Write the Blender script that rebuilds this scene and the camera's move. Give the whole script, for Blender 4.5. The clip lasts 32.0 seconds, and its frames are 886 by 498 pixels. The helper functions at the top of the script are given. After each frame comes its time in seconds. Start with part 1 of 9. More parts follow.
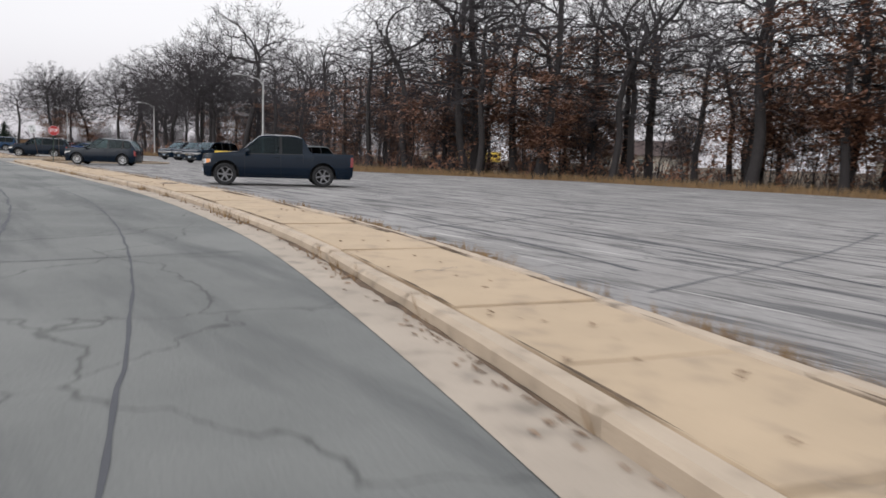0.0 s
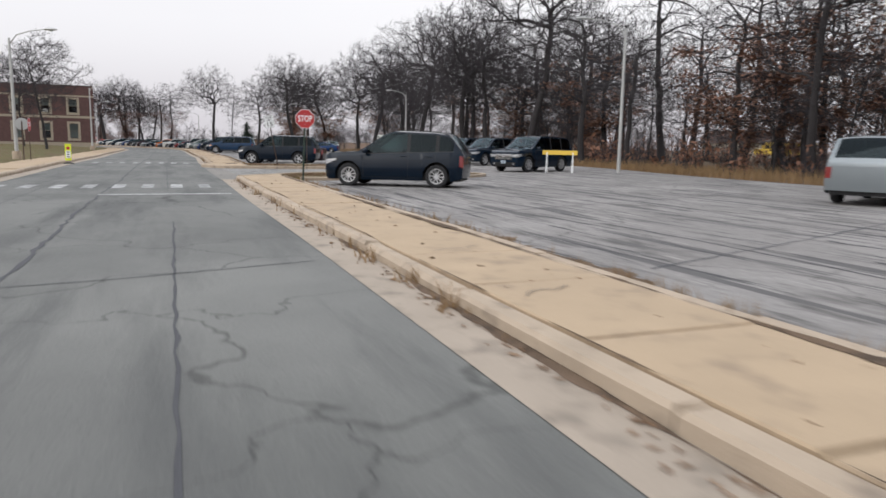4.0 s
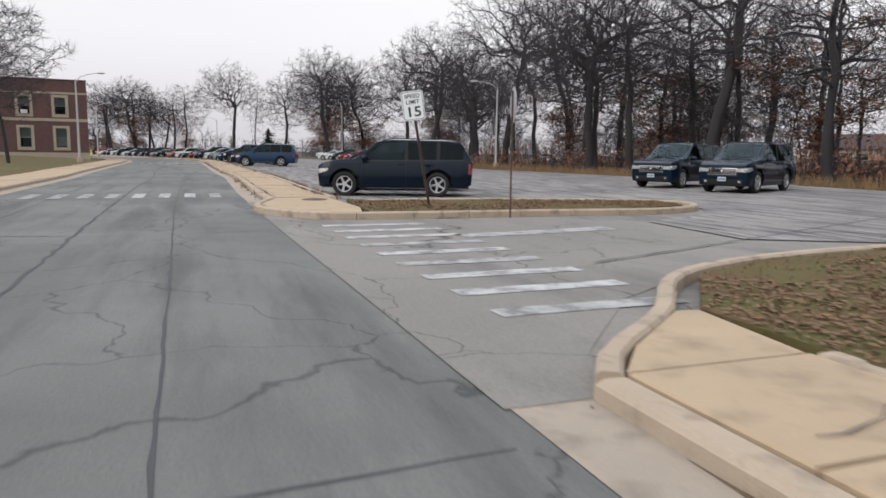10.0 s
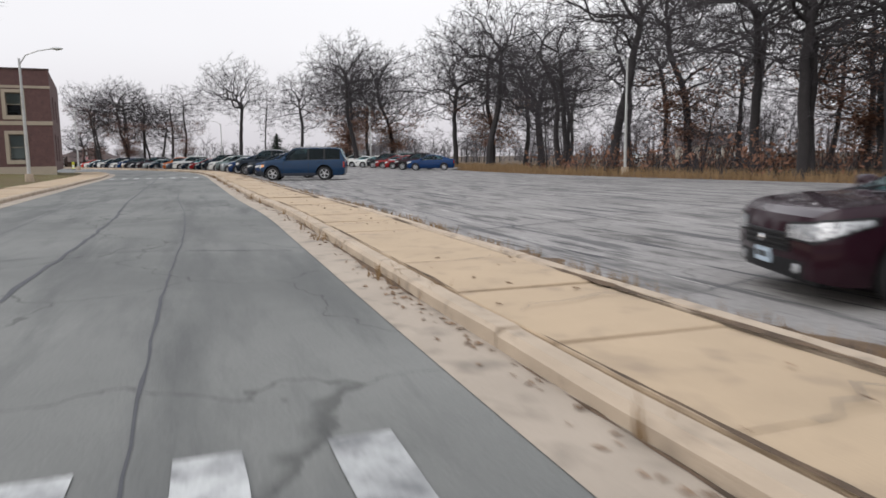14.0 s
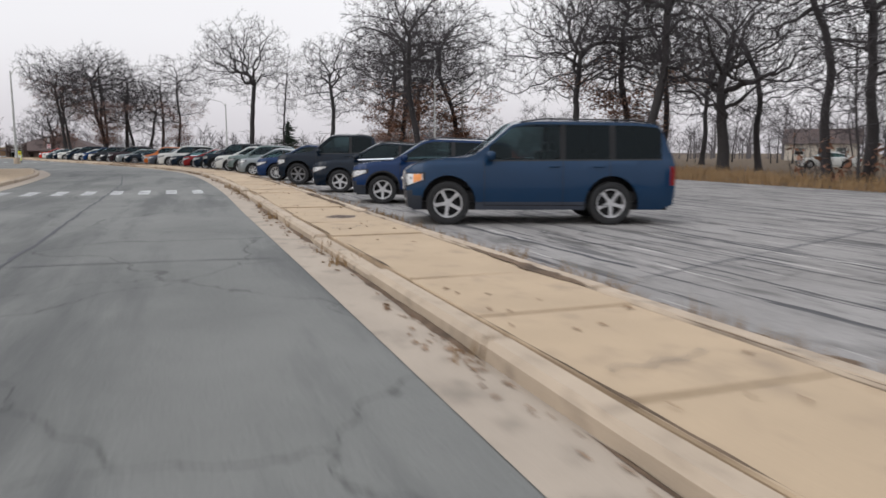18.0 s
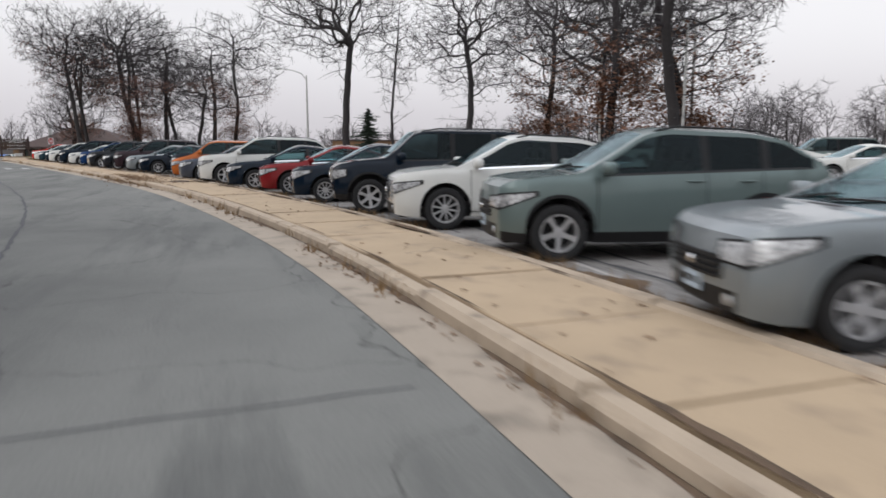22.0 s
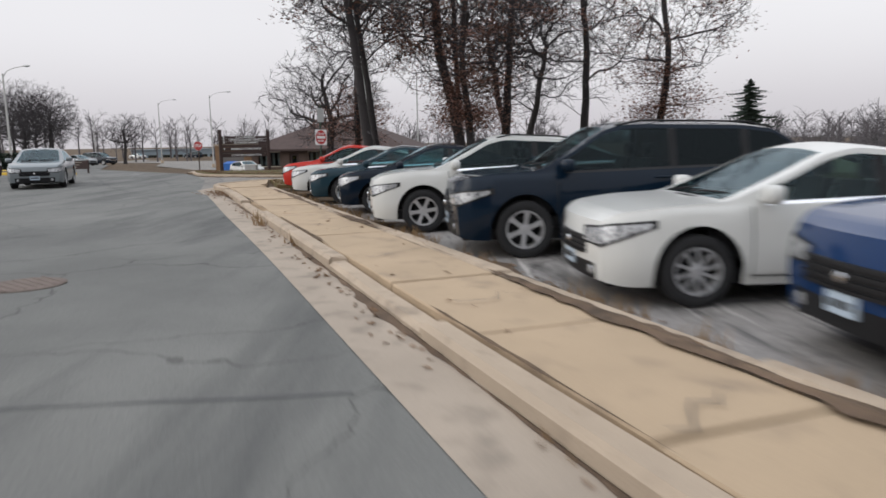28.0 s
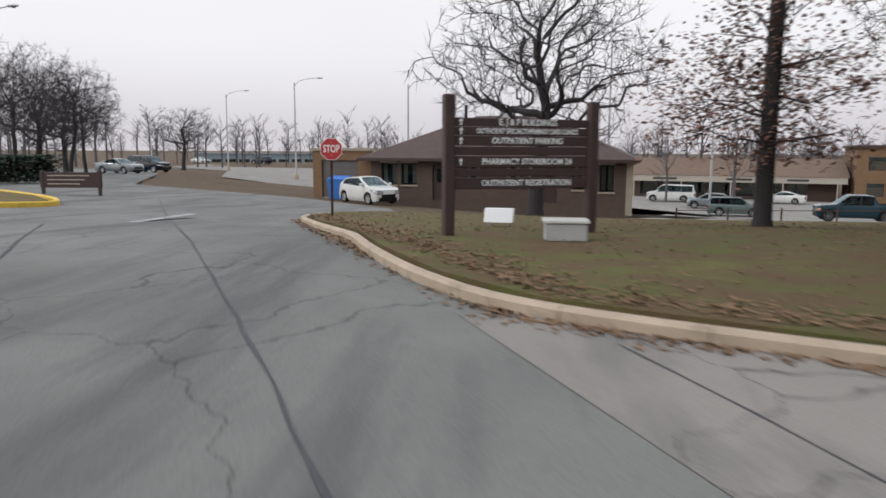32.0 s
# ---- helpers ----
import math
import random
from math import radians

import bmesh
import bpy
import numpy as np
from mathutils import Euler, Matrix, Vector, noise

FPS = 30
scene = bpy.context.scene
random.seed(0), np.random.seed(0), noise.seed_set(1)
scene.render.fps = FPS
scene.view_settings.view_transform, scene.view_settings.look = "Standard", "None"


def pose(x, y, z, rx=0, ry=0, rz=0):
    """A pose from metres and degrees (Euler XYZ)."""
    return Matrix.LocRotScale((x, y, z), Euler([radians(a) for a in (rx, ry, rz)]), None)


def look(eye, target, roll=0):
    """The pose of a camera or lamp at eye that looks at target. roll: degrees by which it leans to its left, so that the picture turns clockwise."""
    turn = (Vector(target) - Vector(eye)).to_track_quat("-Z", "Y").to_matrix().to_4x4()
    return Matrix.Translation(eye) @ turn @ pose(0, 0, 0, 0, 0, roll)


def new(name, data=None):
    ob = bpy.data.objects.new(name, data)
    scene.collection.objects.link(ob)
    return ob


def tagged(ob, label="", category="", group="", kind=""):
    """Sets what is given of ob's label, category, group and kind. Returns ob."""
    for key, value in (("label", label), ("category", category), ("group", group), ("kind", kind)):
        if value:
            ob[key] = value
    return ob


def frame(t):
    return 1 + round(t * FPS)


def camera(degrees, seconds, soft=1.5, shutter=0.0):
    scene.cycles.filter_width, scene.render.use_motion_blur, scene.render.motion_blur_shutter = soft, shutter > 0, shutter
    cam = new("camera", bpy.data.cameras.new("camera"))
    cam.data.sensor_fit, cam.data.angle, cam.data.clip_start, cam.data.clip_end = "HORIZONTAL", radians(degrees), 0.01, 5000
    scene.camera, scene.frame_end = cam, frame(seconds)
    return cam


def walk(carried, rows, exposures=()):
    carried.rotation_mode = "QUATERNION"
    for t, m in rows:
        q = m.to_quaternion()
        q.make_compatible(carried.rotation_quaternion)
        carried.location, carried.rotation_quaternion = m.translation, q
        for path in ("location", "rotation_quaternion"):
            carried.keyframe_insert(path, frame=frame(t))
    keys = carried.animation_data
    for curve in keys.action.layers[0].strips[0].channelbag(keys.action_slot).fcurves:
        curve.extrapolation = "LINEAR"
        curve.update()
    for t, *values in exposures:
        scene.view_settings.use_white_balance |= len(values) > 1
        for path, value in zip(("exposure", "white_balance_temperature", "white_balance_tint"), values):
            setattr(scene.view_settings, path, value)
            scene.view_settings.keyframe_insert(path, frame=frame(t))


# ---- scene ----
cam = camera(64.3, 32.0, soft=1.6, shutter=0.4)
PATH = [
    (0, (0.546, 7.668, 1.391), (0.477, 9.650, 1.132), 2.1),
    (0.5, (-0.906, 11.239, 1.396), (-1.020, 13.217, 1.122), 1.4),
    (1, (-2.661, 14.935, 1.394), (-2.843, 16.907, 1.114), 0.8),
    (1.5, (-4.586, 18.556, 1.400), (-4.858, 20.517, 1.115), 0.5),
    (2, (-6.797, 22.063, 1.406), (-7.154, 24.010, 1.120), 0.5),
    (2.5, (-9.175, 25.294, 1.396), (-9.611, 27.224, 1.104), 0.7),
    (3, (-11.309, 28.165, 1.399), (-11.837, 30.074, 1.117), 0.2),
    (3.5, (-13.216, 30.547, 1.390), (-13.807, 32.435, 1.099), 0.5),
    (5.5, (-21.823, 40.806, 1.347), (-22.495, 42.668, 1.062), 1.6),
    (6, (-23.621, 42.919, 1.371), (-24.286, 44.783, 1.083), 1.7),
    (6.5, (-25.132, 44.811, 1.374), (-25.794, 46.675, 1.08), 1.5),
    (7, (-26.342, 46.381, 1.389), (-27.0, 48.246, 1.088), 1.3),
    (7.5, (-27.097, 47.318, 1.391), (-27.759, 49.181, 1.091), 1.1),
    (8, (-27.62, 47.89, 1.389), (-28.283, 49.756, 1.108), 0.9),
    (8.5, (-28.115, 48.458, 1.383), (-28.779, 50.324, 1.1), 1.0),
    (9, (-28.59, 49.038, 1.393), (-29.261, 50.904, 1.133), 0.5),
    (9.5, (-29.276, 49.901, 1.408), (-29.945, 51.766, 1.132), 0.7),
    (10, (-30.301, 51.213, 1.411), (-30.967, 53.08, 1.139), 0.7),
    (10.5, (-31.296, 52.41, 1.394), (-31.97, 54.274, 1.129), 0.4),
    (11, (-32.63, 54.006, 1.424), (-33.305, 55.871, 1.172), 1.0),
    (11.5, (-34.148, 55.838, 1.456), (-34.822, 57.705, 1.209), 1.2),
    (12, (-35.796, 57.826, 1.443), (-36.463, 59.693, 1.181), 1.1),
    (12.5, (-37.566, 59.988, 1.441), (-38.231, 61.855, 1.167), 1.1),
    (13, (-39.468, 62.296, 1.44), (-40.134, 64.16, 1.159), 1.1),
    (13.5, (-41.479, 64.772, 1.401), (-42.143, 66.632, 1.084), -0.0),
    (14, (-43.457, 67.224, 1.377), (-44.129, 69.09, 1.114), -0.7),
    (14.5, (-45.604, 69.907, 1.378), (-46.237, 71.783, 1.095), 0.5),
    (16.5, (-54.632, 80.74, 1.402), (-55.273, 82.614, 1.126), 0.7),
    (17, (-57.316, 84.129, 1.374), (-57.967, 85.998, 1.086), 0.1),
    (17.5, (-59.958, 87.405, 1.387), (-60.614, 89.274, 1.11), 0.0),
    (18, (-62.679, 90.702, 1.388), (-63.334, 92.571, 1.111), 0.3),
    (18.5, (-65.412, 94.003, 1.368), (-66.068, 95.872, 1.089), 0.4),
    (19, (-68.182, 97.394, 1.403), (-68.839, 99.261, 1.12), 0.3),
    (19.5, (-70.906, 100.646, 1.393), (-71.572, 102.51, 1.107), 0.2),
    (20, (-73.682, 103.887, 1.395), (-74.353, 105.751, 1.116), 0.5),
    (20.5, (-76.533, 107.364, 1.371), (-77.222, 109.218, 1.076), -0.2),
    (21, (-79.29, 110.569, 1.426), (-79.997, 112.418, 1.144), 0.1),
    (21.5, (-82.063, 113.708, 1.445), (-82.802, 115.543, 1.151), -0.0),
    (22, (-84.947, 116.784, 1.432), (-85.725, 118.603, 1.138), 0.1),
    (22.5, (-87.883, 119.752, 1.438), (-88.706, 121.551, 1.145), -0.0),
    (23, (-90.958, 122.639, 1.456), (-91.847, 124.405, 1.156), -0.2),
    (23.5, (-94.153, 125.377, 1.42), (-95.115, 127.103, 1.109), 0.1),
    (24, (-97.421, 127.96, 1.437), (-98.472, 129.632, 1.124), -0.4),
    (24.5, (-100.665, 130.199, 1.43), (-101.799, 131.822, 1.148), -0.8),
    (25, (-104.068, 132.539, 1.41), (-105.234, 134.137, 1.114), -0.3),
    (25.5, (-107.403, 134.805, 1.406), (-108.589, 136.387, 1.107), -0.8),
    (27.5, (-119.284, 142.158, 1.417), (-120.523, 143.699, 1.116), -1.6),
    (28, (-122.512, 144.118, 1.41), (-123.756, 145.654, 1.11), -1.0),
    (28.5, (-125.756, 146.11, 1.387), (-127.014, 147.635, 1.085), -0.7),
    (29, (-128.959, 148.026, 1.387), (-130.231, 149.541, 1.091), -0.5),
    (29.5, (-132.159, 149.886, 1.382), (-133.448, 151.387, 1.087), -0.1),
    (30, (-135.317, 151.633, 1.383), (-136.63, 153.113, 1.09), -0.4),
    (30.5, (-138.432, 153.358, 1.395), (-139.765, 154.819, 1.095), -0.6),
    (31, (-141.531, 154.974, 1.355), (-142.884, 156.417, 1.061), -1.0),
    (31.5, (-144.642, 156.48, 1.394), (-146.011, 157.916, 1.14), -0.9),
    (32, (-147.906, 158.09, 1.387), (-149.266, 159.53, 1.113), 0.3),
]
walk(cam, [(t, look(eye, target, roll)) for t, eye, target, roll in PATH], exposures=((0.0, 0.0), (14.0, 0.0), (18.0, -0.05), (21.0, -0.08), (27.0, -0.15), (31.0, -0.15), (32.0, -0.05)))

from mathutils.geometry import delaunay_2d_cdt

# ---- light and sky ----
world = bpy.data.worlds.new("overcast_sky")
scene.world = world
world.use_nodes = True
wn, wl = world.node_tree.nodes, world.node_tree.links
for n in list(wn):
    wn.remove(n)
w_out = wn.new("ShaderNodeOutputWorld")
w_bg = wn.new("ShaderNodeBackground")
w_sky = wn.new("ShaderNodeTexSky")
w_sky.sky_type, w_sky.sun_disc = "NISHITA", False
w_sky.sun_elevation, w_sky.sun_rotation = radians(24), radians(205)
w_sky.air_density, w_sky.dust_density = 2.0, 6.0
w_grey = wn.new("ShaderNodeHueSaturation")
w_grey.inputs["Saturation"].default_value = 0.12
w_grey.inputs["Value"].default_value = 0.05
w_geo = wn.new("ShaderNodeTexCoord")
w_sep = wn.new("ShaderNodeSeparateXYZ")
w_ramp = wn.new("ShaderNodeValToRGB")
w_ramp.color_ramp.interpolation = "EASE"
w_ramp.color_ramp.elements[0].position, w_ramp.color_ramp.elements[0].color = 0.0, (0.68, 0.655, 0.695, 1)
w_ramp.color_ramp.elements[1].position, w_ramp.color_ramp.elements[1].color = 1.0, (1.49, 1.57, 1.72, 1)
w_mid = w_ramp.color_ramp.elements.new(0.16)
w_mid.color = (0.815, 0.81, 0.85, 1)
w_noise = wn.new("ShaderNodeTexNoise")
w_noise.inputs["Scale"].default_value, w_noise.inputs["Detail"].default_value = 2.2, 4
w_map = wn.new("ShaderNodeMapRange")
w_map.inputs["To Min"].default_value, w_map.inputs["To Max"].default_value = 0.94, 1.06
w_mul = wn.new("ShaderNodeMix")
w_mul.data_type, w_mul.blend_type = "RGBA", "MULTIPLY"
w_mul.inputs[0].default_value = 1.0
w_add = wn.new("ShaderNodeMix")
w_add.data_type, w_add.blend_type = "RGBA", "ADD"
w_add.inputs[0].default_value = 1.0
wl.new(w_geo.outputs["Generated"], w_sep.inputs[0])
wl.new(w_sep.outputs["Z"], w_ramp.inputs[0])
wl.new(w_geo.outputs["Generated"], w_noise.inputs["Vector"])
wl.new(w_noise.outputs["Fac"], w_map.inputs["Value"])
wl.new(w_ramp.outputs[0], w_mul.inputs[6])
wl.new(w_map.outputs[0], w_mul.inputs[7])
wl.new(w_sky.outputs[0], w_grey.inputs["Color"])
wl.new(w_mul.outputs[2], w_add.inputs[6])
wl.new(w_grey.outputs[0], w_add.inputs[7])
wl.new(w_add.outputs[2], w_bg.inputs["Color"])
w_bg.inputs["Strength"].default_value = 1.0
wl.new(w_bg.outputs[0], w_out.inputs[0])
sun = new("sun", bpy.data.lights.new("sun", "SUN"))
sun.data.energy, sun.data.angle, sun.data.color = 0.6, radians(35), (1.0, 0.99, 0.98)
sun.matrix_world = look((0, 0, 60), (18, 22, 30))

# ---- materials ----
MATS = {}


def material(name, colour, rough=0.6, metal=0.0, vary=0.12, scale=6.0, fine=60.0, bump=0.15, dark=None, spots=0.0, coat=0.0, spec=0.5, cell=0.0):
    """A surface with colour variation at two scales, fine relief and, with dark, stains of a second colour."""
    if name in MATS:
        return MATS[name]
    m = bpy.data.materials.new(name)
    m.use_nodes = True
    nd, ln = m.node_tree.nodes, m.node_tree.links
    b = nd["Principled BSDF"]
    b.inputs["Roughness"].default_value, b.inputs["Metallic"].default_value = rough, metal
    b.inputs["Coat Weight"].default_value = coat
    b.inputs["Coat Roughness"].default_value = 0.04
    b.inputs["Specular IOR Level"].default_value = spec
    co = nd.new("ShaderNodeTexCoord")
    n1, n2 = nd.new("ShaderNodeTexNoise"), nd.new("ShaderNodeTexNoise")
    n1.inputs["Scale"].default_value, n1.inputs["Detail"].default_value = scale, 6
    n2.inputs["Scale"].default_value, n2.inputs["Detail"].default_value = fine, 3
    geo = nd.new("ShaderNodeNewGeometry")
    for n in (n1, n2):
        ln.new(geo.outputs["Position"] if scale < 3 else co.outputs["Object"], n.inputs["Vector"])
    lo, hi = [c * (1 - vary) for c in colour], [min(1, c * (1 + vary)) for c in colour]
    mx = nd.new("ShaderNodeMix")
    mx.data_type = "RGBA"
    mx.inputs[6].default_value, mx.inputs[7].default_value = (*lo, 1), (*hi, 1)
    ad = nd.new("ShaderNodeMath")
    ad.operation = "MULTIPLY_ADD"
    ad.inputs[1].default_value, ad.inputs[2].default_value = 0.45, 0.28
    ln.new(n2.outputs["Fac"], ad.inputs[0])
    av = nd.new("ShaderNodeMath")
    av.operation = "MULTIPLY_ADD"
    av.inputs[1].default_value = 0.9
    sb = nd.new("ShaderNodeMath")
    sb.operation = "SUBTRACT"
    sb.inputs[1].default_value = 0.45
    ln.new(n1.outputs["Fac"], av.inputs[0])
    ln.new(ad.outputs[0], av.inputs[2])
    ln.new(av.outputs[0], sb.inputs[0])
    ln.new(sb.outputs[0], mx.inputs[0])
    last = mx.outputs[2]
    if dark is not None:
        rp = nd.new("ShaderNodeMapRange")
        rp.inputs["From Min"].default_value, rp.inputs["From Max"].default_value = 0.56 - spots, 0.80 - spots
        n3 = nd.new("ShaderNodeTexNoise")
        n3.inputs["Scale"].default_value, n3.inputs["Detail"].default_value = scale * 2.3, 8
        ln.new(geo.outputs["Position"] if scale < 3 else co.outputs["Object"], n3.inputs["Vector"])
        ln.new(n3.outputs["Fac"], rp.inputs["Value"])
        m2 = nd.new("ShaderNodeMix")
        m2.data_type = "RGBA"
        m2.inputs[7].default_value = (*dark, 1)
        ln.new(rp.outputs[0], m2.inputs[0])
        ln.new(last, m2.inputs[6])
        last = m2.outputs[2]
    ln.new(last, b.inputs["Base Color"])
    if bump:
        bp = nd.new("ShaderNodeBump")
        bp.inputs["Strength"].default_value, bp.inputs["Distance"].default_value = bump, 0.02
        ln.new(n2.outputs["Fac"], bp.inputs["Height"])
        ln.new(bp.outputs[0], b.inputs["Normal"])
    MATS[name] = m
    return m


def nodes_of(m):
    return m.node_tree.nodes, m.node_tree.links, m.node_tree.nodes["Principled BSDF"]


def ground_material(name, base, other, third, s1, s2, s3, rough=0.9, bump=0.5, cracks=0.0, stretch=None, amount=0.5, crack_scale=0.35, lines=()):
    """Ground seen over long distances: patches, streaks along one heading, grit and cracks, in world metres."""
    m = bpy.data.materials.new(name)
    m.use_nodes = True
    nd, ln, b = nodes_of(m)
    b.inputs["Roughness"].default_value = rough
    b.inputs["Specular IOR Level"].default_value = 0.3
    geo = nd.new("ShaderNodeNewGeometry")
    mp = nd.new("ShaderNodeMapping")
    if stretch:
        mp.vector_type = "TEXTURE"
        mp.inputs["Rotation"].default_value = (0, 0, stretch[0])
        mp.inputs["Scale"].default_value = (stretch[1], stretch[2], 1)
    ln.new(geo.outputs["Position"], mp.inputs[0])
    outs = []
    for sc, det, src in ((s1, 5, geo.outputs["Position"]), (s2, 7, mp.outputs[0]), (s3, 4, geo.outputs["Position"])):
        n = nd.new("ShaderNodeTexNoise")
        n.inputs["Scale"].default_value, n.inputs["Detail"].default_value, n.inputs["Roughness"].default_value = sc, det, 0.62
        ln.new(src, n.inputs["Vector"])
        outs.append(n.outputs["Fac"])
    r1, r2 = nd.new("ShaderNodeMapRange"), nd.new("ShaderNodeMapRange")
    r1.inputs["From Min"].default_value, r1.inputs["From Max"].default_value = 0.35, 0.68
    r2.inputs["From Min"].default_value, r2.inputs["From Max"].default_value = 0.62 - 0.3 * amount, 0.74 - 0.2 * amount
    ln.new(outs[0], r1.inputs["Value"])
    ln.new(outs[1], r2.inputs["Value"])
    m1, m2, m3 = (nd.new("ShaderNodeMix") for _ in range(3))
    for mm in (m1, m2, m3):
        mm.data_type = "RGBA"
    m1.inputs[6].default_value, m1.inputs[7].default_value = (*base, 1), (*other, 1)
    m2.inputs[7].default_value = (*third, 1)
    ln.new(r1.outputs[0], m1.inputs[0])
    ln.new(r2.outputs[0], m2.inputs[0])
    ln.new(m1.outputs[2], m2.inputs[6])
    m3.blend_type = "MULTIPLY"
    m3.inputs[0].default_value = 1.0
    g = nd.new("ShaderNodeMapRange")
    g.inputs["To Min"].default_value, g.inputs["To Max"].default_value = 0.62, 1.38
    ln.new(outs[2], g.inputs["Value"])
    ln.new(m2.outputs[2], m3.inputs[6])
    ln.new(g.outputs[0], m3.inputs[7])
    last = m3.outputs[2]
    for turn, long, wide, lo, hi, tint in lines:
        lm, ln2, lr, lx = nd.new("ShaderNodeMapping"), nd.new("ShaderNodeTexNoise"), nd.new("ShaderNodeMapRange"), nd.new("ShaderNodeMix")
        lm.vector_type = "TEXTURE"
        lm.inputs["Rotation"].default_value, lm.inputs["Scale"].default_value = (0, 0, turn), (long, wide, 1)
        ln2.inputs["Scale"].default_value, ln2.inputs["Detail"].default_value, ln2.inputs["Roughness"].default_value = 1.0, 5, 0.6
        lr.inputs["From Min"].default_value, lr.inputs["From Max"].default_value = lo, hi
        lx.data_type = "RGBA"
        lx.inputs[7].default_value = (*tint, 1)
        ln.new(geo.outputs["Position"], lm.inputs[0])
        ln.new(lm.outputs[0], ln2.inputs["Vector"])
        ln.new(ln2.outputs["Fac"], lr.inputs["Value"])
        ln.new(lr.outputs[0], lx.inputs[0])
        ln.new(last, lx.inputs[6])
        last = lx.outputs[2]
    if cracks:
        wv = nd.new("ShaderNodeTexNoise")
        wv.inputs["Scale"].default_value, wv.inputs["Detail"].default_value = 0.9, 6
        ln.new(geo.outputs["Position"], wv.inputs["Vector"])
        ad = nd.new("ShaderNodeVectorMath")
        ad.operation = "MULTIPLY_ADD"
        ad.inputs[1].default_value = (1.6, 1.6, 0)
        ln.new(wv.outputs["Color"], ad.inputs[0])
        ln.new(geo.outputs["Position"], ad.inputs[2])
        vo = nd.new("ShaderNodeTexVoronoi")
        vo.feature = "DISTANCE_TO_EDGE"
        vo.inputs["Scale"].default_value = crack_scale
        ln.new(ad.outputs[0], vo.inputs["Vector"])
        cr = nd.new("ShaderNodeMapRange")
        cr.inputs["From Min"].default_value, cr.inputs["From Max"].default_value = 0.001, 0.006
        cr.inputs["To Min"].default_value, cr.inputs["To Max"].default_value = 1 - cracks, 1.0
        ln.new(vo.outputs["Distance"], cr.inputs["Value"])
        m4 = nd.new("ShaderNodeMix")
        m4.data_type, m4.blend_type = "RGBA", "MULTIPLY"
        m4.inputs[0].default_value = 1.0
        ln.new(last, m4.inputs[6])
        ln.new(cr.outputs[0], m4.inputs[7])
        last = m4.outputs[2]
    ln.new(last, b.inputs["Base Color"])
    bp = nd.new("ShaderNodeBump")
    bp.inputs["Strength"].default_value, bp.inputs["Distance"].default_value = bump, 0.03
    ln.new(outs[2], bp.inputs["Height"])
    ln.new(bp.outputs[0], b.inputs["Normal"])
    MATS[name] = m
    return m


M_ROAD = ground_material("asphalt", (0.106, 0.106, 0.100), (0.166, 0.165, 0.154), (0.086, 0.086, 0.083), 0.22, 0.9, 42, 0.85, 0.45, 0.45, (radians(129), 6.0, 0.9), 0.46, 0.33)
M_LOT = ground_material("worn_lot_asphalt", (0.184, 0.172, 0.163), (0.247, 0.232, 0.221), (0.082, 0.077, 0.073), 0.30, 1.3, 16, 0.92, 0.8, 0.4, (radians(131), 2.6, 0.6), 0.35, 0.2,
                        lines=((radians(130), 5.0, 0.42, 0.545, 0.60, (0.098, 0.093, 0.092)), (radians(131), 3.2, 0.20, 0.59, 0.63, (0.060, 0.058, 0.060)), (radians(129), 3.5, 0.16, 0.62, 0.66, (0.34, 0.32, 0.30))))
M_DRIVE = ground_material("pale_drive_asphalt", (0.175, 0.165, 0.150), (0.215, 0.198, 0.180), (0.138, 0.131, 0.122), 0.18, 0.8, 40, 0.9, 0.4, 0.6, (radians(129), 3.0, 1.0), 0.4, 0.4)
M_GRASS = ground_material("winter_grass", (0.088, 0.080, 0.027), (0.125, 0.098, 0.040), (0.12, 0.070, 0.036), 0.5, 1.6, 38, 1.0, 1.0, 0, None, 0.6)
M_TURF = ground_material("green_winter_turf", (0.064, 0.082, 0.019), (0.125, 0.112, 0.038), (0.105, 0.070, 0.036), 0.40, 1.5, 38, 1.0, 1.0, 0, None, 0.85)
M_LITTER = ground_material("leaf_litter", (0.078, 0.052, 0.031), (0.105, 0.073, 0.044), (0.055, 0.039, 0.026), 0.3, 2.0, 22, 1.0, 1.0, 0, None, 0.5)
M_WALK = material("pale_concrete", (0.345, 0.257, 0.168), 0.92, 0, 0.18, 1.3, 45, 0.3, (0.235, 0.175, 0.12), 0.02)
M_KERB = material("weathered_concrete", (0.34, 0.27, 0.20), 0.92, 0, 0.28, 1.8, 50, 0.4, (0.16, 0.125, 0.095), 0.02)
M_GUTTER = material("gutter_concrete", (0.29, 0.24, 0.19), 0.92, 0, 0.25, 1.2, 50, 0.3, (0.15, 0.125, 0.10), 0.04)
M_PAINT = ground_material("worn_white_marking", (0.36, 0.36, 0.35), (0.44, 0.44, 0.43), (0.17, 0.17, 0.17), 1.2, 3.0, 40, 0.8, 0.3, 0, None, 0.6)
M_FADED = ground_material("faded_white_marking", (0.27, 0.27, 0.265), (0.36, 0.36, 0.35), (0.15, 0.15, 0.15), 1.2, 3.0, 40, 0.85, 0.3, 0, None, 0.6)
M_YELLOWP = material("yellow_kerb_paint", (0.55, 0.36, 0.04), 0.7, 0, 0.2, 5, 60, 0.3, (0.3, 0.22, 0.08), 0.0)
M_TAR = material("dark_tar_seam", (0.045, 0.045, 0.05), 0.8, 0, 0.3, 5, 60, 0.4)
M_BARK = material("grey_brown_bark", (0.026, 0.0225, 0.023), 0.95, 0, 0.35, 5, 26, 1.0)
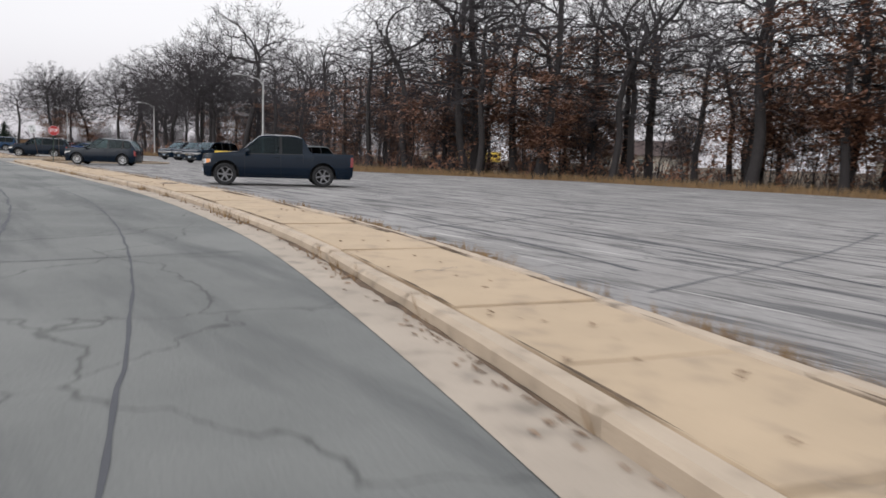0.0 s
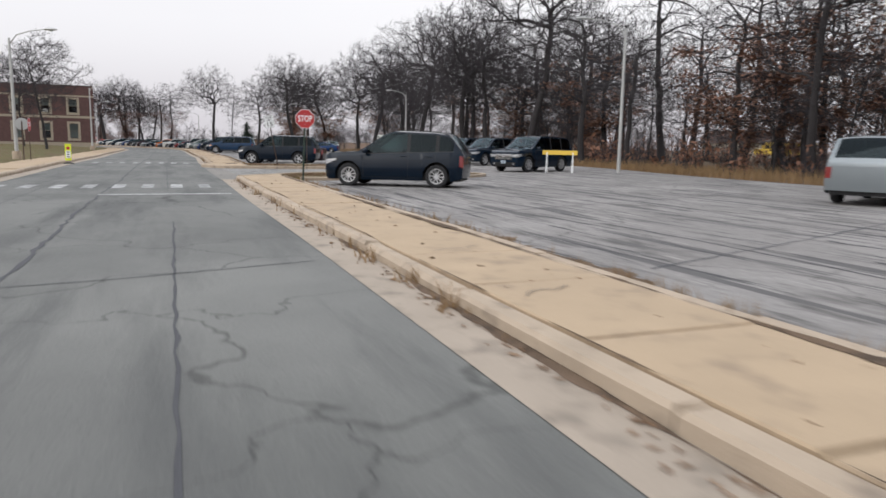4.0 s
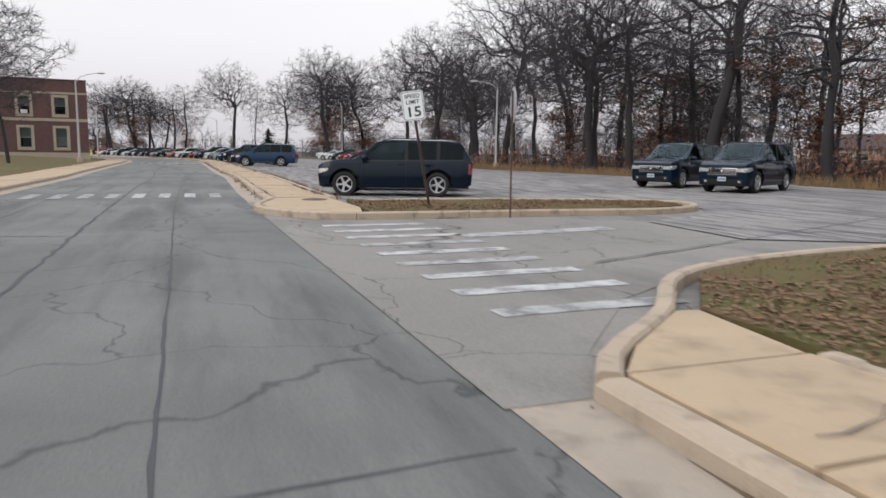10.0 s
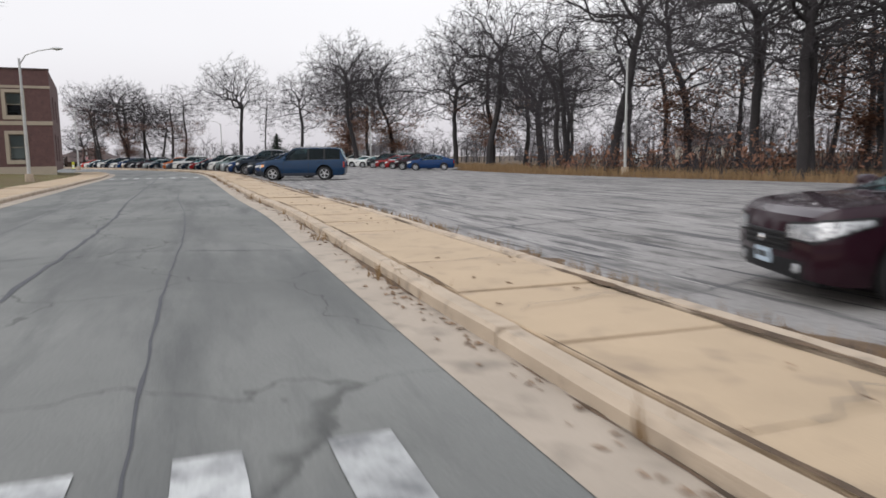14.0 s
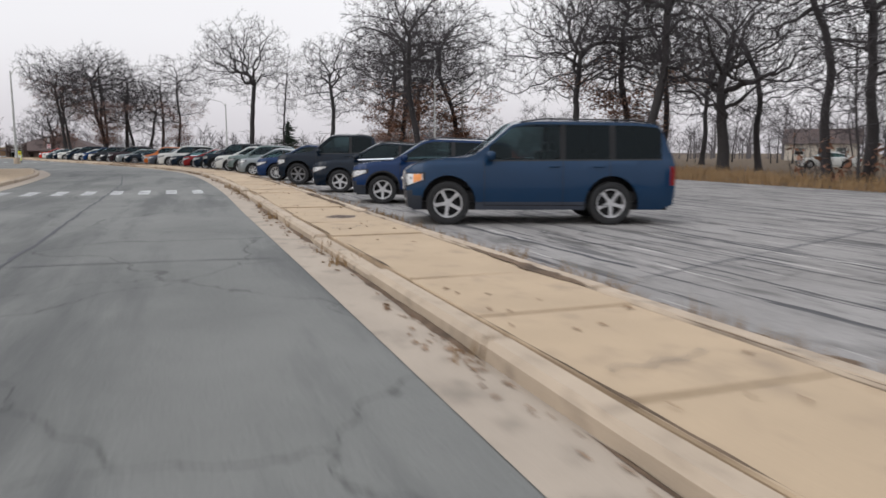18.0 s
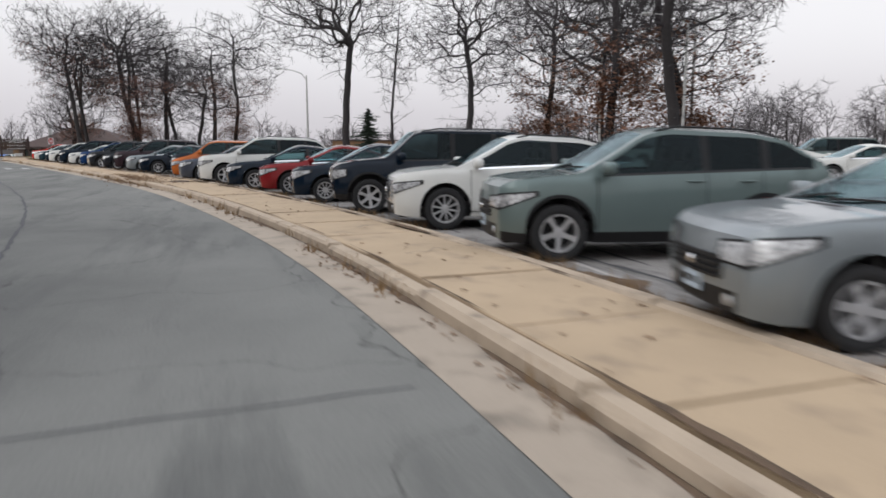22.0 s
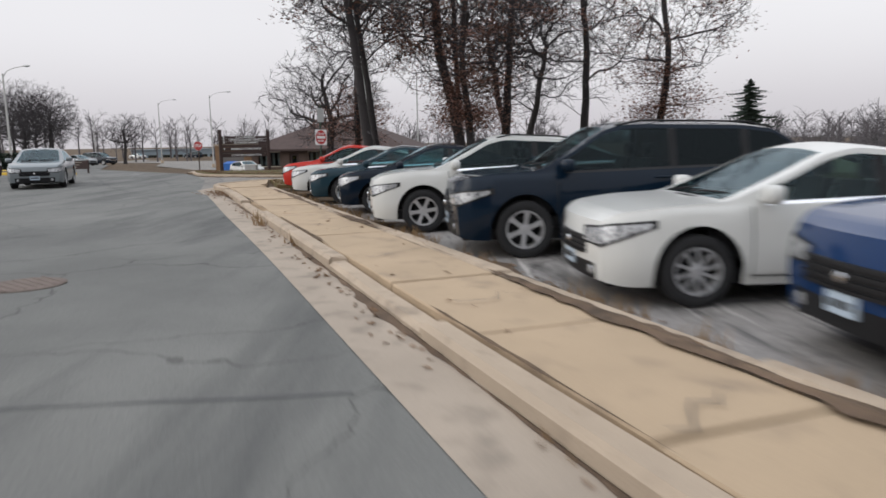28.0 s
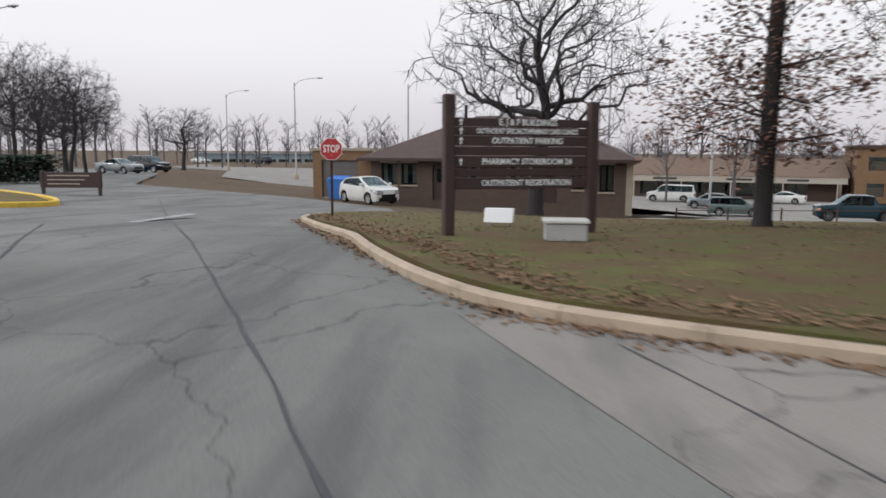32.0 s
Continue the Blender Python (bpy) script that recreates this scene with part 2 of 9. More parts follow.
M_TWIG = material("dark_twigs", (0.036, 0.031, 0.034), 0.95, 0, 0.25, 3, 20, 0.0)
M_RUST = material("rust_brown_oak_leaves", (0.175, 0.082, 0.048), 0.8, 0, 0.45, 0.8, 9, 0.0)
M_MAROON = material("maroon_brown_oak_leaves", (0.160, 0.074, 0.052), 0.8, 0, 0.4, 0.8, 9, 0.0)
M_DRYG = material("dry_straw_grass", (0.20, 0.125, 0.06), 0.95, 0, 0.35, 0.8, 9, 0.0)
M_LEAF = material("fallen_brown_leaves", (0.165, 0.098, 0.054), 0.9, 0, 0.5, 0.9, 7, 0.0)
M_FIR = material("dark_green_needles", (0.020, 0.035, 0.022), 0.9, 0, 0.4, 2.0, 9, 0.0)
M_BLACK = material("black_plastic", (0.007, 0.007, 0.008), 0.55, 0, 0.2, 8, 90, 0.1, spec=0.3)
M_RUBBER = material("tyre_rubber", (0.011, 0.011, 0.012), 0.9, 0, 0.2, 10, 80, 0.3)
M_ALLOY = material("silver_alloy", (0.46, 0.46, 0.47), 0.35, 0.6, 0.12, 10, 60, 0.05)
M_DARKALLOY = material("grey_alloy", (0.20, 0.20, 0.21), 0.35, 0.8, 0.15, 10, 60, 0.05)
M_CHROME = material("chrome", (0.72, 0.72, 0.73), 0.12, 1.0, 0.06, 10, 60, 0.0)
M_SEAT = material("dark_seat_cloth", (0.012, 0.012, 0.013), 0.9, 0, 0.2, 8, 90, 0.3)
M_STEEL = material("galvanised_steel", (0.42, 0.42, 0.41), 0.55, 0.6, 0.15, 3, 40, 0.1)
M_GREENPOST = material("dark_green_post_paint", (0.035, 0.06, 0.045), 0.6, 0.2, 0.25, 6, 70, 0.2, (0.09, 0.06, 0.04), 0.0)
M_BROWNPOST = material("rusty_brown_post", (0.07, 0.045, 0.033), 0.8, 0.1, 0.3, 6, 70, 0.3)
M_STOP = material("red_reflective_sheet", (0.384, 0.024, 0.026), 0.45, 0, 0.08, 3, 60, 0.05)
M_SIGNW = material("white_reflective_sheet", (0.72, 0.73, 0.73), 0.45, 0, 0.06, 3, 60, 0.05)
M_SIGNK = material("black_sign_letters", (0.02, 0.02, 0.02), 0.5, 0, 0.1, 5, 60, 0.0)
M_SIGNB = material("sign_back_aluminium", (0.40, 0.41, 0.41), 0.45, 0.7, 0.12, 4, 50, 0.1)
M_LIME = material("fluorescent_yellow_green", (0.62, 0.68, 0.03), 0.5, 0, 0.08, 4, 50, 0.0)
M_BRICK = material("dark_red_brick", (0.092, 0.048, 0.044), 0.9, 0, 0.3, 2.5, 30, 0.4, (0.066, 0.038, 0.036), 0.05)
M_STONE = material("buff_limestone", (0.30, 0.255, 0.195), 0.85, 0, 0.15, 2.0, 30, 0.2)
M_BROWNB = material("brown_painted_boards", (0.042, 0.024, 0.021), 0.75, 0, 0.25, 4, 40, 0.3)
M_ROOFB = material("brown_asphalt_shingle", (0.060, 0.040, 0.036), 0.95, 0, 0.3, 2.0, 20, 0.6)
M_BRICK2 = material("brown_brick", (0.085, 0.058, 0.047), 0.9, 0, 0.25, 2.5, 30, 0.4)
M_BRICK3 = material("orange_red_brick", (0.165, 0.098, 0.052), 0.9, 0, 0.25, 2.5, 30, 0.4)
M_TANROOF = material("tan_shingle", (0.115, 0.075, 0.052), 0.95, 0, 0.2, 1.5, 20, 0.5)
M_CREAM = material("cream_fascia_paint", (0.36, 0.32, 0.27), 0.7, 0, 0.1, 3, 40, 0.1)
M_BLIND = material("white_window_blind", (0.55, 0.54, 0.50), 0.8, 0, 0.08, 3, 50, 0.1)
M_GREYDOOR = material("grey_overhead_door", (0.10, 0.09, 0.085), 0.6, 0, 0.12, 3, 50, 0.1)
M_CABINET = material("pale_grey_enamel", (0.48, 0.48, 0.46), 0.5, 0.1, 0.08, 3, 50, 0.08)
M_BLUEGREY = material("blue_grey_cladding", (0.22, 0.27, 0.30), 0.6, 0.1, 0.1, 3, 50, 0.08)
M_CABBASE = material("green_grey_enamel", (0.20, 0.23, 0.22), 0.6, 0.1, 0.12, 3, 50, 0.1)
M_BLUEBIN = material("blue_plastic", (0.02, 0.12, 0.40), 0.5, 0, 0.1, 4, 50, 0.05)
M_HYDRANT = material("red_hydrant_paint", (0.28, 0.03, 0.02), 0.5, 0, 0.2, 8, 60, 0.1)
M_WOODY = material("yellow_barrier_board", (0.60, 0.40, 0.05), 0.6, 0, 0.12, 4, 50, 0.1)
M_COVER = material("rusty_brown_cover", (0.13, 0.10, 0.085), 0.9, 0.1, 0.3, 5, 60, 0.5)
# far twigs greyer and lighter than M_TWIG: distance haze put into the colour
M_FARWOOD = material("hazed_far_woods", (0.088, 0.080, 0.084), 1.0, 0, 0.3, 0.25, 3, 0.0)


def glass(name, tint, gloss=0.03, ior=1.38):
    m = bpy.data.materials.new(name)
    m.use_nodes = True
    nd, ln = m.node_tree.nodes, m.node_tree.links
    nd.remove(nd["Principled BSDF"])
    out = nd["Material Output"]
    tr, gl, mx, fr = nd.new("ShaderNodeBsdfTransparent"), nd.new("ShaderNodeBsdfGlossy"), nd.new("ShaderNodeMixShader"), nd.new("ShaderNodeFresnel")
    tr.inputs[0].default_value = (*tint, 1)
    gl.inputs["Roughness"].default_value = gloss
    gl.inputs[0].default_value = (0.76, 0.93, 1.0, 1)
    fr.inputs[0].default_value = ior
    ln.new(fr.outputs[0], mx.inputs[0])
    ln.new(tr.outputs[0], mx.inputs[1])
    ln.new(gl.outputs[0], mx.inputs[2])
    ln.new(mx.outputs[0], out.inputs[0])
    MATS[name] = m
    return m


M_WIND = glass("clear_windscreen_glass", (0.42, 0.61, 0.62))
M_SIDE = glass("green_side_glass", (0.38, 0.56, 0.58))
M_PRIV = glass("dark_privacy_glass", (0.03, 0.042, 0.052), 0.03, 1.29)
M_TINT = glass("tinted_front_side_glass", (0.20, 0.27, 0.28), 0.03, 1.31)
M_PANE = glass("window_pane_glass", (0.35, 0.38, 0.38), 0.02)
M_PLATE = material("number_plate_sheet", (0.36, 0.43, 0.50), 0.5, 0, 0.08, 5, 60, 0.05)
M_LAMPIN = material("headlamp_reflector", (0.62, 0.62, 0.60), 0.25, 0.7, 0.1, 20, 60, 0.1)
M_HEAD = material("clear_headlamp", (0.42, 0.43, 0.44), 0.12, 0.35, 0.5, 9, 40, 0.3, (0.05, 0.05, 0.06), 0.09, coat=1.0)
M_AMBER = material("amber_lens", (0.60, 0.20, 0.03), 0.2, 0, 0.1, 12, 60, 0.05, coat=0.6)
M_TAILHI = material("orange_red_tail_lens", (0.42, 0.06, 0.03), 0.2, 0, 0.1, 12, 60, 0.05, coat=0.8)
# dark grey for the lower front bumper and the door mouldings
M_SKIRT = material("dark_grey_bumper_and_moulding", (0.016, 0.020, 0.028), 0.5, 0, 0.15, 8, 80, 0.1, spec=0.3)
M_TAIL = material("red_tail_lens", (0.17, 0.010, 0.010), 0.2, 0, 0.1, 12, 60, 0.05, coat=0.8)


def car_paint(name, colour, metal=0.0):
    m = material("car_paint_" + name, colour, 0.36, metal, 0.05, 3.0, 120, 0.0, None, 0, 0.85, 0.03)
    m.node_tree.nodes["Principled BSDF"].inputs["Coat IOR"].default_value = 1.33
    return m


PAINTS = {
    "black": car_paint("black", (0.0018, 0.0068, 0.0150)), "navy": car_paint("navy", (0.0028, 0.0095, 0.0200)),
    "charcoal": car_paint("charcoal", (0.014, 0.016, 0.020), 0.2), "grey": car_paint("slate_grey", (0.055, 0.062, 0.08), 0.3),
    "silver": car_paint("silver", (0.185, 0.205, 0.215), 0.4), "sage": car_paint("grey_green", (0.115, 0.148, 0.145), 0.35),
    "white": car_paint("white", (0.52, 0.52, 0.50)), "red": car_paint("dark_red", (0.17, 0.012, 0.014), 0.1),
    "bright_red": car_paint("orange_red", (0.42, 0.03, 0.02)), "burgundy": car_paint("burgundy", (0.018, 0.006, 0.010), 0.1),
    "blue": car_paint("royal_blue", (0.004, 0.019, 0.066), 0.15), "steel_blue": car_paint("steel_blue", (0.009, 0.029, 0.066), 0.15),
    "bright_blue": car_paint("bright_blue", (0.005, 0.028, 0.095), 0.2), "orange": car_paint("burnt_orange", (0.38, 0.105, 0.025), 0.15),
    "tan": car_paint("champagne", (0.36, 0.30, 0.22), 0.4), "maroon": car_paint("dark_maroon", (0.025, 0.014, 0.018), 0.2),
    "teal": car_paint("dark_teal", (0.015, 0.035, 0.048), 0.2),
}


# ---- mesh helpers ----
class Build:
    """Gathers faces for one mesh."""

    def __init__(self):
        self.v, self.f, self.mi = [], [], []

    def add(self, verts, faces, mi=0):
        o = len(self.v)
        self.v.extend(verts)
        self.f.extend([tuple(i + o for i in f) for f in faces])
        self.mi.extend([mi] * len(faces))
        return self

    def box(self, x0, y0, z0, x1, y1, z1, b=0.0, mi=0):
        """A box whose upright and level edges are cut off by b."""
        if b <= 0:
            v = [(x, y, z) for z in (z0, z1) for y in (y0, y1) for x in (x0, x1)]
            return self.add(v, [(0, 2, 3, 1), (4, 5, 7, 6), (0, 1, 5, 4), (2, 6, 7, 3), (0, 4, 6, 2), (1, 3, 7, 5)], mi)
        v, f = [], []
        for z, k in ((z0, b), (z0 + b, 0), (z1 - b, 0), (z1, b)):
            ring = [(x0 + b, y0 + k), (x1 - b, y0 + k), (x1 - k, y0 + b), (x1 - k, y1 - b), (x1 - b, y1 - k), (x0 + b, y1 - k), (x0 + k, y1 - b), (x0 + k, y0 + b)]
            v.extend([(x, y, z) for x, y in ring])
        for r in range(3):
            for i in range(8):
                j = (i + 1) % 8
                f.append((r * 8 + i, r * 8 + j, r * 8 + 8 + j, r * 8 + 8 + i))
        f.append(tuple(range(7, -1, -1)))
        f.append(tuple(range(24, 32)))
        return self.add(v, f, mi)

    def tube(self, pts, radii, n=8, cap=True, mi=0):
        """A tapered tube through points."""
        rings = []
        P = [Vector(p) for p in pts]
        for i, p in enumerate(P):
            d = (P[min(i + 1, len(P) - 1)] - P[max(i - 1, 0)]).normalized()
            a = d.orthogonal().normalized() if abs(d.z) < 0.95 else (Vector((1, 0, 0)) - d * d.x).normalized()
            b = d.cross(a)
            rings.append([tuple(p + (a * math.cos(2 * math.pi * k / n) + b * math.sin(2 * math.pi * k / n)) * radii[i]) for k in range(n)])
        v = [q for r in rings for q in r]
        f = [(r * n + k, r * n + (k + 1) % n, (r + 1) * n + (k + 1) % n, (r + 1) * n + k) for r in range(len(P) - 1) for k in range(n)]
        if cap:
            f += [tuple(range(n - 1, -1, -1)), tuple(range((len(P) - 1) * n, len(P) * n))]
        return self.add(v, f, mi)

    def lathe(self, prof, n=24, axis="z", at=(0, 0, 0), mi=0, cap=False):
        """A turned shape from (radius, height) pairs."""
        v = []
        for r, h in prof:
            for k in range(n):
                c, s = r * math.cos(2 * math.pi * k / n), r * math.sin(2 * math.pi * k / n)
                p = (c, s, h) if axis == "z" else ((c, h, s) if axis == "y" else (h, c, s))
                v.append((p[0] + at[0], p[1] + at[1], p[2] + at[2]))
        f = [(i * n + k, i * n + (k + 1) % n, (i + 1) * n + (k + 1) % n, (i + 1) * n + k) for i in range(len(prof) - 1) for k in range(n)]
        if cap:
            f += [tuple(range(n)), tuple(range((len(prof) - 1) * n, len(prof) * n))]
        return self.add(v, f, mi)

    def poly(self, pts, z0, z1, mi=0):
        """An upright prism over a flat outline."""
        n = len(pts)
        v = [(x, y, z0) for x, y in pts] + [(x, y, z1) for x, y in pts]
        f = [tuple(range(n - 1, -1, -1)), tuple(range(n, 2 * n))] + [(i, (i + 1) % n, n + (i + 1) % n, n + i) for i in range(n)]
        return self.add(v, f, mi)

    def mesh(self, name, mats, smooth=None):
        me = bpy.data.meshes.new(name)
        me.from_pydata(self.v, [], self.f)
        for m in mats if isinstance(mats, (list, tuple)) else [mats]:
            me.materials.append(m)
        if any(self.mi):
            me.polygons.foreach_set("material_index", self.mi)
        bm = bmesh.new()
        bm.from_mesh(me)
        if len(bm.faces) < 9000:
            bmesh.ops.recalc_face_normals(bm, faces=bm.faces)
        bm.to_mesh(me)
        bm.free()
        if smooth:
            me.polygons.foreach_set("use_smooth", [True] * len(me.polygons))
            me.set_sharp_from_angle(angle=radians(smooth))
        me.update()
        return me


def part(name, shape, mats, parent=None, label="", smooth=None, at=None):
    """Links a shape as one mesh object, under a thing or under a part."""
    me = shape if isinstance(shape, bpy.types.Mesh) else shape.mesh(name, mats, smooth)
    ob = new(name, me)
    if parent is not None:
        ob.parent = parent
    if at is not None:
        ob.matrix_basis = at
    if label:
        ob["label"] = label
    return ob


def thing(name, m, label, category, group=""):
    ob = new(name)
    ob.empty_display_size = 0.3
    ob.matrix_basis = m
    return tagged(ob, label, category, group)


def lettering(name, text, size, mat, parent, at, depth=0.004, width=None):
    cu = bpy.data.curves.new(name, "FONT")
    cu.body, cu.size, cu.extrude, cu.align_x, cu.align_y = text, size, depth, "CENTER", "CENTER"
    cu.offset = size * 0.018
    cu.resolution_u = 3
    tmp = new(name + "_curve", cu)
    bpy.context.view_layer.update()
    me = bpy.data.meshes.new_from_object(tmp.evaluated_get(bpy.context.evaluated_depsgraph_get()))
    bpy.data.objects.remove(tmp)
    me.materials.clear()
    me.materials.append(mat)
    if width:
        xs = [v.co.x for v in me.vertices]
        k = width / max(1e-6, max(xs) - min(xs))
        for v in me.vertices:
            v.co.x *= k
    return part(name, me, mat, parent, at=at)


# ---- the lie of the land ----
END = Vector((-148.0, 158.0))
AHEAD, ASIDE = Vector((-0.68, 0.733)), Vector((0.733, 0.68))


def land(x, y):
    """Height of the ground: level along the drive, falling away past its end."""
    p = Vector((x, y)) - END
    d, lat = p.dot(AHEAD), p.dot(ASIDE)
    k = min(1.0, max(0.0, (lat + 25.0) / 40.0))
    slope = 0.015 + 0.072 * k * k * (3 - 2 * k)
    return -min(4.4, slope * max(0.0, d - 11.0)) if d < 160 else -4.4 * min(1.0, k + 0.4)


EDGE_POINTS = [(6.9, -33.8), (6.3, -15.8), (4.85, -1.8), (2.25, 7.2), (-1.5, 15.9), (-5.0, 22.0), (-10.1, 29.3), (-18.8, 40.0), (-25.1, 47.5), (-31.3, 55.0), (-37.6, 62.5),
               (-44.0, 70.2), (-49.2, 76.7), (-53.3, 81.8), (-58.5, 87.8), (-66.7, 97.6), (-71.9, 103.8), (-77.4, 110.4), (-83.6, 117.4), (-89.6, 123.6), (-96.0, 128.9),
               (-102.6, 133.6), (-109.6, 137.9), (-117.0, 142.2), (-125.5, 147.1), (-130.2, 149.8), (-135.2, 152.6), (-139.4, 155.0), (-143.0, 157.0)]


def curve_through(points, step=0.5):
    """Evenly spaced points on a smooth curve through the given ones."""
    P = [Vector(p) for p in points]
    P = [2 * P[0] - P[1]] + P + [2 * P[-1] - P[-2]]
    fine = []
    for i in range(1, len(P) - 2):
        a, b, c, d = P[i - 1:i + 3]
        for k in range(20):
            t = k / 20
            fine.append(0.5 * ((2 * b) + (c - a) * t + (2 * a - 5 * b + 4 * c - d) * t * t + (3 * b - a - 3 * c + d) * t ** 3))
    fine.append(P[-2])
    run = [0.0]
    for a, b in zip(fine, fine[1:]):
        run.append(run[-1] + (b - a).length)
    n = int(run[-1] / step)
    s = np.linspace(0, run[-1], n + 1)
    return np.stack([np.interp(s, run, [p.x for p in fine]), np.interp(s, run, [p.y for p in fine])], 1), s


EDGE, EDGE_S = curve_through(EDGE_POINTS)
_d = np.gradient(EDGE, axis=0)
_d /= np.linalg.norm(_d, axis=1)[:, None]
EDGE_N = np.stack([_d[:, 1], -_d[:, 0]], 1)


def beside(s, off):
    """The point at length s along the drive's right-hand edge, off metres to the right of it."""
    x, y = np.interp(s, EDGE_S, EDGE[:, 0]), np.interp(s, EDGE_S, EDGE[:, 1])
    nx, ny = np.interp(s, EDGE_S, EDGE_N[:, 0]), np.interp(s, EDGE_S, EDGE_N[:, 1])
    return x + nx * off, y + ny * off


def along(x, y):
    """Length along the edge nearest to a place."""
    return float(EDGE_S[np.argmin((EDGE[:, 0] - x) ** 2 + (EDGE[:, 1] - y) ** 2)])


def heading(s):
    nx, ny = np.interp(s, EDGE_S, EDGE_N[:, 0]), np.interp(s, EDGE_S, EDGE_N[:, 1])
    return math.degrees(math.atan2(nx, -ny))


def inner_edge(s):
    """How far the lot lies from the drive's edge: the pavement narrows towards the junction."""
    return float(np.interp(s, [along(-110, 138), along(-124, 146.3)], [2.38, 2.02]))


S_GAP0, S_GAP1, S_END = along(-31.6, 55.4), along(-41.2, 66.8), EDGE_S[-1]
ROAD_W = 6.7


def ribbon(name, s0, s1, a, b, z, mat, step=1.0, skirt=0.0, za=None):
    """A strip along the drive between two offsets, with an optional drop on its left side."""
    n = max(2, int((s1 - s0) / step))
    v, f = [], []
    for i in range(n + 1):
        s = s0 + (s1 - s0) * i / n
        p, q = beside(s, a), beside(s, b)
        v += [(*p, z if za is None else za), (*q, z)]
        if skirt:
            v.append((*p, z - skirt))
    k = 3 if skirt else 2
    for i in range(n):
        f.append((i * k, i * k + 1, i * k + k + 1, i * k + k))
        if skirt:
            f.append((i * k + 2, i * k, i * k + k, i * k + k + 2))
    return Build().add(v, f)


def sheet(pts, z=0.0, follow=False):
    """A flat outline, filled with triangles; follow: it keeps to the lie of the land."""
    P = [Vector(p) for p in pts]
    n = len(P)
    if follow:
        x0, x1, y0, y1 = min(p.x for p in P), max(p.x for p in P), min(p.y for p in P), max(p.y for p in P)
        P += [Vector((x, y)) for x in np.arange(x0 + 1.7, x1, 4.0) for y in np.arange(y0 + 1.3, y1, 4.0)]
    V, _, F, *_ = delaunay_2d_cdt(P, [], [list(range(n))], 1, 1e-4)
    F = [f if (V[f[1]] - V[f[0]]).cross(V[f[2]] - V[f[0]]) > 0 else f[::-1] for f in F]
    b = Build().add([(p.x, p.y, z + (land(p.x, p.y) if follow else 0)) for p in V], [tuple(f) for f in F])
    return b


# the ground: one sheet to the horizon, finer near the drive
def ground_sheet():
    xs = sorted(set([-3500, -2200, -1400, -900, -600, -450] + list(range(-340, 121, 10)) + [160, 240, 400, 700, 1200, 2000, 3500]))
    ys = sorted(set([-3500, -2200, -1400, -700, -350, -160, -80] + list(range(-40, 341, 10)) + [420, 560, 800, 1200, 2000, 3500]))
    v = [(x, y, land(x, y) - 0.07) for y in ys for x in xs]
    w = len(xs)
    f = [(j * w + i, j * w + i + 1, (j + 1) * w + i + 1, (j + 1) * w + i) for j in range(len(ys) - 1) for i in range(w - 1)]
    ob = part("ground", Build().add(v, f), M_LITTER, smooth=60)
    tagged(ob, "brown leaf-strewn winter ground under and beyond the trees", "ground", kind="structure")


ground_sheet()
ob = part("road", ribbon("road", 0, S_END, -ROAD_W, 0.02, 0.0, M_ROAD), M_ROAD)
tagged(ob, "worn grey asphalt drive with cracks and tar seams", "road", kind="structure")
ob = part("road_junction", sheet([(-133.5, 151.6), (-139.5, 155.05), (-143.0, 156.9), (-143.9, 158.9), (-144.15, 160.2), (-143.8, 161.1), (-143.1, 161.7), (-141.0, 163.1), (-136.0, 166.1), (-136.4, 168.5),
    (-139.0, 167.4), (-141.8, 166.25), (-144.5, 165.1), (-147.0, 164.05), (-149.0, 163.4), (-151.4, 163.0), (-153.0, 163.35), (-154.9, 164.25), (-156.9, 165.2), (-160.8, 167.3), (-163.5, 169.0), (-165.5, 171.4), (-166.5, 175.5), (-172, 180), (-181, 181), (-190, 176),
    (-215, 189), (-250, 204), (-262, 196), (-226, 175), (-204, 164), (-180, 158), (-166, 146), (-150, 136), (-120, 122), (-104, 120.5), (-101.5, 124.6), (-112, 131.8), (-124, 139)], -0.006, True), M_ROAD)
tagged(ob, "pale grey worn asphalt of the junction and side lane", "road", kind="structure")
tagged(part("side_lane", sheet([(-143.0, 157.0), (-143.95, 158.9), (-144.25, 160.2), (-143.9, 161.15), (-143.2, 161.8), (-141.1, 163.2), (-136.0, 166.15), (-136.4, 168.3), (-139.0, 167.3), (-141.76, 166.1), (-144.5, 164.95), (-147.0, 163.9), (-149.0, 163.25), (-151.3, 162.85), (-151.9, 162.5), (-148.4, 160.6)], 0.0, True), M_DRIVE), "pale worn asphalt of the side lane", "road", kind="structure")
LOT_FAR = [(26, 40), (19, 48.5), (8, 57.5), (-8, 62.0), (-14.5, 70.5), (-20, 81), (-27, 91), (-37.5, 100.5), (-48, 109.3), (-54.5, 116), (-60, 123), (-65.5, 130.5), (-68, 143), (-78, 152), (-100, 160), (-125, 166), (-137, 168)]
lot = [beside(s, inner_edge(s) + 0.02) for s in np.arange(20, S_GAP0 - 1.5, 2.0)] + [(-28.3, 55.6), (-26.4, 57.6), (-24.6, 60.2), (-23.6, 63.8), (-25.2, 65.0), (-29.5, 64.0), (-31.2, 66.5), (-30.1, 69.0), (-30.1, 70.9), (-31.3, 72.3), (-36.0, 70.3), (-38.4, 68.3)]
lot += [beside(s, inner_edge(s) + 0.02) for s in np.arange(S_GAP1 + 2.0, S_END - 6, 2.0)] + list(reversed(LOT_FAR))
ob = part("parking_lot", sheet(lot, 0.03), M_LOT)
tagged(ob, "streaked worn grey parking lot with patches of dark sealant", "parking lot", kind="structure")
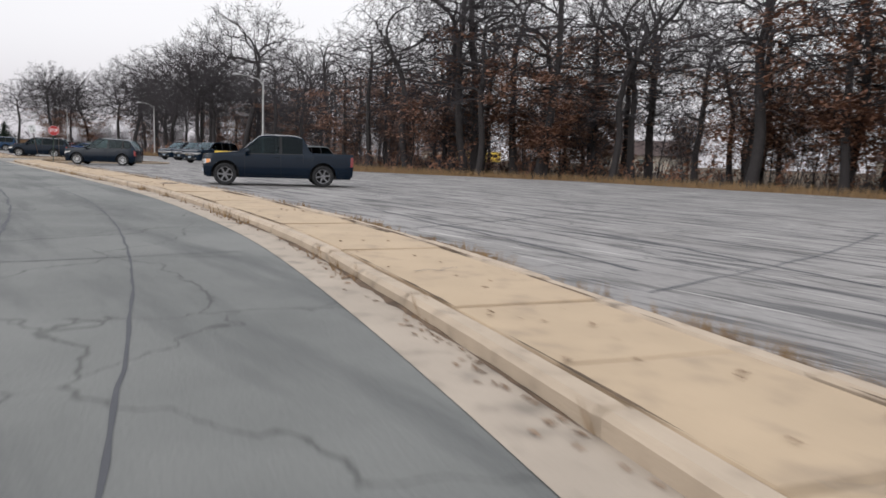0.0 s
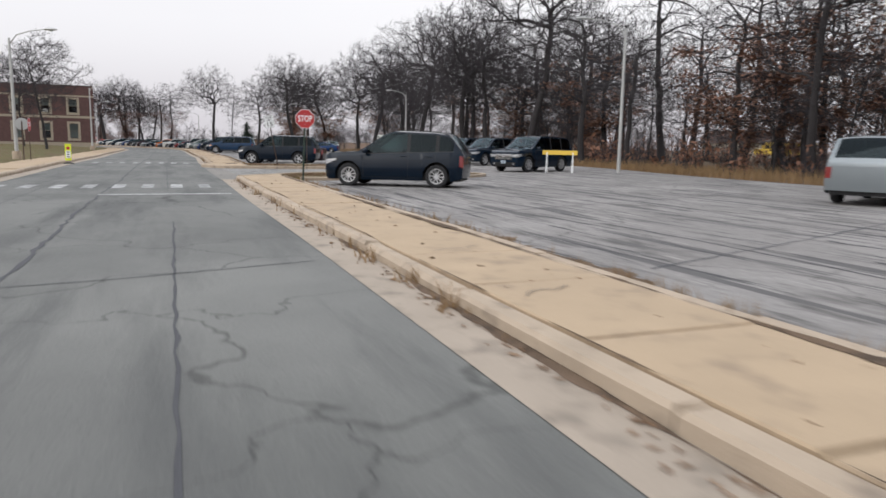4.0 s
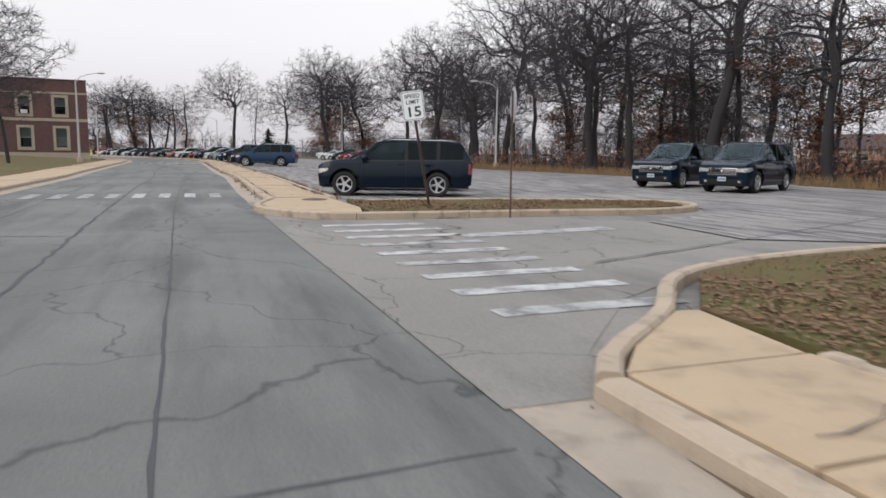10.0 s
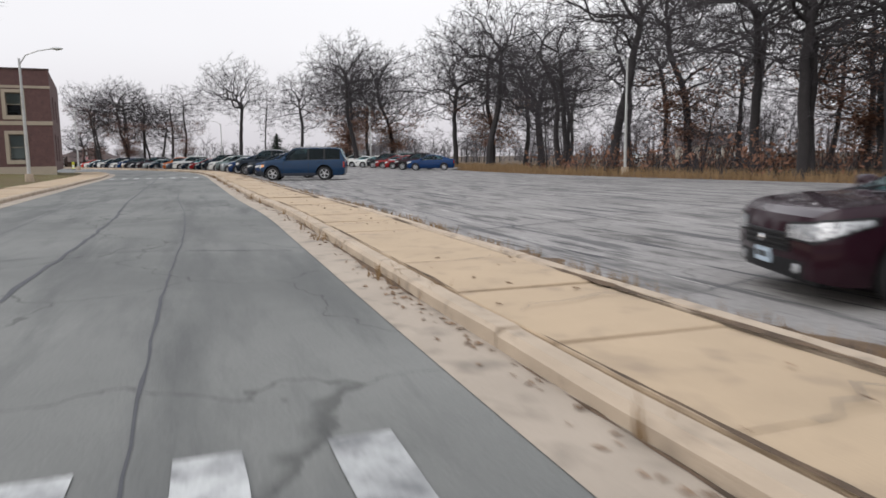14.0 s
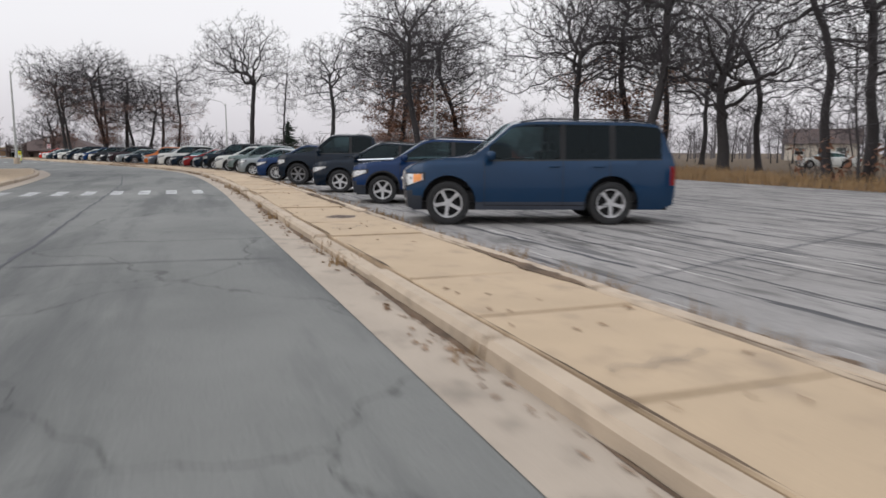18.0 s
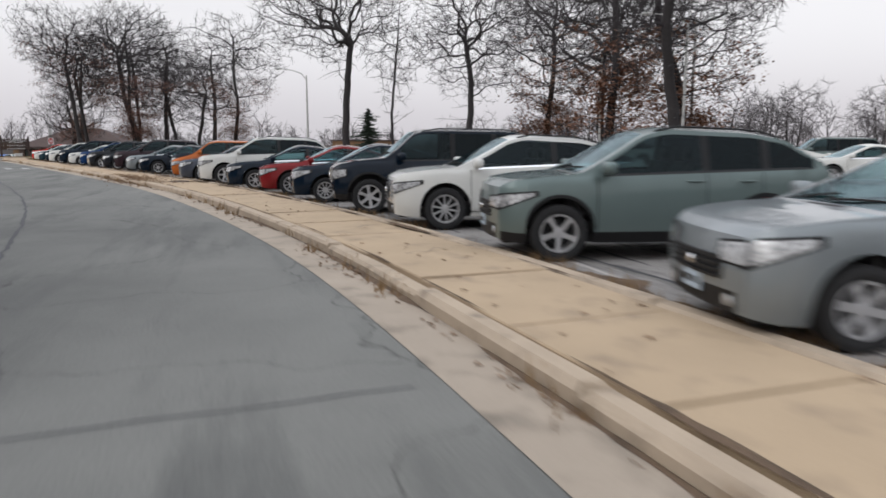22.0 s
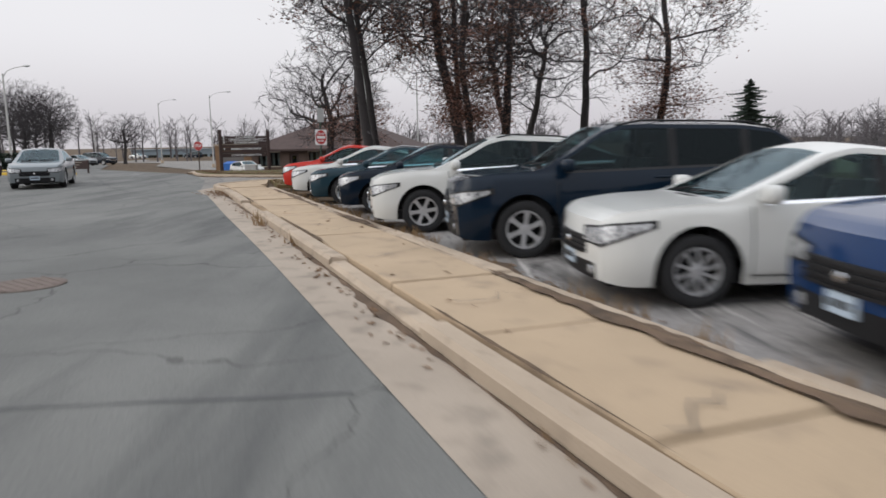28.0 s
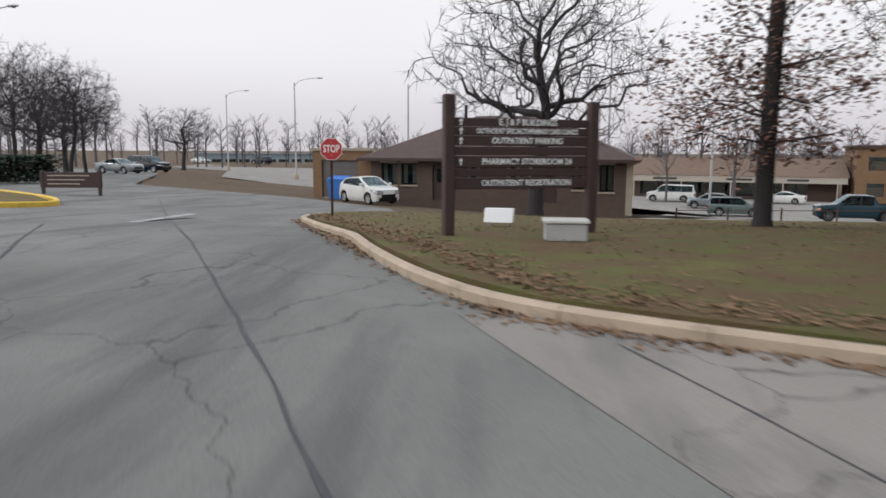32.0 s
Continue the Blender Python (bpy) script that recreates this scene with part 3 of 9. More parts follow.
for n_, poly in (("lot_corner_near", [beside(S_GAP0 - 7, 0.72), beside(S_GAP0 - 7, 3.2), (-26.5, 57.4), (-28.3, 55.5), (-30.0, 57.2), beside(S_GAP0 - 0.55, 0.72)]),
                ("lot_corner_far", [beside(S_GAP1 + 0.5, 0.72), beside(S_GAP1 + 0.5, 1.6), (-38.5, 68.2), (-36.1, 70.2), beside(S_GAP1 + 7, 3.0), beside(S_GAP1 + 7, 0.72)]),
                ("lot_corner_end", [beside(S_END - 8, 0.72), beside(S_END - 8, 3.4), (-133.5, 163.5), (-136.5, 165.6), (-142.8, 162.6), (-143.8, 159.4), beside(S_END - 2.0, 0.72)])):
    tagged(part(n_, sheet(poly, 0.026), M_LITTER if n_.endswith("end") else M_LOT), "leaf-covered ground at the corner of the lot" if n_.endswith("end") else "worn asphalt at the corner of the lot", "ground", kind="structure")
tagged(part("entrance_apron", sheet([beside(S_GAP0 - 1.2, 0.03), beside(S_GAP0 - 1.2, 3.0), (-26, 58), (-23.5, 63), (-24, 66), (-27, 71.5), (-31.5, 72.5), (-37, 70.5), beside(S_GAP1 + 1.2, 3.0), beside(S_GAP1 + 1.2, 0.03)], 0.004), M_DRIVE), "pale worn asphalt of the lot entrance", "road", kind="structure")
KC = [(-143.2, 157.7), (-143.85, 158.9), (-144.2, 160.1), (-143.85, 161.1), (-143.2, 161.65), (-141.05, 163.05), (-136.0, 166.0)]
tagged(part("gutter_corner", sheet([beside(S_END - 2.3, -0.05), (-142.9, 156.8), (-144.3, 158.6), (-144.7, 160.2), (-144.25, 161.5), (-143.45, 162.15), (-141.3, 163.5), (-136.4, 166.4)] + KC[::-1] + [beside(S_END - 2.3, 0.6)], 0.004), M_GUTTER), "stained concrete gutter turning the corner", "gutter", kind="structure")
ob = part("driveway", sheet([beside(q, -0.04) for q in np.linspace(S_GAP1 + 0.6, S_GAP0 - 0.6, 12)] + [beside(S_GAP0 - 0.6, 0.6), (-30.95, 56.2), (-30.9, 58.2), (-30.5, 59.4), (-29.6, 61.0), (-27.7, 63.1), (-24.5, 65.4), (-26.5, 70.0), (-30.0, 71.0), (-30.3, 69.2), (-31.2, 68.4), (-33.6, 66.6), (-35.8, 64.9), (-37.5, 63.8), (-39.2, 64.3), (-40.2, 65.3), beside(S_GAP1 + 0.6, 0.6)], 0.010), M_DRIVE)
tagged(ob, "pale cracked asphalt of the lot entrance", "driveway", kind="structure")

LAWNS = {
    "lawn_island_near": [(-28.6, 55.3), (-30.2, 57.4), (-30.2, 59.3), (-29.4, 60.8), (-27.6, 62.7), (-25.2, 64.6), (-23.8, 63.6), (-24.6, 60.3), (-26.5, 57.5)],
    "lawn_island_far": [(-36.75, 64.75), (-35.9, 65.4), (-33.8, 67.0), (-31.5, 68.8), (-30.6, 70.5), (-31.4, 71.8), (-36.0, 69.8), (-38.3, 67.9), (-39.1, 68.15)],
    "lawn_corner": [(-140.9, 158.42), (-144.02, 160.55), (-143.72, 161.0), (-143.1, 161.52), (-141.0, 162.9), (-136, 165.85), (-133.5, 163.5)],
    "lawn_signs": [(-136.5, 168.5), (-139.0, 167.45), (-141.76, 166.3), (-144.5, 165.15), (-147.0, 164.1), (-149.0, 163.45), (-151.4, 163.05), (-152.95, 163.4), (-154.85, 164.3), (-156.7, 165.4), (-160.6, 167.5), (-163.2, 169.2), (-164.9, 171.6), (-165.2, 174.0), (-161.5, 181.5), (-152, 193), (-128, 190), (-126, 172)],
}
LAWN_TEXT = {"lawn_island_near": "leaf-strewn grass island beside the lot entrance", "lawn_island_far": "leaf-strewn grass island with two sign posts",
             "lawn_corner": "leaf-covered grass corner beside the side lane", "lawn_signs": "brown-green winter lawn with fallen leaves round the sign board"}


def lawn(name, pts, z=0.14):
    b = sheet(pts, z, True)
    n = len(pts)
    v = [(x, y, z + land(x, y)) for x, y in pts] + [(x, y, -0.05 + land(x, y)) for x, y in pts]
    b.add(v, [(i, (i + 1) % n, n + (i + 1) % n, n + i) for i in range(n)])
    ob = part(name, b, M_TURF if name == "lawn_signs" else M_GRASS)
    tagged(ob, LAWN_TEXT.get(name, "brown-green winter lawn"), "lawn", kind="structure")


for k, v in LAWNS.items():
    lawn(k, v)
# raised lawn on the left, up to the brick building
S_L0, S_L1 = along(-14, 34), along(-95.5, 128.6)
vv, ff = [], []
rows = [(-ROAD_W - 2.6, 0.12), (-ROAD_W - 5, 0.25), (-ROAD_W - 11, 0.55), (-ROAD_W - 22, 0.65), (-ROAD_W - 60, 0.65)]
ss = np.arange(S_L0, S_L1 + 0.1, 3.0)
for s in ss:
    for off, z in rows:
        vv.append((*beside(s, off), z))
w = len(rows)
for i in range(len(ss) - 1):
    for j in range(w - 1):
        ff.append((i * w + j, i * w + j + 1, (i + 1) * w + j + 1, (i + 1) * w + j))
ob = part("lawn_building", Build().add(vv, ff), M_TURF, smooth=60)
tagged(ob, "green-brown lawn rising to the brick building", "lawn", kind="structure")


# ---- kerbs, gutters, pavements, in single pieces ----
def piece(s0, s1, a, b, z0, z1, bev=0.015, tilt=0.0, rough=0.0):
    """One cast piece between two lengths and two offsets, with chamfered upper edges."""
    n = 3
    v, f = [], []
    for i in range(n):
        s = s0 + (s1 - s0) * i / (n - 1)
        e = 1 if i == 0 else (-1 if i == n - 1 else 0)
        k = random.uniform(-rough, rough)
        for off, z, ds in ((a, z0, 0), (a, z1 - bev + k, 0), (a + bev, z1 + k, bev), (b - bev, z1 + tilt + k, bev), (b, z1 - bev + tilt + k, 0), (b, z0, 0)):
            v.append((*beside(s + e * ds, off), z))
    for i in range(n - 1):
        for j in range(5):
            f.append((i * 6 + j, i * 6 + j + 1, (i + 1) * 6 + j + 1, (i + 1) * 6 + j))
    f += [tuple(range(5, -1, -1)), tuple(range((n - 1) * 6, n * 6))]
    return Build().add(v, f)


def paved(side):
    """Gutter, kerb and pavement on one side of the drive."""
    sg = 1 if side == "right" else -1
    base = 0.0 if side == "right" else -ROAD_W
    o = lambda d: base + sg * d
    spans = [(18.0, S_GAP0 - 0.6), (S_GAP1 + 0.6, S_END - 2.2)] if side == "right" else [(S_L0, S_L1 + 3)]
    root = tagged(new("pavement_" + side), "buff concrete pavement in cracked slabs", "pavement", kind="structure")
    kerb = tagged(new("kerb_" + side), "weathered buff concrete kerb and gutter", "kerb", kind="structure")
    for a, b in spans:
        g = part("gutter", ribbon("gutter", a, b, o(0.0), o(0.52), 0.006, M_GUTTER), M_GUTTER, kerb)
        s = a
        while s < b - 0.4:
            e = min(b, s + random.uniform(2.7, 3.3))
            part("kerb_stone", piece(s + 0.008, e - 0.008, *(sorted((o(0.52), o(0.74)))), -0.05, 0.145 + random.uniform(-0.012, 0.006) - (random.uniform(0.03, 0.06) if random.random() < 0.10 else 0), random.uniform(0.025, 0.05), 0, 0.009), M_KERB, kerb)
            s = e
        s = a
        b_slab = b + 1.9 if b > S_END - 3 else b
        while s < b_slab - 0.4:
            e = min(b_slab, s + random.uniform(1.65, 1.95))
            part("slab", piece(s + 0.012, e - 0.012, *(sorted((o(0.75), o((inner_edge(s) if side == "right" else 2.95) - 0.23)))), -0.03, 0.135 + random.uniform(-0.012, 0.012), 0.012, random.uniform(-0.01, 0.01), 0.004), M_WALK, root)
            s = e
        if side == "right":
            s = a
            while s < b - 0.4:
                e = min(b, s + random.uniform(2.8, 3.4))
                part("edge_kerb", piece(s + 0.01, e - 0.01, inner_edge(s) - 0.19, inner_edge(s), -0.03, 0.15 + random.uniform(-0.015, 0.01), 0.03, 0, 0.006), M_KERB, kerb)
                s = e


paved("right")
paved("left")
ends = tagged(new("pavement_ends"), "buff concrete slabs where the pavement meets the entrance", "pavement", kind="structure")
sx = lambda q, o: beside(S_GAP1 + q, o)
for outline in ([sx(0.58, 0.74), sx(0.58, 2.14), sx(-1.25, 2.16), sx(-1.25, 0.22)], [sx(-1.28, 0.21), sx(-1.28, 2.16), sx(-3.1, 2.18), (-36.9, 64.62), (-37.5, 64.24), (-38.97, 64.58), (-40.02, 65.56)],
                [beside(S_END - 0.28, 2.0), beside(S_END - 0.28, 0.8), (-143.28, 157.85), (-143.75, 158.9), (-143.88, 159.3), (-142.3, 159.1)],
                [(-142.33, 159.12), (-143.88, 159.33), (-144.08, 160.1), (-144.0, 160.42)],
                [beside(S_GAP0 - 0.58, 2.14), beside(S_GAP0 - 0.58, 0.76), (-30.62, 56.0), (-30.40, 57.25), (-30.22, 57.36)]):
    part("slab", Build().poly(outline, -0.03, 0.137 + random.uniform(-0.005, 0.005)), M_WALK, ends)


def kerb_run(pts, name, label, width=0.17, z=0.16, mat=None, follow=False):
    """A kerb of short cast pieces along an open line of points."""
    root = tagged(new(name), label, "kerb", kind="structure")
    C, S = curve_through(pts, 0.25)
    n = max(1, int(S[-1] / 1.2))
    for i in range(n):
        a, b = S[-1] * i / n + 0.006, S[-1] * (i + 1) / n - 0.006
        v, f = [], []
        for k in range(4):
            s = a + (b - a) * k / 3
            x, y = np.interp(s, S, C[:, 0]), np.interp(s, S, C[:, 1])
            x2, y2 = np.interp(s + 0.2, S, C[:, 0]), np.interp(s + 0.2, S, C[:, 1])
            x1, y1 = np.interp(s - 0.2, S, C[:, 0]), np.interp(s - 0.2, S, C[:, 1])
            d = Vector((x2 - x1, y2 - y1)).normalized()
            nx, ny = d.y, -d.x
            h = land(x, y) if follow else 0
            for off, zz in ((-width / 2, -0.05), (-width / 2, z - 0.03), (-width / 2 + 0.03, z), (width / 2 - 0.03, z), (width / 2, z - 0.03), (width / 2, -0.05)):
                v.append((x + nx * off, y + ny * off, zz + h))
        for k in range(3):
            for j in range(5):
                f.append((k * 6 + j, k * 6 + j + 1, (k + 1) * 6 + j + 1, (k + 1) * 6 + j))
        f += [(5, 4, 3, 2, 1, 0), tuple(range(18, 24))]
        part("kerb_stone", Build().add(v, f), mat or M_KERB, root)


kerb_run([beside(S_GAP0 - 0.6, 0.63), (-30.75, 55.9), (-30.5, 57.3), (-30.45, 59.1), (-29.6, 60.8), (-27.8, 62.8), (-25.2, 64.8)], "kerb_island_near", "weathered concrete kerb curving into the lot entrance")
kerb_run([(-25.2, 64.8), (-23.7, 63.7), (-24.5, 60.2), (-26.5, 57.4), (-28.3, 55.5)], "kerb_island_near_back", "weathered concrete kerb along the lot side of the grass island")
kerb_run([beside(S_GAP1 + 0.6, 0.63), (-40.1, 65.5), (-39.0, 64.5), (-37.5, 64.15), (-35.8, 65.2), (-33.6, 66.9), (-31.2, 68.7), (-30.3, 70.6), (-31.4, 72.0), (-36.1, 70.0), (-38.5, 68.0)], "kerb_island_far", "weathered concrete kerb round the grass island")
kerb_run([beside(S_END - 2.2, 0.63)] + KC, "kerb_corner", "leaf-strewn concrete kerb turning into the side lane")
kerb_run([(-136.5, 168.4), (-139.0, 167.35), (-141.76, 166.2), (-144.5, 165.05), (-147.0, 164.0), (-149.0, 163.35), (-151.4, 162.95), (-153.0, 163.3), (-154.9, 164.2), (-156.8, 165.3), (-160.7, 167.4), (-163.3, 169.1), (-165.0, 171.5), (-165.3, 174.0)], "kerb_lawn", "buff concrete kerb round the sign lawn", 0.15, 0.12, follow=True)
kerb_run([(-190, 164.6), (-181.5, 166.2), (-176, 166.6), (-172.4, 166.0), (-171.3, 164.9), (-171.8, 163.4), (-176, 161.0)], "kerb_left_island", "kerb with worn yellow paint round a grass island", mat=M_YELLOWP, follow=True)
lawn("lawn_left_island", [(-190, 164.4), (-181.5, 166.0), (-176, 166.4), (-172.6, 165.8), (-171.6, 164.8), (-172.0, 163.6), (-176, 161.2), (-190, 158)])

# ---- markings ----
def bar(cx, cy, ang, length, width, z, mat, root, name="bar"):
    u, w = Vector((math.cos(ang), math.sin(ang))) * length / 2, Vector((-math.sin(ang), math.cos(ang))) * width / 2
    n, v = 6, []
    for i in range(n + 1):
        c = Vector((cx, cy)) + u * (2 * i / n - 1)
        j1, j2 = random.uniform(0.86, 1.0), random.uniform(0.86, 1.0)
        v += [(*(c - w * j1), z), (*(c + w * j2), z)]
    f = [(2 * i, 2 * i + 1, 2 * i + 3, 2 * i + 2) for i in range(n)]
    return part(name, Build().add(v, f), mat, root)


def zebra(px, py, name, label, length, width, gap, worn=(), dirn=None):
    """Bars that lie along the drive, side by side across it."""
    root = tagged(new(name), label, "road marking", kind="structure")
    s = along(px, py)
    k = 0
    off = -0.75
    while off > -ROAD_W + 0.3:
        x, y = beside(s, off)
        bar(x, y, math.radians(heading(s)), length, width, 0.008, M_FADED if k in worn else M_PAINT, root)
        off -= gap
        k += 1


zebra(-29.0, 51.6, "crosswalk_first", "worn white crosswalk bars on grey asphalt", 1.75, 0.36, 0.80, (0, 2, 4, 6, 7))
zebra(-43.8, 70.2, "crosswalk_second", "worn white crosswalk bars on grey asphalt", 2.0, 0.34, 0.72, (0, 4, 5, 6, 7))
zebra(-77.4, 110.4, "crosswalk_third", "white crosswalk bars on grey asphalt", 2.1, 0.36, 0.80, (7,))
zebra(-123.0, 145.7, "crosswalk_fourth", "worn white crosswalk bars on grey asphalt", 2.0, 0.36, 0.80, (3, 6, 7))
ob = new("stop_line")
tagged(ob, "worn white stop line across the lane", "road marking", kind="structure")
s = along(-26.3, 49.1)
x, y = beside(s, -1.8)
bar(x, y, math.radians(heading(s) + 90), 3.2, 0.34, 0.008, M_PAINT, ob)
root = tagged(new("crosswalk_entrance"), "worn white crosswalk bars across the lot entrance", "road marking", kind="structure")
for k in range(9):
    bar(-36.1 + 0.62 * k, 63.5 - 0.72 * k, radians(41), 2.0, 0.33, 0.016, M_FADED if k in (3, 5, 8) else M_PAINT, root)
root = tagged(new("stop_line_entrance"), "faded white stop line in the lot entrance", "road marking", kind="structure")
bar(-32.9, 63.7, radians(49), 3.3, 0.55, 0.016, M_FADED, root)
root = tagged(new("stop_line_lane"), "faded white stop line in the side lane", "road marking", kind="structure")
bar(-144.55, 164.0, radians(-48), 2.3, 0.42, 0.006, M_PAINT, root)
root = tagged(new("stop_line_end"), "worn white line at the end of the drive", "road marking", kind="structure")
bar(-164.0, 165.0, radians(28 + 90), 4.0, 0.3, 0.004 + land(-164, 165), M_FADED, root)
# stall lines in the lot
root = tagged(new("stall_lines"), "faded white stall lines on the worn lot", "road marking", kind="structure")
for s in np.arange(30, S_END - 8, 2.9):
    if s < along(-82, 115):
        continue
    x, y = beside(s, 5.6)
    bar(x, y, radians(heading(s) + 70), 5.0, 0.10, 0.037, M_FADED, root)
# hairline cracks across single slabs
root = tagged(new("slab_cracks"), "dirt-filled cracks in the pavement slabs", "pavement crack", kind="structure")
for s in np.arange(21.0, S_END - 3, 2.6):
    if S_GAP0 - 1.4 < s < S_GAP1 + 1.4 or random.random() < 0.35:
        continue
    e, v, o0 = inner_edge(s), [], random.uniform(0.8, 1.2)
    o1 = random.uniform(1.5, e - 0.25)
    for k in range(7):
        o = o0 + (o1 - o0) * k / 6
        c = s + random.uniform(-0.12, 0.12) + 0.25 * k / 6
        w = random.uniform(0.003, 0.011)
        v += [(*beside(c - w, o), 0.158), (*beside(c + w, o), 0.158)]
    part("slab_crack", Build().add(v, [(2 * i, 2 * i + 1, 2 * i + 3, 2 * i + 2) for i in range(6)]), M_TAR, root)
# tar seams and long cracks
root = tagged(new("tar_seams"), "dark cracked tar seams along the drive", "road crack", kind="structure")


def seam(pts, w, name="seam", lift=0.004):
    C, S = curve_through(pts, 0.35)
    v = []
    for i, (x, y) in enumerate(C):
        d = Vector(C[min(i + 1, len(C) - 1)] - C[max(i - 1, 0)]).normalized()
        k = random.uniform(0.4, 1.2) * w / 2
        jx = random.uniform(-1, 1) * w * 0.45
        h = lift + land(x, y)
        v += [(x - d.y * (jx - k), y + d.x * (jx - k), h), (x - d.y * (jx + k), y + d.x * (jx + k), h)]
    part(name, Build().add(v, [(2 * i, 2 * i + 1, 2 * i + 3, 2 * i + 2) for i in range(len(C) - 1)]), M_TAR, root)


for off, w, a, b in ((-3.35, 0.07, 10, 230), (-1.75, 0.035, 20, 90), (-1.8, 0.03, 95, 150), (-5.1, 0.03, 60, 200)):
    seam([beside(s, off + random.uniform(-0.06, 0.06)) for s in np.arange(a, min(b, S_END), 6.0)], w)
for s in np.arange(24, S_END - 4, 9.5):
    seam([beside(s + random.uniform(-0.6, 0.6), o) for o in (-6.4, -4.5, -2.6, -0.2)], 0.03, "cross_crack")
seam([(-146, 157.8), (-152, 160.6), (-158, 163.2), (-166, 166.6), (-176, 171)], 0.032)
seam([(-141.5, 154.6), (-148, 156.5), (-156, 159.8), (-164, 163.0)], 0.034)
seam([(-145.2, 158.6), (-147.5, 160.8), (-150.4, 162.6)], 0.03)
for s in np.arange(30, S_END - 12, 6.2):
    seam([beside(s, 3.3), beside(s + 2.2, 9), beside(s + 4.6, 15)], 0.05, "lot_crack", 0.034)
for n in range(30):
    o = 3.6 + 0.95 * n + random.uniform(-0.3, 0.3)
    a = random.uniform(22, 60)
    while a < along(-82, 115):
        b_ = a + random.uniform(10, 26)
        if not (S_GAP0 - 9 < b_ and a < S_GAP1 + 9 and o < 16):
            pts = [beside(q, o + random.uniform(-0.22, 0.22)) for q in np.arange(a, b_, 3.0)]
            if o < 24 or a < 60:
                seam(pts, random.uniform(0.035, 0.09), "lot_seam", 0.034)
        a = b_ + random.uniform(2, 12)
# covers in pavement and road
for x, y, r in ((*beside(along(-11.0, 30.6), 1.7), 0.33), (*beside(along(-41.5, 67.2) - 0.9, 1.6), 0.33), (*beside(along(-70.0, 101.6), 1.5), 0.28), (*beside(along(-104, 134.6), 1.6), 0.33), (-130.5, 147.0, 0.4)):
    cover = part("manhole_cover", Build().lathe([(0.001, 0.012), (r - 0.03, 0.012), (r, 0.004), (r, -0.03)], 24), M_COVER, at=pose(x, y, 0.139 if x > -129 else 0.004))
    tagged(cover, "rusty cast iron manhole cover", "manhole cover")
    for k in range(-3, 4):
        part("rib", Build().box(-r * 0.75, k * r * 0.24 - 0.012, 0.012, r * 0.75, k * r * 0.24 + 0.012, 0.018), M_COVER, cover)


# ---- vehicles ----
def model(L, W, H, wb, fo, r, gc=0.2, hf=0.72, zc=0.98, cw=1.15, wt=1.95, rt=0.9, rb=0.35, zd=1.0, ze=0.9, b0=0.93, b1=1.02, roof_r=0.10, tum=0.30,
          doors=2, quarter=False, clad=False, rails=False, bed=0.0, bars=4, lamp=(0.52, 0.74), tail=(0.5, 0.8), spokes=5, tip=0.10, chrome_belt=False, chrome_grille=False, privacy=False, grille_h=(0.42, 0.72), boxy=0.0, dark_rim=False, amber=False, surround=False, slots=0, skirt=False, high_tail=False, moulding=None, wide=2):
    return dict(L=L, W=W, H=H, wb=wb, fo=fo, r=r, gc=gc, hf=hf, zc=zc, cw=cw, wt=wt, rt=rt, rb=rb, zd=zd, ze=ze, b0=b0, b1=b1, roof_r=roof_r, tum=tum, doors=doors, quarter=quarter, clad=clad,
                rails=rails, bed=bed, bars=bars, lamp=lamp, tail=tail, spokes=spokes, tip=tip, chrome_belt=chrome_belt, chrome_grille=chrome_grille, privacy=privacy, grille_h=grille_h, boxy=boxy, dark_rim=dark_rim, amber=amber,
                surround=surround, slots=slots, skirt=skirt, high_tail=high_tail, moulding=moulding, wide=wide)


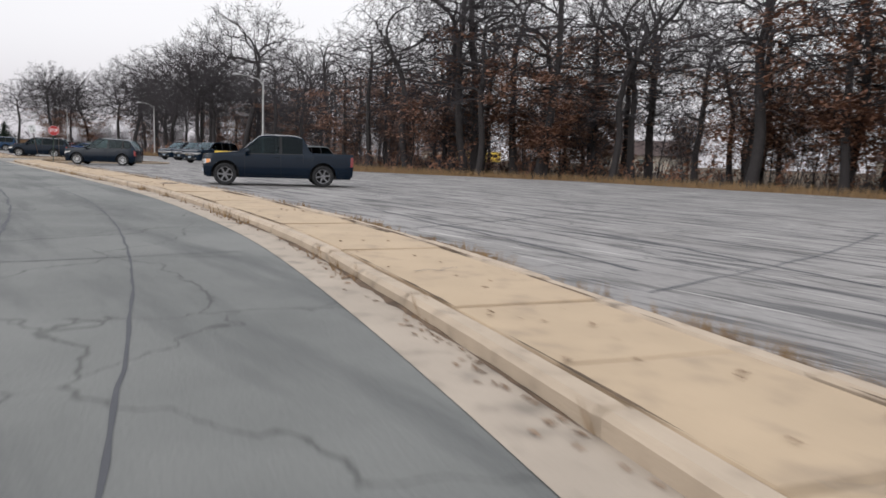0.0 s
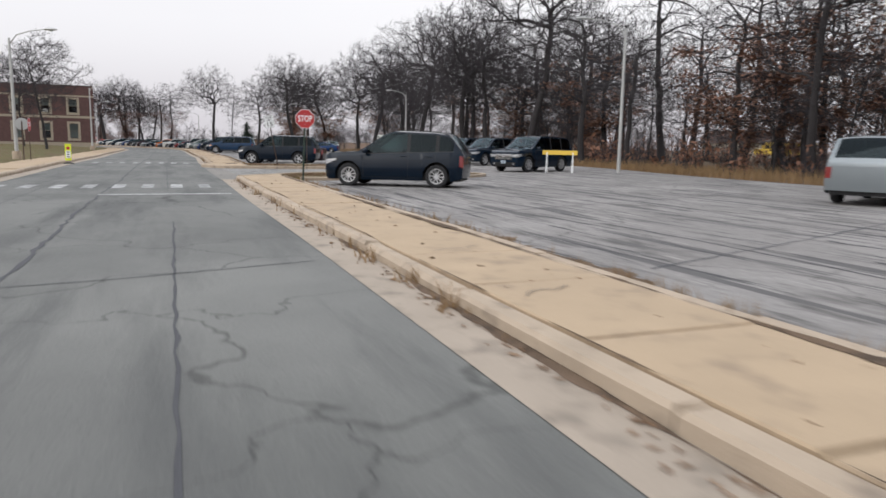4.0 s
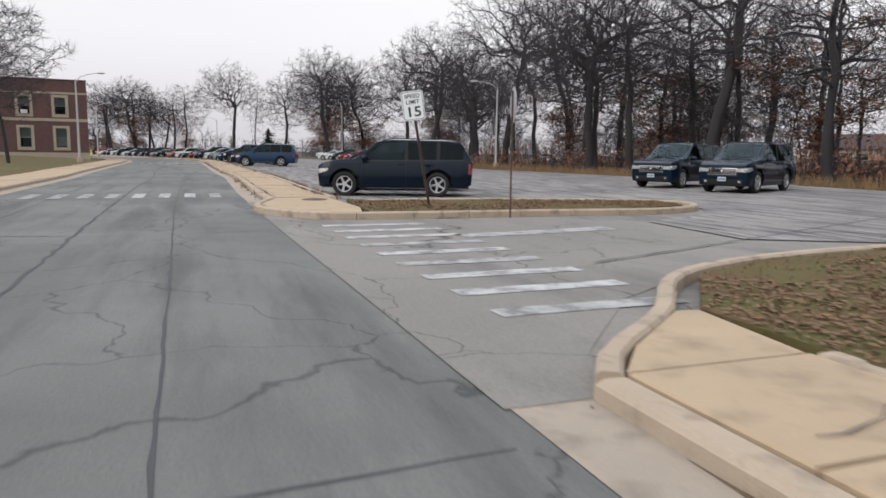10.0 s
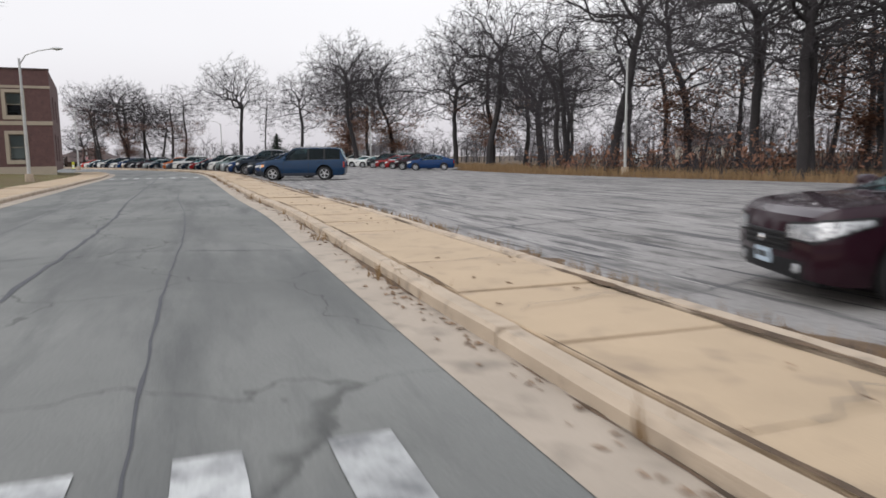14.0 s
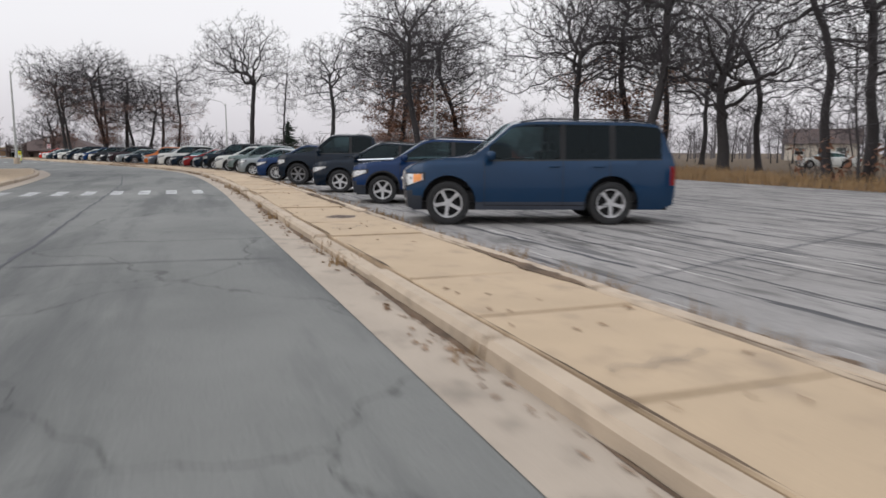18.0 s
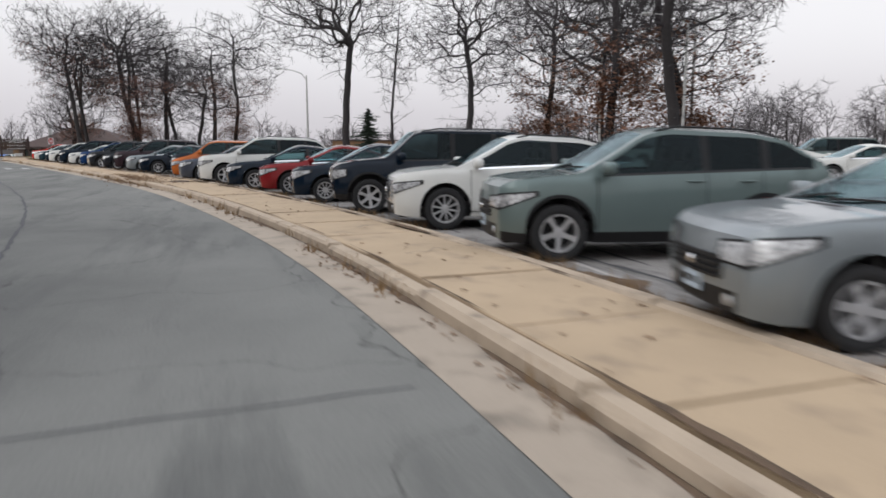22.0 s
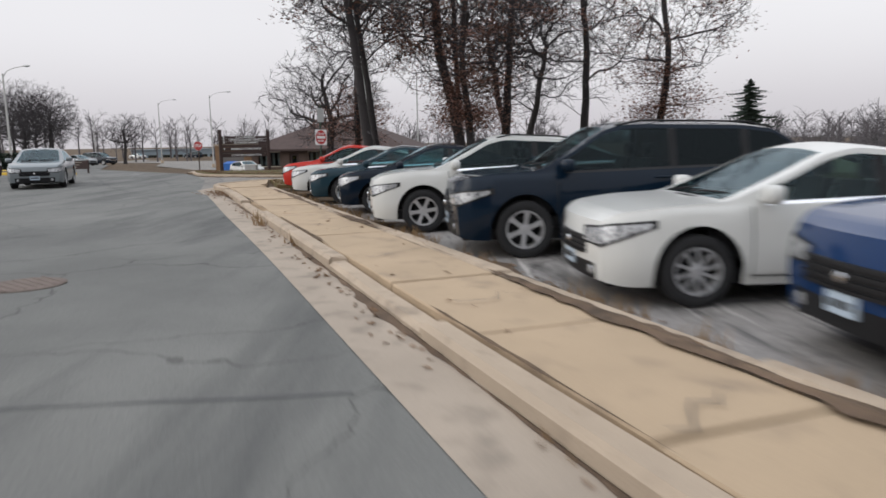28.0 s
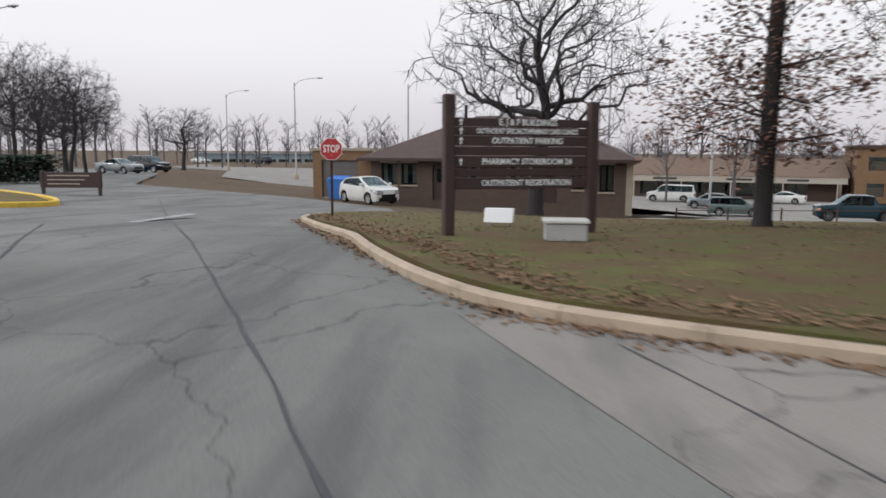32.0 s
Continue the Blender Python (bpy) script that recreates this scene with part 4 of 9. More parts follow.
MODELS = {
    "sedan": model(4.86, 1.83, 1.46, 2.78, 0.96, 0.33, 0.18, 0.82, 0.95, 1.22, 2.18, 1.62, 0.62, 1.05, 0.98, 0.90, 1.00, 0.10, 0.36, chrome_belt=True, lamp=(0.60, 0.86), spokes=9, tip=0.16),
    "small_sedan": model(4.58, 1.78, 1.50, 2.66, 0.90, 0.315, 0.18, 0.84, 0.98, 1.10, 2.02, 1.45, 0.50, 1.08, 1.02, 0.92, 1.02, 0.10, 0.36, lamp=(0.62, 0.90), spokes=6, tip=0.16),
    "hatch": model(4.05, 1.74, 1.52, 2.52, 0.84, 0.315, 0.17, 0.86, 1.00, 1.00, 1.95, 0.62, 0.20, 1.02, 0.86, 0.95, 1.08, 0.12, 0.34, lamp=(0.60, 0.86), spokes=5, tip=0.14, grille_h=(0.30, 0.62)),
    "crossover": model(4.50, 1.83, 1.69, 2.63, 0.85, 0.36, 0.22, 0.97, 1.10, 1.10, 1.95, 0.70, 0.14, 1.18, 0.98, 1.05, 1.16, 0.13, 0.30, quarter=True, clad=True, rails=True, lamp=(0.58, 0.80), spokes=5, tip=0.14, privacy=True),
    "square_crossover": model(4.50, 1.83, 1.69, 2.63, 0.85, 0.36, 0.22, 0.97, 1.10, 1.08, 1.86, 0.44, 0.10, 1.18, 0.98, 1.05, 1.16, 0.13, 0.30, quarter=True, clad=True, rails=True, lamp=(0.58, 0.80), spokes=5, tip=0.14, privacy=True, high_tail=True, moulding="black", skirt=True, boxy=0.3),
    "swept_crossover": model(4.72, 1.88, 1.64, 2.73, 0.96, 0.365, 0.21, 0.93, 1.07, 1.18, 2.10, 0.86, 0.16, 1.16, 0.96, 1.02, 1.16, 0.16, 0.33, quarter=True, rails=True, lamp=(0.58, 0.80), spokes=5, tip=0.18, chrome_belt=True, privacy=True),
    "winged_crossover": model(4.72, 1.88, 1.64, 2.73, 0.96, 0.365, 0.21, 0.93, 1.07, 1.18, 2.10, 0.86, 0.16, 1.16, 0.96, 1.02, 1.16, 0.16, 0.33, quarter=True, rails=True, lamp=(0.58, 0.80), spokes=5, tip=0.18, chrome_belt=True, privacy=True, chrome_grille=True, grille_h=(0.40, 0.86), bars=7, surround=True, wide=1),
    "three_row": model(4.98, 1.96, 1.76, 2.90, 0.98, 0.375, 0.22, 1.02, 1.14, 1.18, 2.05, 0.62, 0.12, 1.22, 1.00, 1.08, 1.18, 0.10, 0.27, quarter=True, rails=True, lamp=(0.58, 0.78), spokes=6, tip=0.12, privacy=True),
    "wagon_crossover": model(4.70, 1.83, 1.80, 2.89, 0.92, 0.365, 0.20, 1.0, 1.12, 1.20, 2.12, 0.46, 0.08, 1.18, 0.98, 1.02, 1.14, 0.12, 0.27, quarter=True, rails=True, lamp=(0.56, 0.78), spokes=8, tip=0.12, privacy=True),
    "suv": model(4.91, 1.87, 1.80, 2.89, 0.90, 0.375, 0.25, 0.98, 1.17, 1.22, 1.92, 0.42, 0.08, 1.22, 1.04, 1.08, 1.13, 0.06, 0.20, quarter=True, rails=True, clad=False, lamp=(0.58, 0.78), spokes=5, tip=0.07, privacy=True, chrome_grille=True, amber=False, boxy=0.5),
    "jeep": model(4.49, 1.84, 1.80, 2.69, 0.80, 0.37, 0.27, 1.02, 1.19, 1.15, 1.78, 0.34, 0.07, 1.20, 1.05, 1.10, 1.14, 0.05, 0.17, quarter=True, rails=True, clad=True, lamp=(0.62, 0.86), spokes=6, tip=0.05, privacy=True, boxy=0.9, grille_h=(0.56, 0.88), chrome_grille=True, slots=8, surround=True, moulding="chrome"),
    "large_suv": model(5.12, 2.00, 1.95, 3.02, 0.84, 0.40, 0.26, 1.06, 1.27, 1.28, 2.02, 0.36, 0.08, 1.30, 1.10, 1.16, 1.20, 0.05, 0.17, quarter=True, rails=True, clad=False, lamp=(0.56, 0.82), spokes=5, tip=0.08, privacy=True, boxy=0.6, amber=True, grille_h=(0.50, 0.88), bars=7, surround=True, skirt=True),
    "fleet_suv": model(5.34, 2.03, 1.94, 3.11, 0.98, 0.41, 0.25, 1.08, 1.26, 1.35, 2.15, 0.44, 0.08, 1.28, 1.08, 1.14, 1.20, 0.07, 0.20, quarter=True, rails=True, lamp=(0.62, 0.82), spokes=6, tip=0.06, privacy=True, boxy=0.7, chrome_grille=True, grille_h=(0.50, 0.84), bars=5),
    "box_hatch": model(4.10, 1.79, 1.66, 2.55, 0.82, 0.33, 0.18, 0.82, 1.06, 0.92, 1.62, 0.34, 0.08, 1.14, 0.92, 1.02, 1.12, 0.06, 0.20, quarter=True, lamp=(0.60, 0.86), spokes=5, tip=0.12, boxy=0.5, grille_h=(0.30, 0.55), dark_rim=True),
    "pickup": model(5.78, 2.03, 2.00, 3.68, 0.85, 0.42, 0.30, 1.12, 1.30, 1.35, 2.12, 1.98, 1.72, 1.32, 1.26, 1.20, 1.26, 0.08, 0.22, lamp=(0.58, 0.80), spokes=6, tip=0.06, boxy=0.8, bed=1.66, privacy=True, bars=3, chrome_grille=True, dark_rim=True, amber=True, surround=True),
    "van": model(5.6, 2.0, 2.05, 3.5, 0.80, 0.37, 0.25, 1.10, 1.28, 1.0, 1.7, 0.25, 0.06, 1.28, 1.10, 1.18, 1.20, 0.06, 0.14, quarter=True, lamp=(0.6, 0.8), spokes=5, tip=0.08, boxy=0.8),
}
MODELS["plain_pickup"] = dict(MODELS["pickup"], chrome_grille=False, surround=False, amber=False)
PROF_U, PROF_Y = [0, 0.10, 0.32, 0.55, 0.8, 0.94, 1.0], [0.935, 0.972, 1.0, 0.997, 0.982, 0.962, 0.935]
TOPK = [1.0, 0.84, 0.64, 0.44, 0.22, 0.0]
CAR_CACHE, WHEEL_CACHE = {}, {}


def car_form(p):
    """Outline functions of a body: its ends, top line, shoulder line and half width."""
    xF, xR = p["wb"] / 2 + p["fo"], p["wb"] / 2 + p["fo"] - p["L"]
    H = p["H"]
    if p["bed"]:
        cx = [xR, xR + p["bed"] - 0.05, xR + p["rb"] + 0.02, xR + p["rt"], xR + p["rt"] + 0.4, xF - p["wt"] - 0.25, xF - p["wt"], xF - p["cw"], xF - 0.75, xF - 0.12, xF]
        cz = [p["zd"], p["zd"], p["zd"] + 0.02, H - p["roof_r"], H, H, H - 0.05, p["zc"], p["zc"] - 0.06, p["hf"] + 0.05, p["hf"] - 0.02]
    else:
        cx = [xR, xR + p["rb"], xR + p["rt"], xR + p["rt"] + 0.45, (xR + xF) / 2 + 0.05, xF - p["wt"] - 0.25, xF - p["wt"], xF - p["cw"], xF - 0.7, xF - 0.14, xF]
        cz = [p["ze"], p["zd"], H - p["roof_r"], H - 0.35 * p["roof_r"], H, H - 0.015, H - 0.06, p["zc"], p["hf"] + 0.045 + 0.66 * (p["zc"] - p["hf"] - 0.045), p["hf"] + 0.035, p["hf"] - 0.05]
    gx = np.linspace(xR, xF, 400)
    gz = np.interp(gx, cx, cz)
    k = 5 if p["boxy"] > 0.4 else 8
    pad = np.pad(gz, k, mode="edge")
    gz = np.convolve(pad, np.ones(2 * k + 1) / (2 * k + 1), "valid")
    top = lambda x: float(np.interp(x, gx, gz))
    belt = lambda x: float(np.interp(x, [xR, xF - p["cw"]], [p["b1"], p["b0"]]))
    shoulder = lambda x: min(top(x) - 0.025, belt(x)) if not (p["bed"] and x < xR + p["bed"]) else p["zd"] - 0.01

    def half(x):
        w = p["W"] / 2
        d = max(0.0, (x - (xF - 0.6)) / 0.6)
        e = max(0.0, ((xR + 0.5) - x) / 0.5)
        return w * (1 - (0.17 - 0.08 * p["boxy"]) * d ** 2.2 - (0.10 - 0.05 * p["boxy"]) * e ** 2.2)

    return xF, xR, top, belt, shoulder, half


def loose(b):
    """Splits a mesh in the making into the pieces that hang together."""
    up = list(range(len(b.v)))

    def root_of(i):
        while up[i] != i:
            up[i] = up[up[i]]
            i = up[i]
        return i

    for f in b.f:
        for i in f[1:]:
            up[root_of(i)] = root_of(f[0])
    sets = {}
    for f in b.f:
        sets.setdefault(root_of(f[0]), []).append(f)
    done = []
    for faces in sets.values():
        ids = sorted({i for f in faces for i in f})
        at = {i: k for k, i in enumerate(ids)}
        done.append(Build().add([b.v[i] for i in ids], [tuple(at[i] for i in f) for f in faces]))
    return done


def car_meshes(kind):
    """All painted and glazed pieces of one kind of body, grouped by part name."""
    if kind in CAR_CACHE:
        return CAR_CACHE[kind]
    p = MODELS[kind]
    xF, xR, top, belt, shoulder, half = car_form(p)
    r, gc, W = p["r"], p["gc"], p["W"]
    Ra = r + (0.075 if p["boxy"] < 0.4 else 0.10)
    axles = (p["wb"] / 2, -p["wb"] / 2)
    a0, a1 = xF - p["cw"], xF - p["wt"]
    c1 = xR + p["rt"]
    # window spans from front to rear
    xb = (a1 + c1) / 2 + 0.05 if not p["quarter"] else a1 - 0.30 * (a1 - xR)
    f0 = a0 - 0.32
    spans = [("front_side_window", f0, xb + 0.05)]
    if p["quarter"]:
        xq = max(xR + p["rt"] + 0.02, -p["wb"] / 2 - 0.02)
        spans += [("rear_side_window", xb - 0.05, xq + 0.06), ("quarter_window", xq - 0.05, xR + 0.30 + 0.5 * p["roof_r"])]
    else:
        spans += [("rear_side_window", xb - 0.05, xR + p["rt"] * (0.72 if not p["bed"] else 1.0) + (0.10 if not p["bed"] else 0.06))]
    xs = set(np.linspace(xR, xF, 40).round(4)) | {round(v, 4) for _, a, b in spans for v in (a, b)} | {round(a0, 4), round(a1, 4), round(c1, 4), round(xR + p["rb"], 4)}
    xs |= {round(xF - d, 4) for d in (0.02, 0.06, 0.14, 0.26, 0.40)} | {round(xR + d, 4) for d in (0.02, 0.06, 0.14, 0.26)}
    for ax in axles:
        xs = {x for x in xs if abs(abs(x - ax) - Ra) > 0.03}
        xs |= {round(ax + sg * Ra * k, 4) for sg in (1, -1) for k in (0.985, 0.94, 0.85, 0.7, 0.5, 0.25)} | {round(ax, 4), round(ax + Ra, 4), round(ax - Ra, 4), round(ax + Ra + 0.002, 4), round(ax - Ra - 0.002, 4)}
    if p["bed"]:
        xs |= {round(xR + p["bed"], 4), round(xR + p["bed"] - 0.01, 4), round(xR + 0.06, 4)}
    xs = sorted(xs, reverse=True)

    def low(x):
        for ax in axles:
            d = abs(x - ax)
            if d <= Ra + 1e-6:
                return r + math.sqrt(max(0.0, Ra * Ra - d * d)) * 1.02
        e = max(0.0, (x - (xF - 0.3)) / 0.3)
        g = max(0.0, ((xR + 0.35) - x) / 0.35)
        return gc + 0.02 + 0.04 * e + 0.10 * g

    def warp(x, y, z, w):
        """Rounds the nose and the tail."""
        u = min(1.2, max(0.0, (z - gc) / max(0.1, p["hf"] - gc)))
        e = max(0.0, 1 - (xF - x) / 0.55)
        g = max(0.0, 1 - (x - xR) / 0.4)
        cy = 1 - min(1.0, abs(y) / max(w, 0.1)) ** 2
        x -= e * e * (p["tip"] * max(0, u - 0.35) ** 2 + 0.06 * (1 - min(u, 1)) ** 2 + 0.09 * (1 - cy) * (1 - 0.5 * p["boxy"]))
        ur = min(1.0, max(0.0, (z - gc) / max(0.1, p["ze"] - gc)))
        x += g * g * (0.05 * (1 - ur) ** 2 + 0.05 * (1 - cy) + 0.03 * max(0, ur - 0.6))
        return (x, y, z)

    NS, NG = 8, 5
    rings = []
    for x in xs:
        w, zl, zs, zt = half(x), low(x), shoulder(x), top(x)
        ring = []
        for i in range(NS):
            z = zl + (zs - zl) * (i / (NS - 1)) ** 0.92
            u = (z - gc) / max(0.2, zs - gc)
            ring.append((x, w * float(np.interp(u, PROF_U, PROF_Y)), z))
        bed = p["bed"] and x < xR + p["bed"] - 0.005
        gh = max(0.0, zt - zs) if not bed else 0.0
        ys = w * 0.935
        k = min(1.0, gh / 0.3)
        zr = zs + gh - 0.055 * k
        for fz in (0.03 * k, 0.5 * (zr - zs), (zr - zs) - 0.05 * k, zr - zs):
            ring.append((x, ys - p["tum"] * fz - (0.012 if fz > 0 else 0) * k, zs + max(0.0, fz)))
        yr = ring[-1][1]
        for q in TOPK[1:]:
            if bed:
                ring.append((x, yr * (0.95 if q == TOPK[1] else q), zs - (0.0 if x < xR + 0.055 else 0.32)))
            else:
                ring.append((x, yr * q, zr + (zt - zr) * (1 - q ** 2.4)))
        rings.append(([warp(*q, w) for q in ring], x))
    groups = {}

    def put(name, quad):
        g = groups.setdefault(name, [])
        g.append(quad)

    nR = len(rings[0][0])
    for (ra, xa), (rb_, xb_) in zip(rings, rings[1:]):
        xm = (xa + xb_) / 2
        for j in range(nR - 1):
            q = [ra[j], rb_[j], rb_[j + 1], ra[j + 1]]
            name, mirrored = "body", True
            if j < NS - 1:
                zmid = sum(v[2] for v in q) / 4
                fr = (zmid - gc) / (p["hf"] - gc)
                if xm < xR + 0.15 and p["tail"][0] < (zmid - gc) / (shoulder(xR + 0.2) - gc) < p["tail"][1] + 0.06:
                    name = "tail_light"
                elif p["skirt"] and fr < 0.42 and xm > p["wb"] / 2 + Ra * 0.98:
                    name = "bumper_skirt"
                elif j == 0 and (p["clad"] or abs(xm) < p["wb"] / 2 - Ra):
                    name = "sill_trim"
            elif j < NS - 1 + NG - 1:
                tall = max(ra[NS + 3][2] - ra[NS - 1][2], rb_[NS + 3][2] - rb_[NS - 1][2])
                if tall < 0.02:
                    continue
                gj = j - (NS - 1)
                if gj in (1, 2) and min(ra[NS + 3][2] - ra[NS - 1][2], rb_[NS + 3][2] - rb_[NS - 1][2]) > 0.05:
                    hit = [n for n, a, b in spans if b - 1e-4 <= xm <= a + 1e-4]
                    inner = [k for k, ((_, a, b), (_, a2, b2)) in enumerate(zip(spans, spans[1:])) if a2 >= xm >= b or a2 <= xm <= b]
                    if p["high_tail"] and xm < xR + 0.40:
                        hit = ["high_tail_light"]
                    name = hit[0] if hit else ("body" if not inner else "pillar_trim" if inner[0] == 0 else "rear_pillar_trim")
                elif gj == 0:
                    name = "belt_trim" if spans[-1][2] <= xm <= spans[0][1] else "body"
            else:
                k = j - (NS - 1 + NG - 1)
                if a1 < xm < a0 and k >= 1:
                    name = "windscreen"
                elif not p["bed"] and xR + p["rb"] < xm < xR + p["rt"] and k >= 1:
                    name = "rear_window"
                elif p["bed"] and xR + p["rb"] < xm < xR + p["rt"] and k >= 1:
                    name = "rear_window"
                elif p["bed"] and xm < xR + p["bed"]:
                    name = "bed_liner"
            put(name, (q, 1))
            put(name, ([(x, -y, z) for x, y, z in reversed(q)], -1))
    # end panels
    for ring, x, front in ((rings[0][0], rings[0][1], True), (rings[-1][0], rings[-1][1], False)):
        w = half(x)
        tops = [ring[NS + NG - 2]] + ring[NS + NG - 1:]
        zl = ring[0][2]
        grid = []
        for k, tp in enumerate(tops):
            f = TOPK[k]
            col = []
            for i in range(NS):
                z = zl + (tp[2] - zl) * (i / (NS - 1))
                y = (ring[i][1] if k == 0 else ring[i][1] * f)
                col.append(warp(x, y, z, w) if k else ring[i])
            col[-1] = tp
            grid.append(col)
        for k in range(len(TOPK) - 1):
            for i in range(NS - 1):
                q = [grid[k][i], grid[k + 1][i], grid[k + 1][i + 1], grid[k][i + 1]]
                zm = sum(v[2] for v in q) / 4
                if front:
                    u = (zm - gc) / (p["hf"] - gc)
                    if k >= p["wide"] and p["grille_h"][0] < u < p["grille_h"][1]:
                        name = "grille"
                    elif u < 0.30 and k >= 1:
                        name = "air_intake"
                    else:
                        name = "bumper_skirt" if p["skirt"] and u < 0.42 else "front_bumper" if u < 0.55 else "body"
                else:
                    u = (zm - gc) / (p["ze"] - gc)
                    name = "tail_light" if (k == 0 and p["tail"][0] < u < p["tail"][1] + 0.12) else ("rear_bumper" if u < 0.42 else "body")
                put(name, (q, 1))
                put(name, ([(x_, -y_, z_) for x_, y_, z_ in reversed(q)], -1))
    out = {}
    both = ("front_side_window", "rear_side_window", "quarter_window", "headlight", "tail_light", "high_tail_light", "pillar_trim", "rear_pillar_trim", "belt_trim", "sill_trim")
    for name, quads in groups.items():
        for sg in ((1, -1) if name in both else (0,)):
            index, v, f = {}, [], []
            for q, side in quads:
                if sg and side != sg:
                    continue
                ids = []
                for c in q:
                    key = (round(c[0], 4), round(c[1], 4), round(c[2], 4))
                    if key not in index:
                        index[key] = len(v)
                        v.append(key)
                    if index[key] not in ids:
                        ids.append(index[key])
                if len(ids) > 2:
                    f.append(tuple(ids))
            if f:
                b = Build().add(v, f)
                if name == "front_bumper":
                    for k, piece in enumerate(loose(b)):
                        out[(name, 10 + k)] = piece.mesh(name, [M_BLACK], 38)
                else:
                    out[(name, sg)] = b.mesh(name, [M_BLACK], 38)
    # loose pieces
    yside = lambda x, z: half(x) * float(np.interp((z - gc) / max(0.2, shoulder(x) - gc), PROF_U, PROF_Y))
    doors = [f0 + 0.10, xb, spans[1][2] - 0.02 if not p["quarter"] else max(spans[1][2], -p["wb"] / 2 - 0.05)]
    seams = Build()
    for sg in (1, -1):
        for n, x in enumerate(doors):
            zz = np.linspace(gc + 0.08 if n < 2 else r + Ra * 0.9, shoulder(x) - 0.005, 9)
            v = []
            for z in zz:
                y = (yside(x, z) + 0.0015) * sg
                v += [(x - 0.006, y, z), (x + 0.006, y, z)]
            seams.add(v, [(2 * i, 2 * i + 1, 2 * i + 3, 2 * i + 2) for i in range(8)])
        v = []
        for x in np.linspace(doors[0], doors[2], 12):
            v += [(x, (yside(x, gc + 0.10) + 0.0015) * sg, gc + 0.10), (x, (yside(x, gc + 0.112) + 0.0015) * sg, gc + 0.112)]
        seams.add(v, [(2 * i, 2 * i + 1, 2 * i + 3, 2 * i + 2) for i in range(11)])
    for k, piece in enumerate(loose(seams)):
        out[("door_seam", k)] = piece.mesh("door_seam", [M_BLACK])
    zh = shoulder(xb) - 0.10
    out[("door_handle", 0)] = [(sg, Build().box(x - 0.10, sg * (yside(x, zh) + (0.0 if sg > 0 else 0.028)) - (0 if sg > 0 else 0), zh - 0.014, x + 0.10, sg * (yside(x, zh)) + 0.028 * (1 if sg > 0 else 0), zh + 0.014, 0.008).mesh("door_handle", [M_BLACK], 40)) for sg in (1, -1) for x in (doors[1] + 0.16, doors[2] + 0.20)]
    xm, zm = f0 - 0.02, shoulder(f0) + 0.10
    mir = []
    for sg in (1, -1):
        y0 = sg * half(xm) * 0.93
        b = Build().box(xm - 0.06, min(y0 + sg * 0.05, y0 + sg * 0.25), zm - 0.075, xm + 0.10, max(y0 + sg * 0.05, y0 + sg * 0.25), zm + 0.085, 0.035)
        b.box(xm - 0.02, min(y0 - sg * 0.03, y0 + sg * 0.08), zm - 0.07, xm + 0.05, max(y0 - sg * 0.03, y0 + sg * 0.08), zm - 0.03, 0.01)
        mir.append((sg, b.mesh("door_mirror", [M_BLACK], 50)))
    out[("door_mirror", 0)] = mir
    wells = Build()
    for ax in axles:
        for sg in (1, -1):
            v, f = [], []
            for i in range(13):
                a = math.pi * i / 12
                x, z = ax + (Ra - 0.004) * math.cos(a), r + (Ra - 0.004) * math.sin(a)
                v += [(x, sg * W * 0.28, z), (x, sg * W * 0.455, z)]
            f = [(2 * i, 2 * i + 1, 2 * i + 3, 2 * i + 2) for i in range(12)] + [tuple(2 * i for i in range(13))]
            wells.add(v, f)
    wells.box(xR + 0.15, -W * 0.40, gc + 0.01, xF - 0.18, W * 0.40, gc + 0.16)
    out[("underbody", 0)] = wells.mesh("underbody", [M_BLACK])
    zf = p["b0"] - 0.30
    inn = Build()
    inn.box(xR + 0.25 if not p["bed"] else xR + p["bed"] + 0.1, -W * 0.42, gc + 0.17, a0 + 0.1, W * 0.42, zf - 0.25)
    inn.box(a0 - 0.55, -W * 0.42, zf - 0.2, a0 + 0.12, W * 0.42, p["b0"] + 0.01, 0.04)
    out[("cabin_lining", 0)] = inn.mesh("cabin_lining", [M_SEAT])
    xs_ = a0 - 1.15
    seats = []
    for y in (-0.37, 0.37):
        b = Build().box(xs_ - 0.25, y - 0.24, zf - 0.25, xs_ + 0.28, y + 0.24, zf - 0.02, 0.05)
        b.add([(x + dx, y + yy, z) for x, z, dx in ((xs_ - 0.25, zf - 0.05, 0), (xs_ - 0.45, zf + 0.48, 0)) for dx, yy in ((0, -0.23), (0.14, -0.23), (0.14, 0.23), (0, 0.23))],
              [(0, 1, 5, 4), (1, 2, 6, 5), (2, 3, 7, 6), (3, 0, 4, 7), (4, 5, 6, 7)])
        b.box(xs_ - 0.50, y - 0.13, zf + 0.50, xs_ - 0.38, y + 0.13, zf + 0.68, 0.04)
        seats.append(b.mesh("seat", [M_SEAT], 50))
    if not p["bed"]:
        b = Build().box(xs_ - 1.15, -0.62, zf - 0.25, xs_ - 0.70, 0.62, zf, 0.05)
        b.box(xs_ - 1.28, -0.62, zf - 0.05, xs_ - 1.12, 0.62, zf + 0.45, 0.05)
        for y in (-0.4, 0.4):
            b.box(xs_ - 1.27, y - 0.12, zf + 0.45, xs_ - 1.16, y + 0.12, zf + 0.58, 0.03)
        seats.append(b.mesh("rear_seat", [M_SEAT], 50))
    out[("seat", 0)] = seats
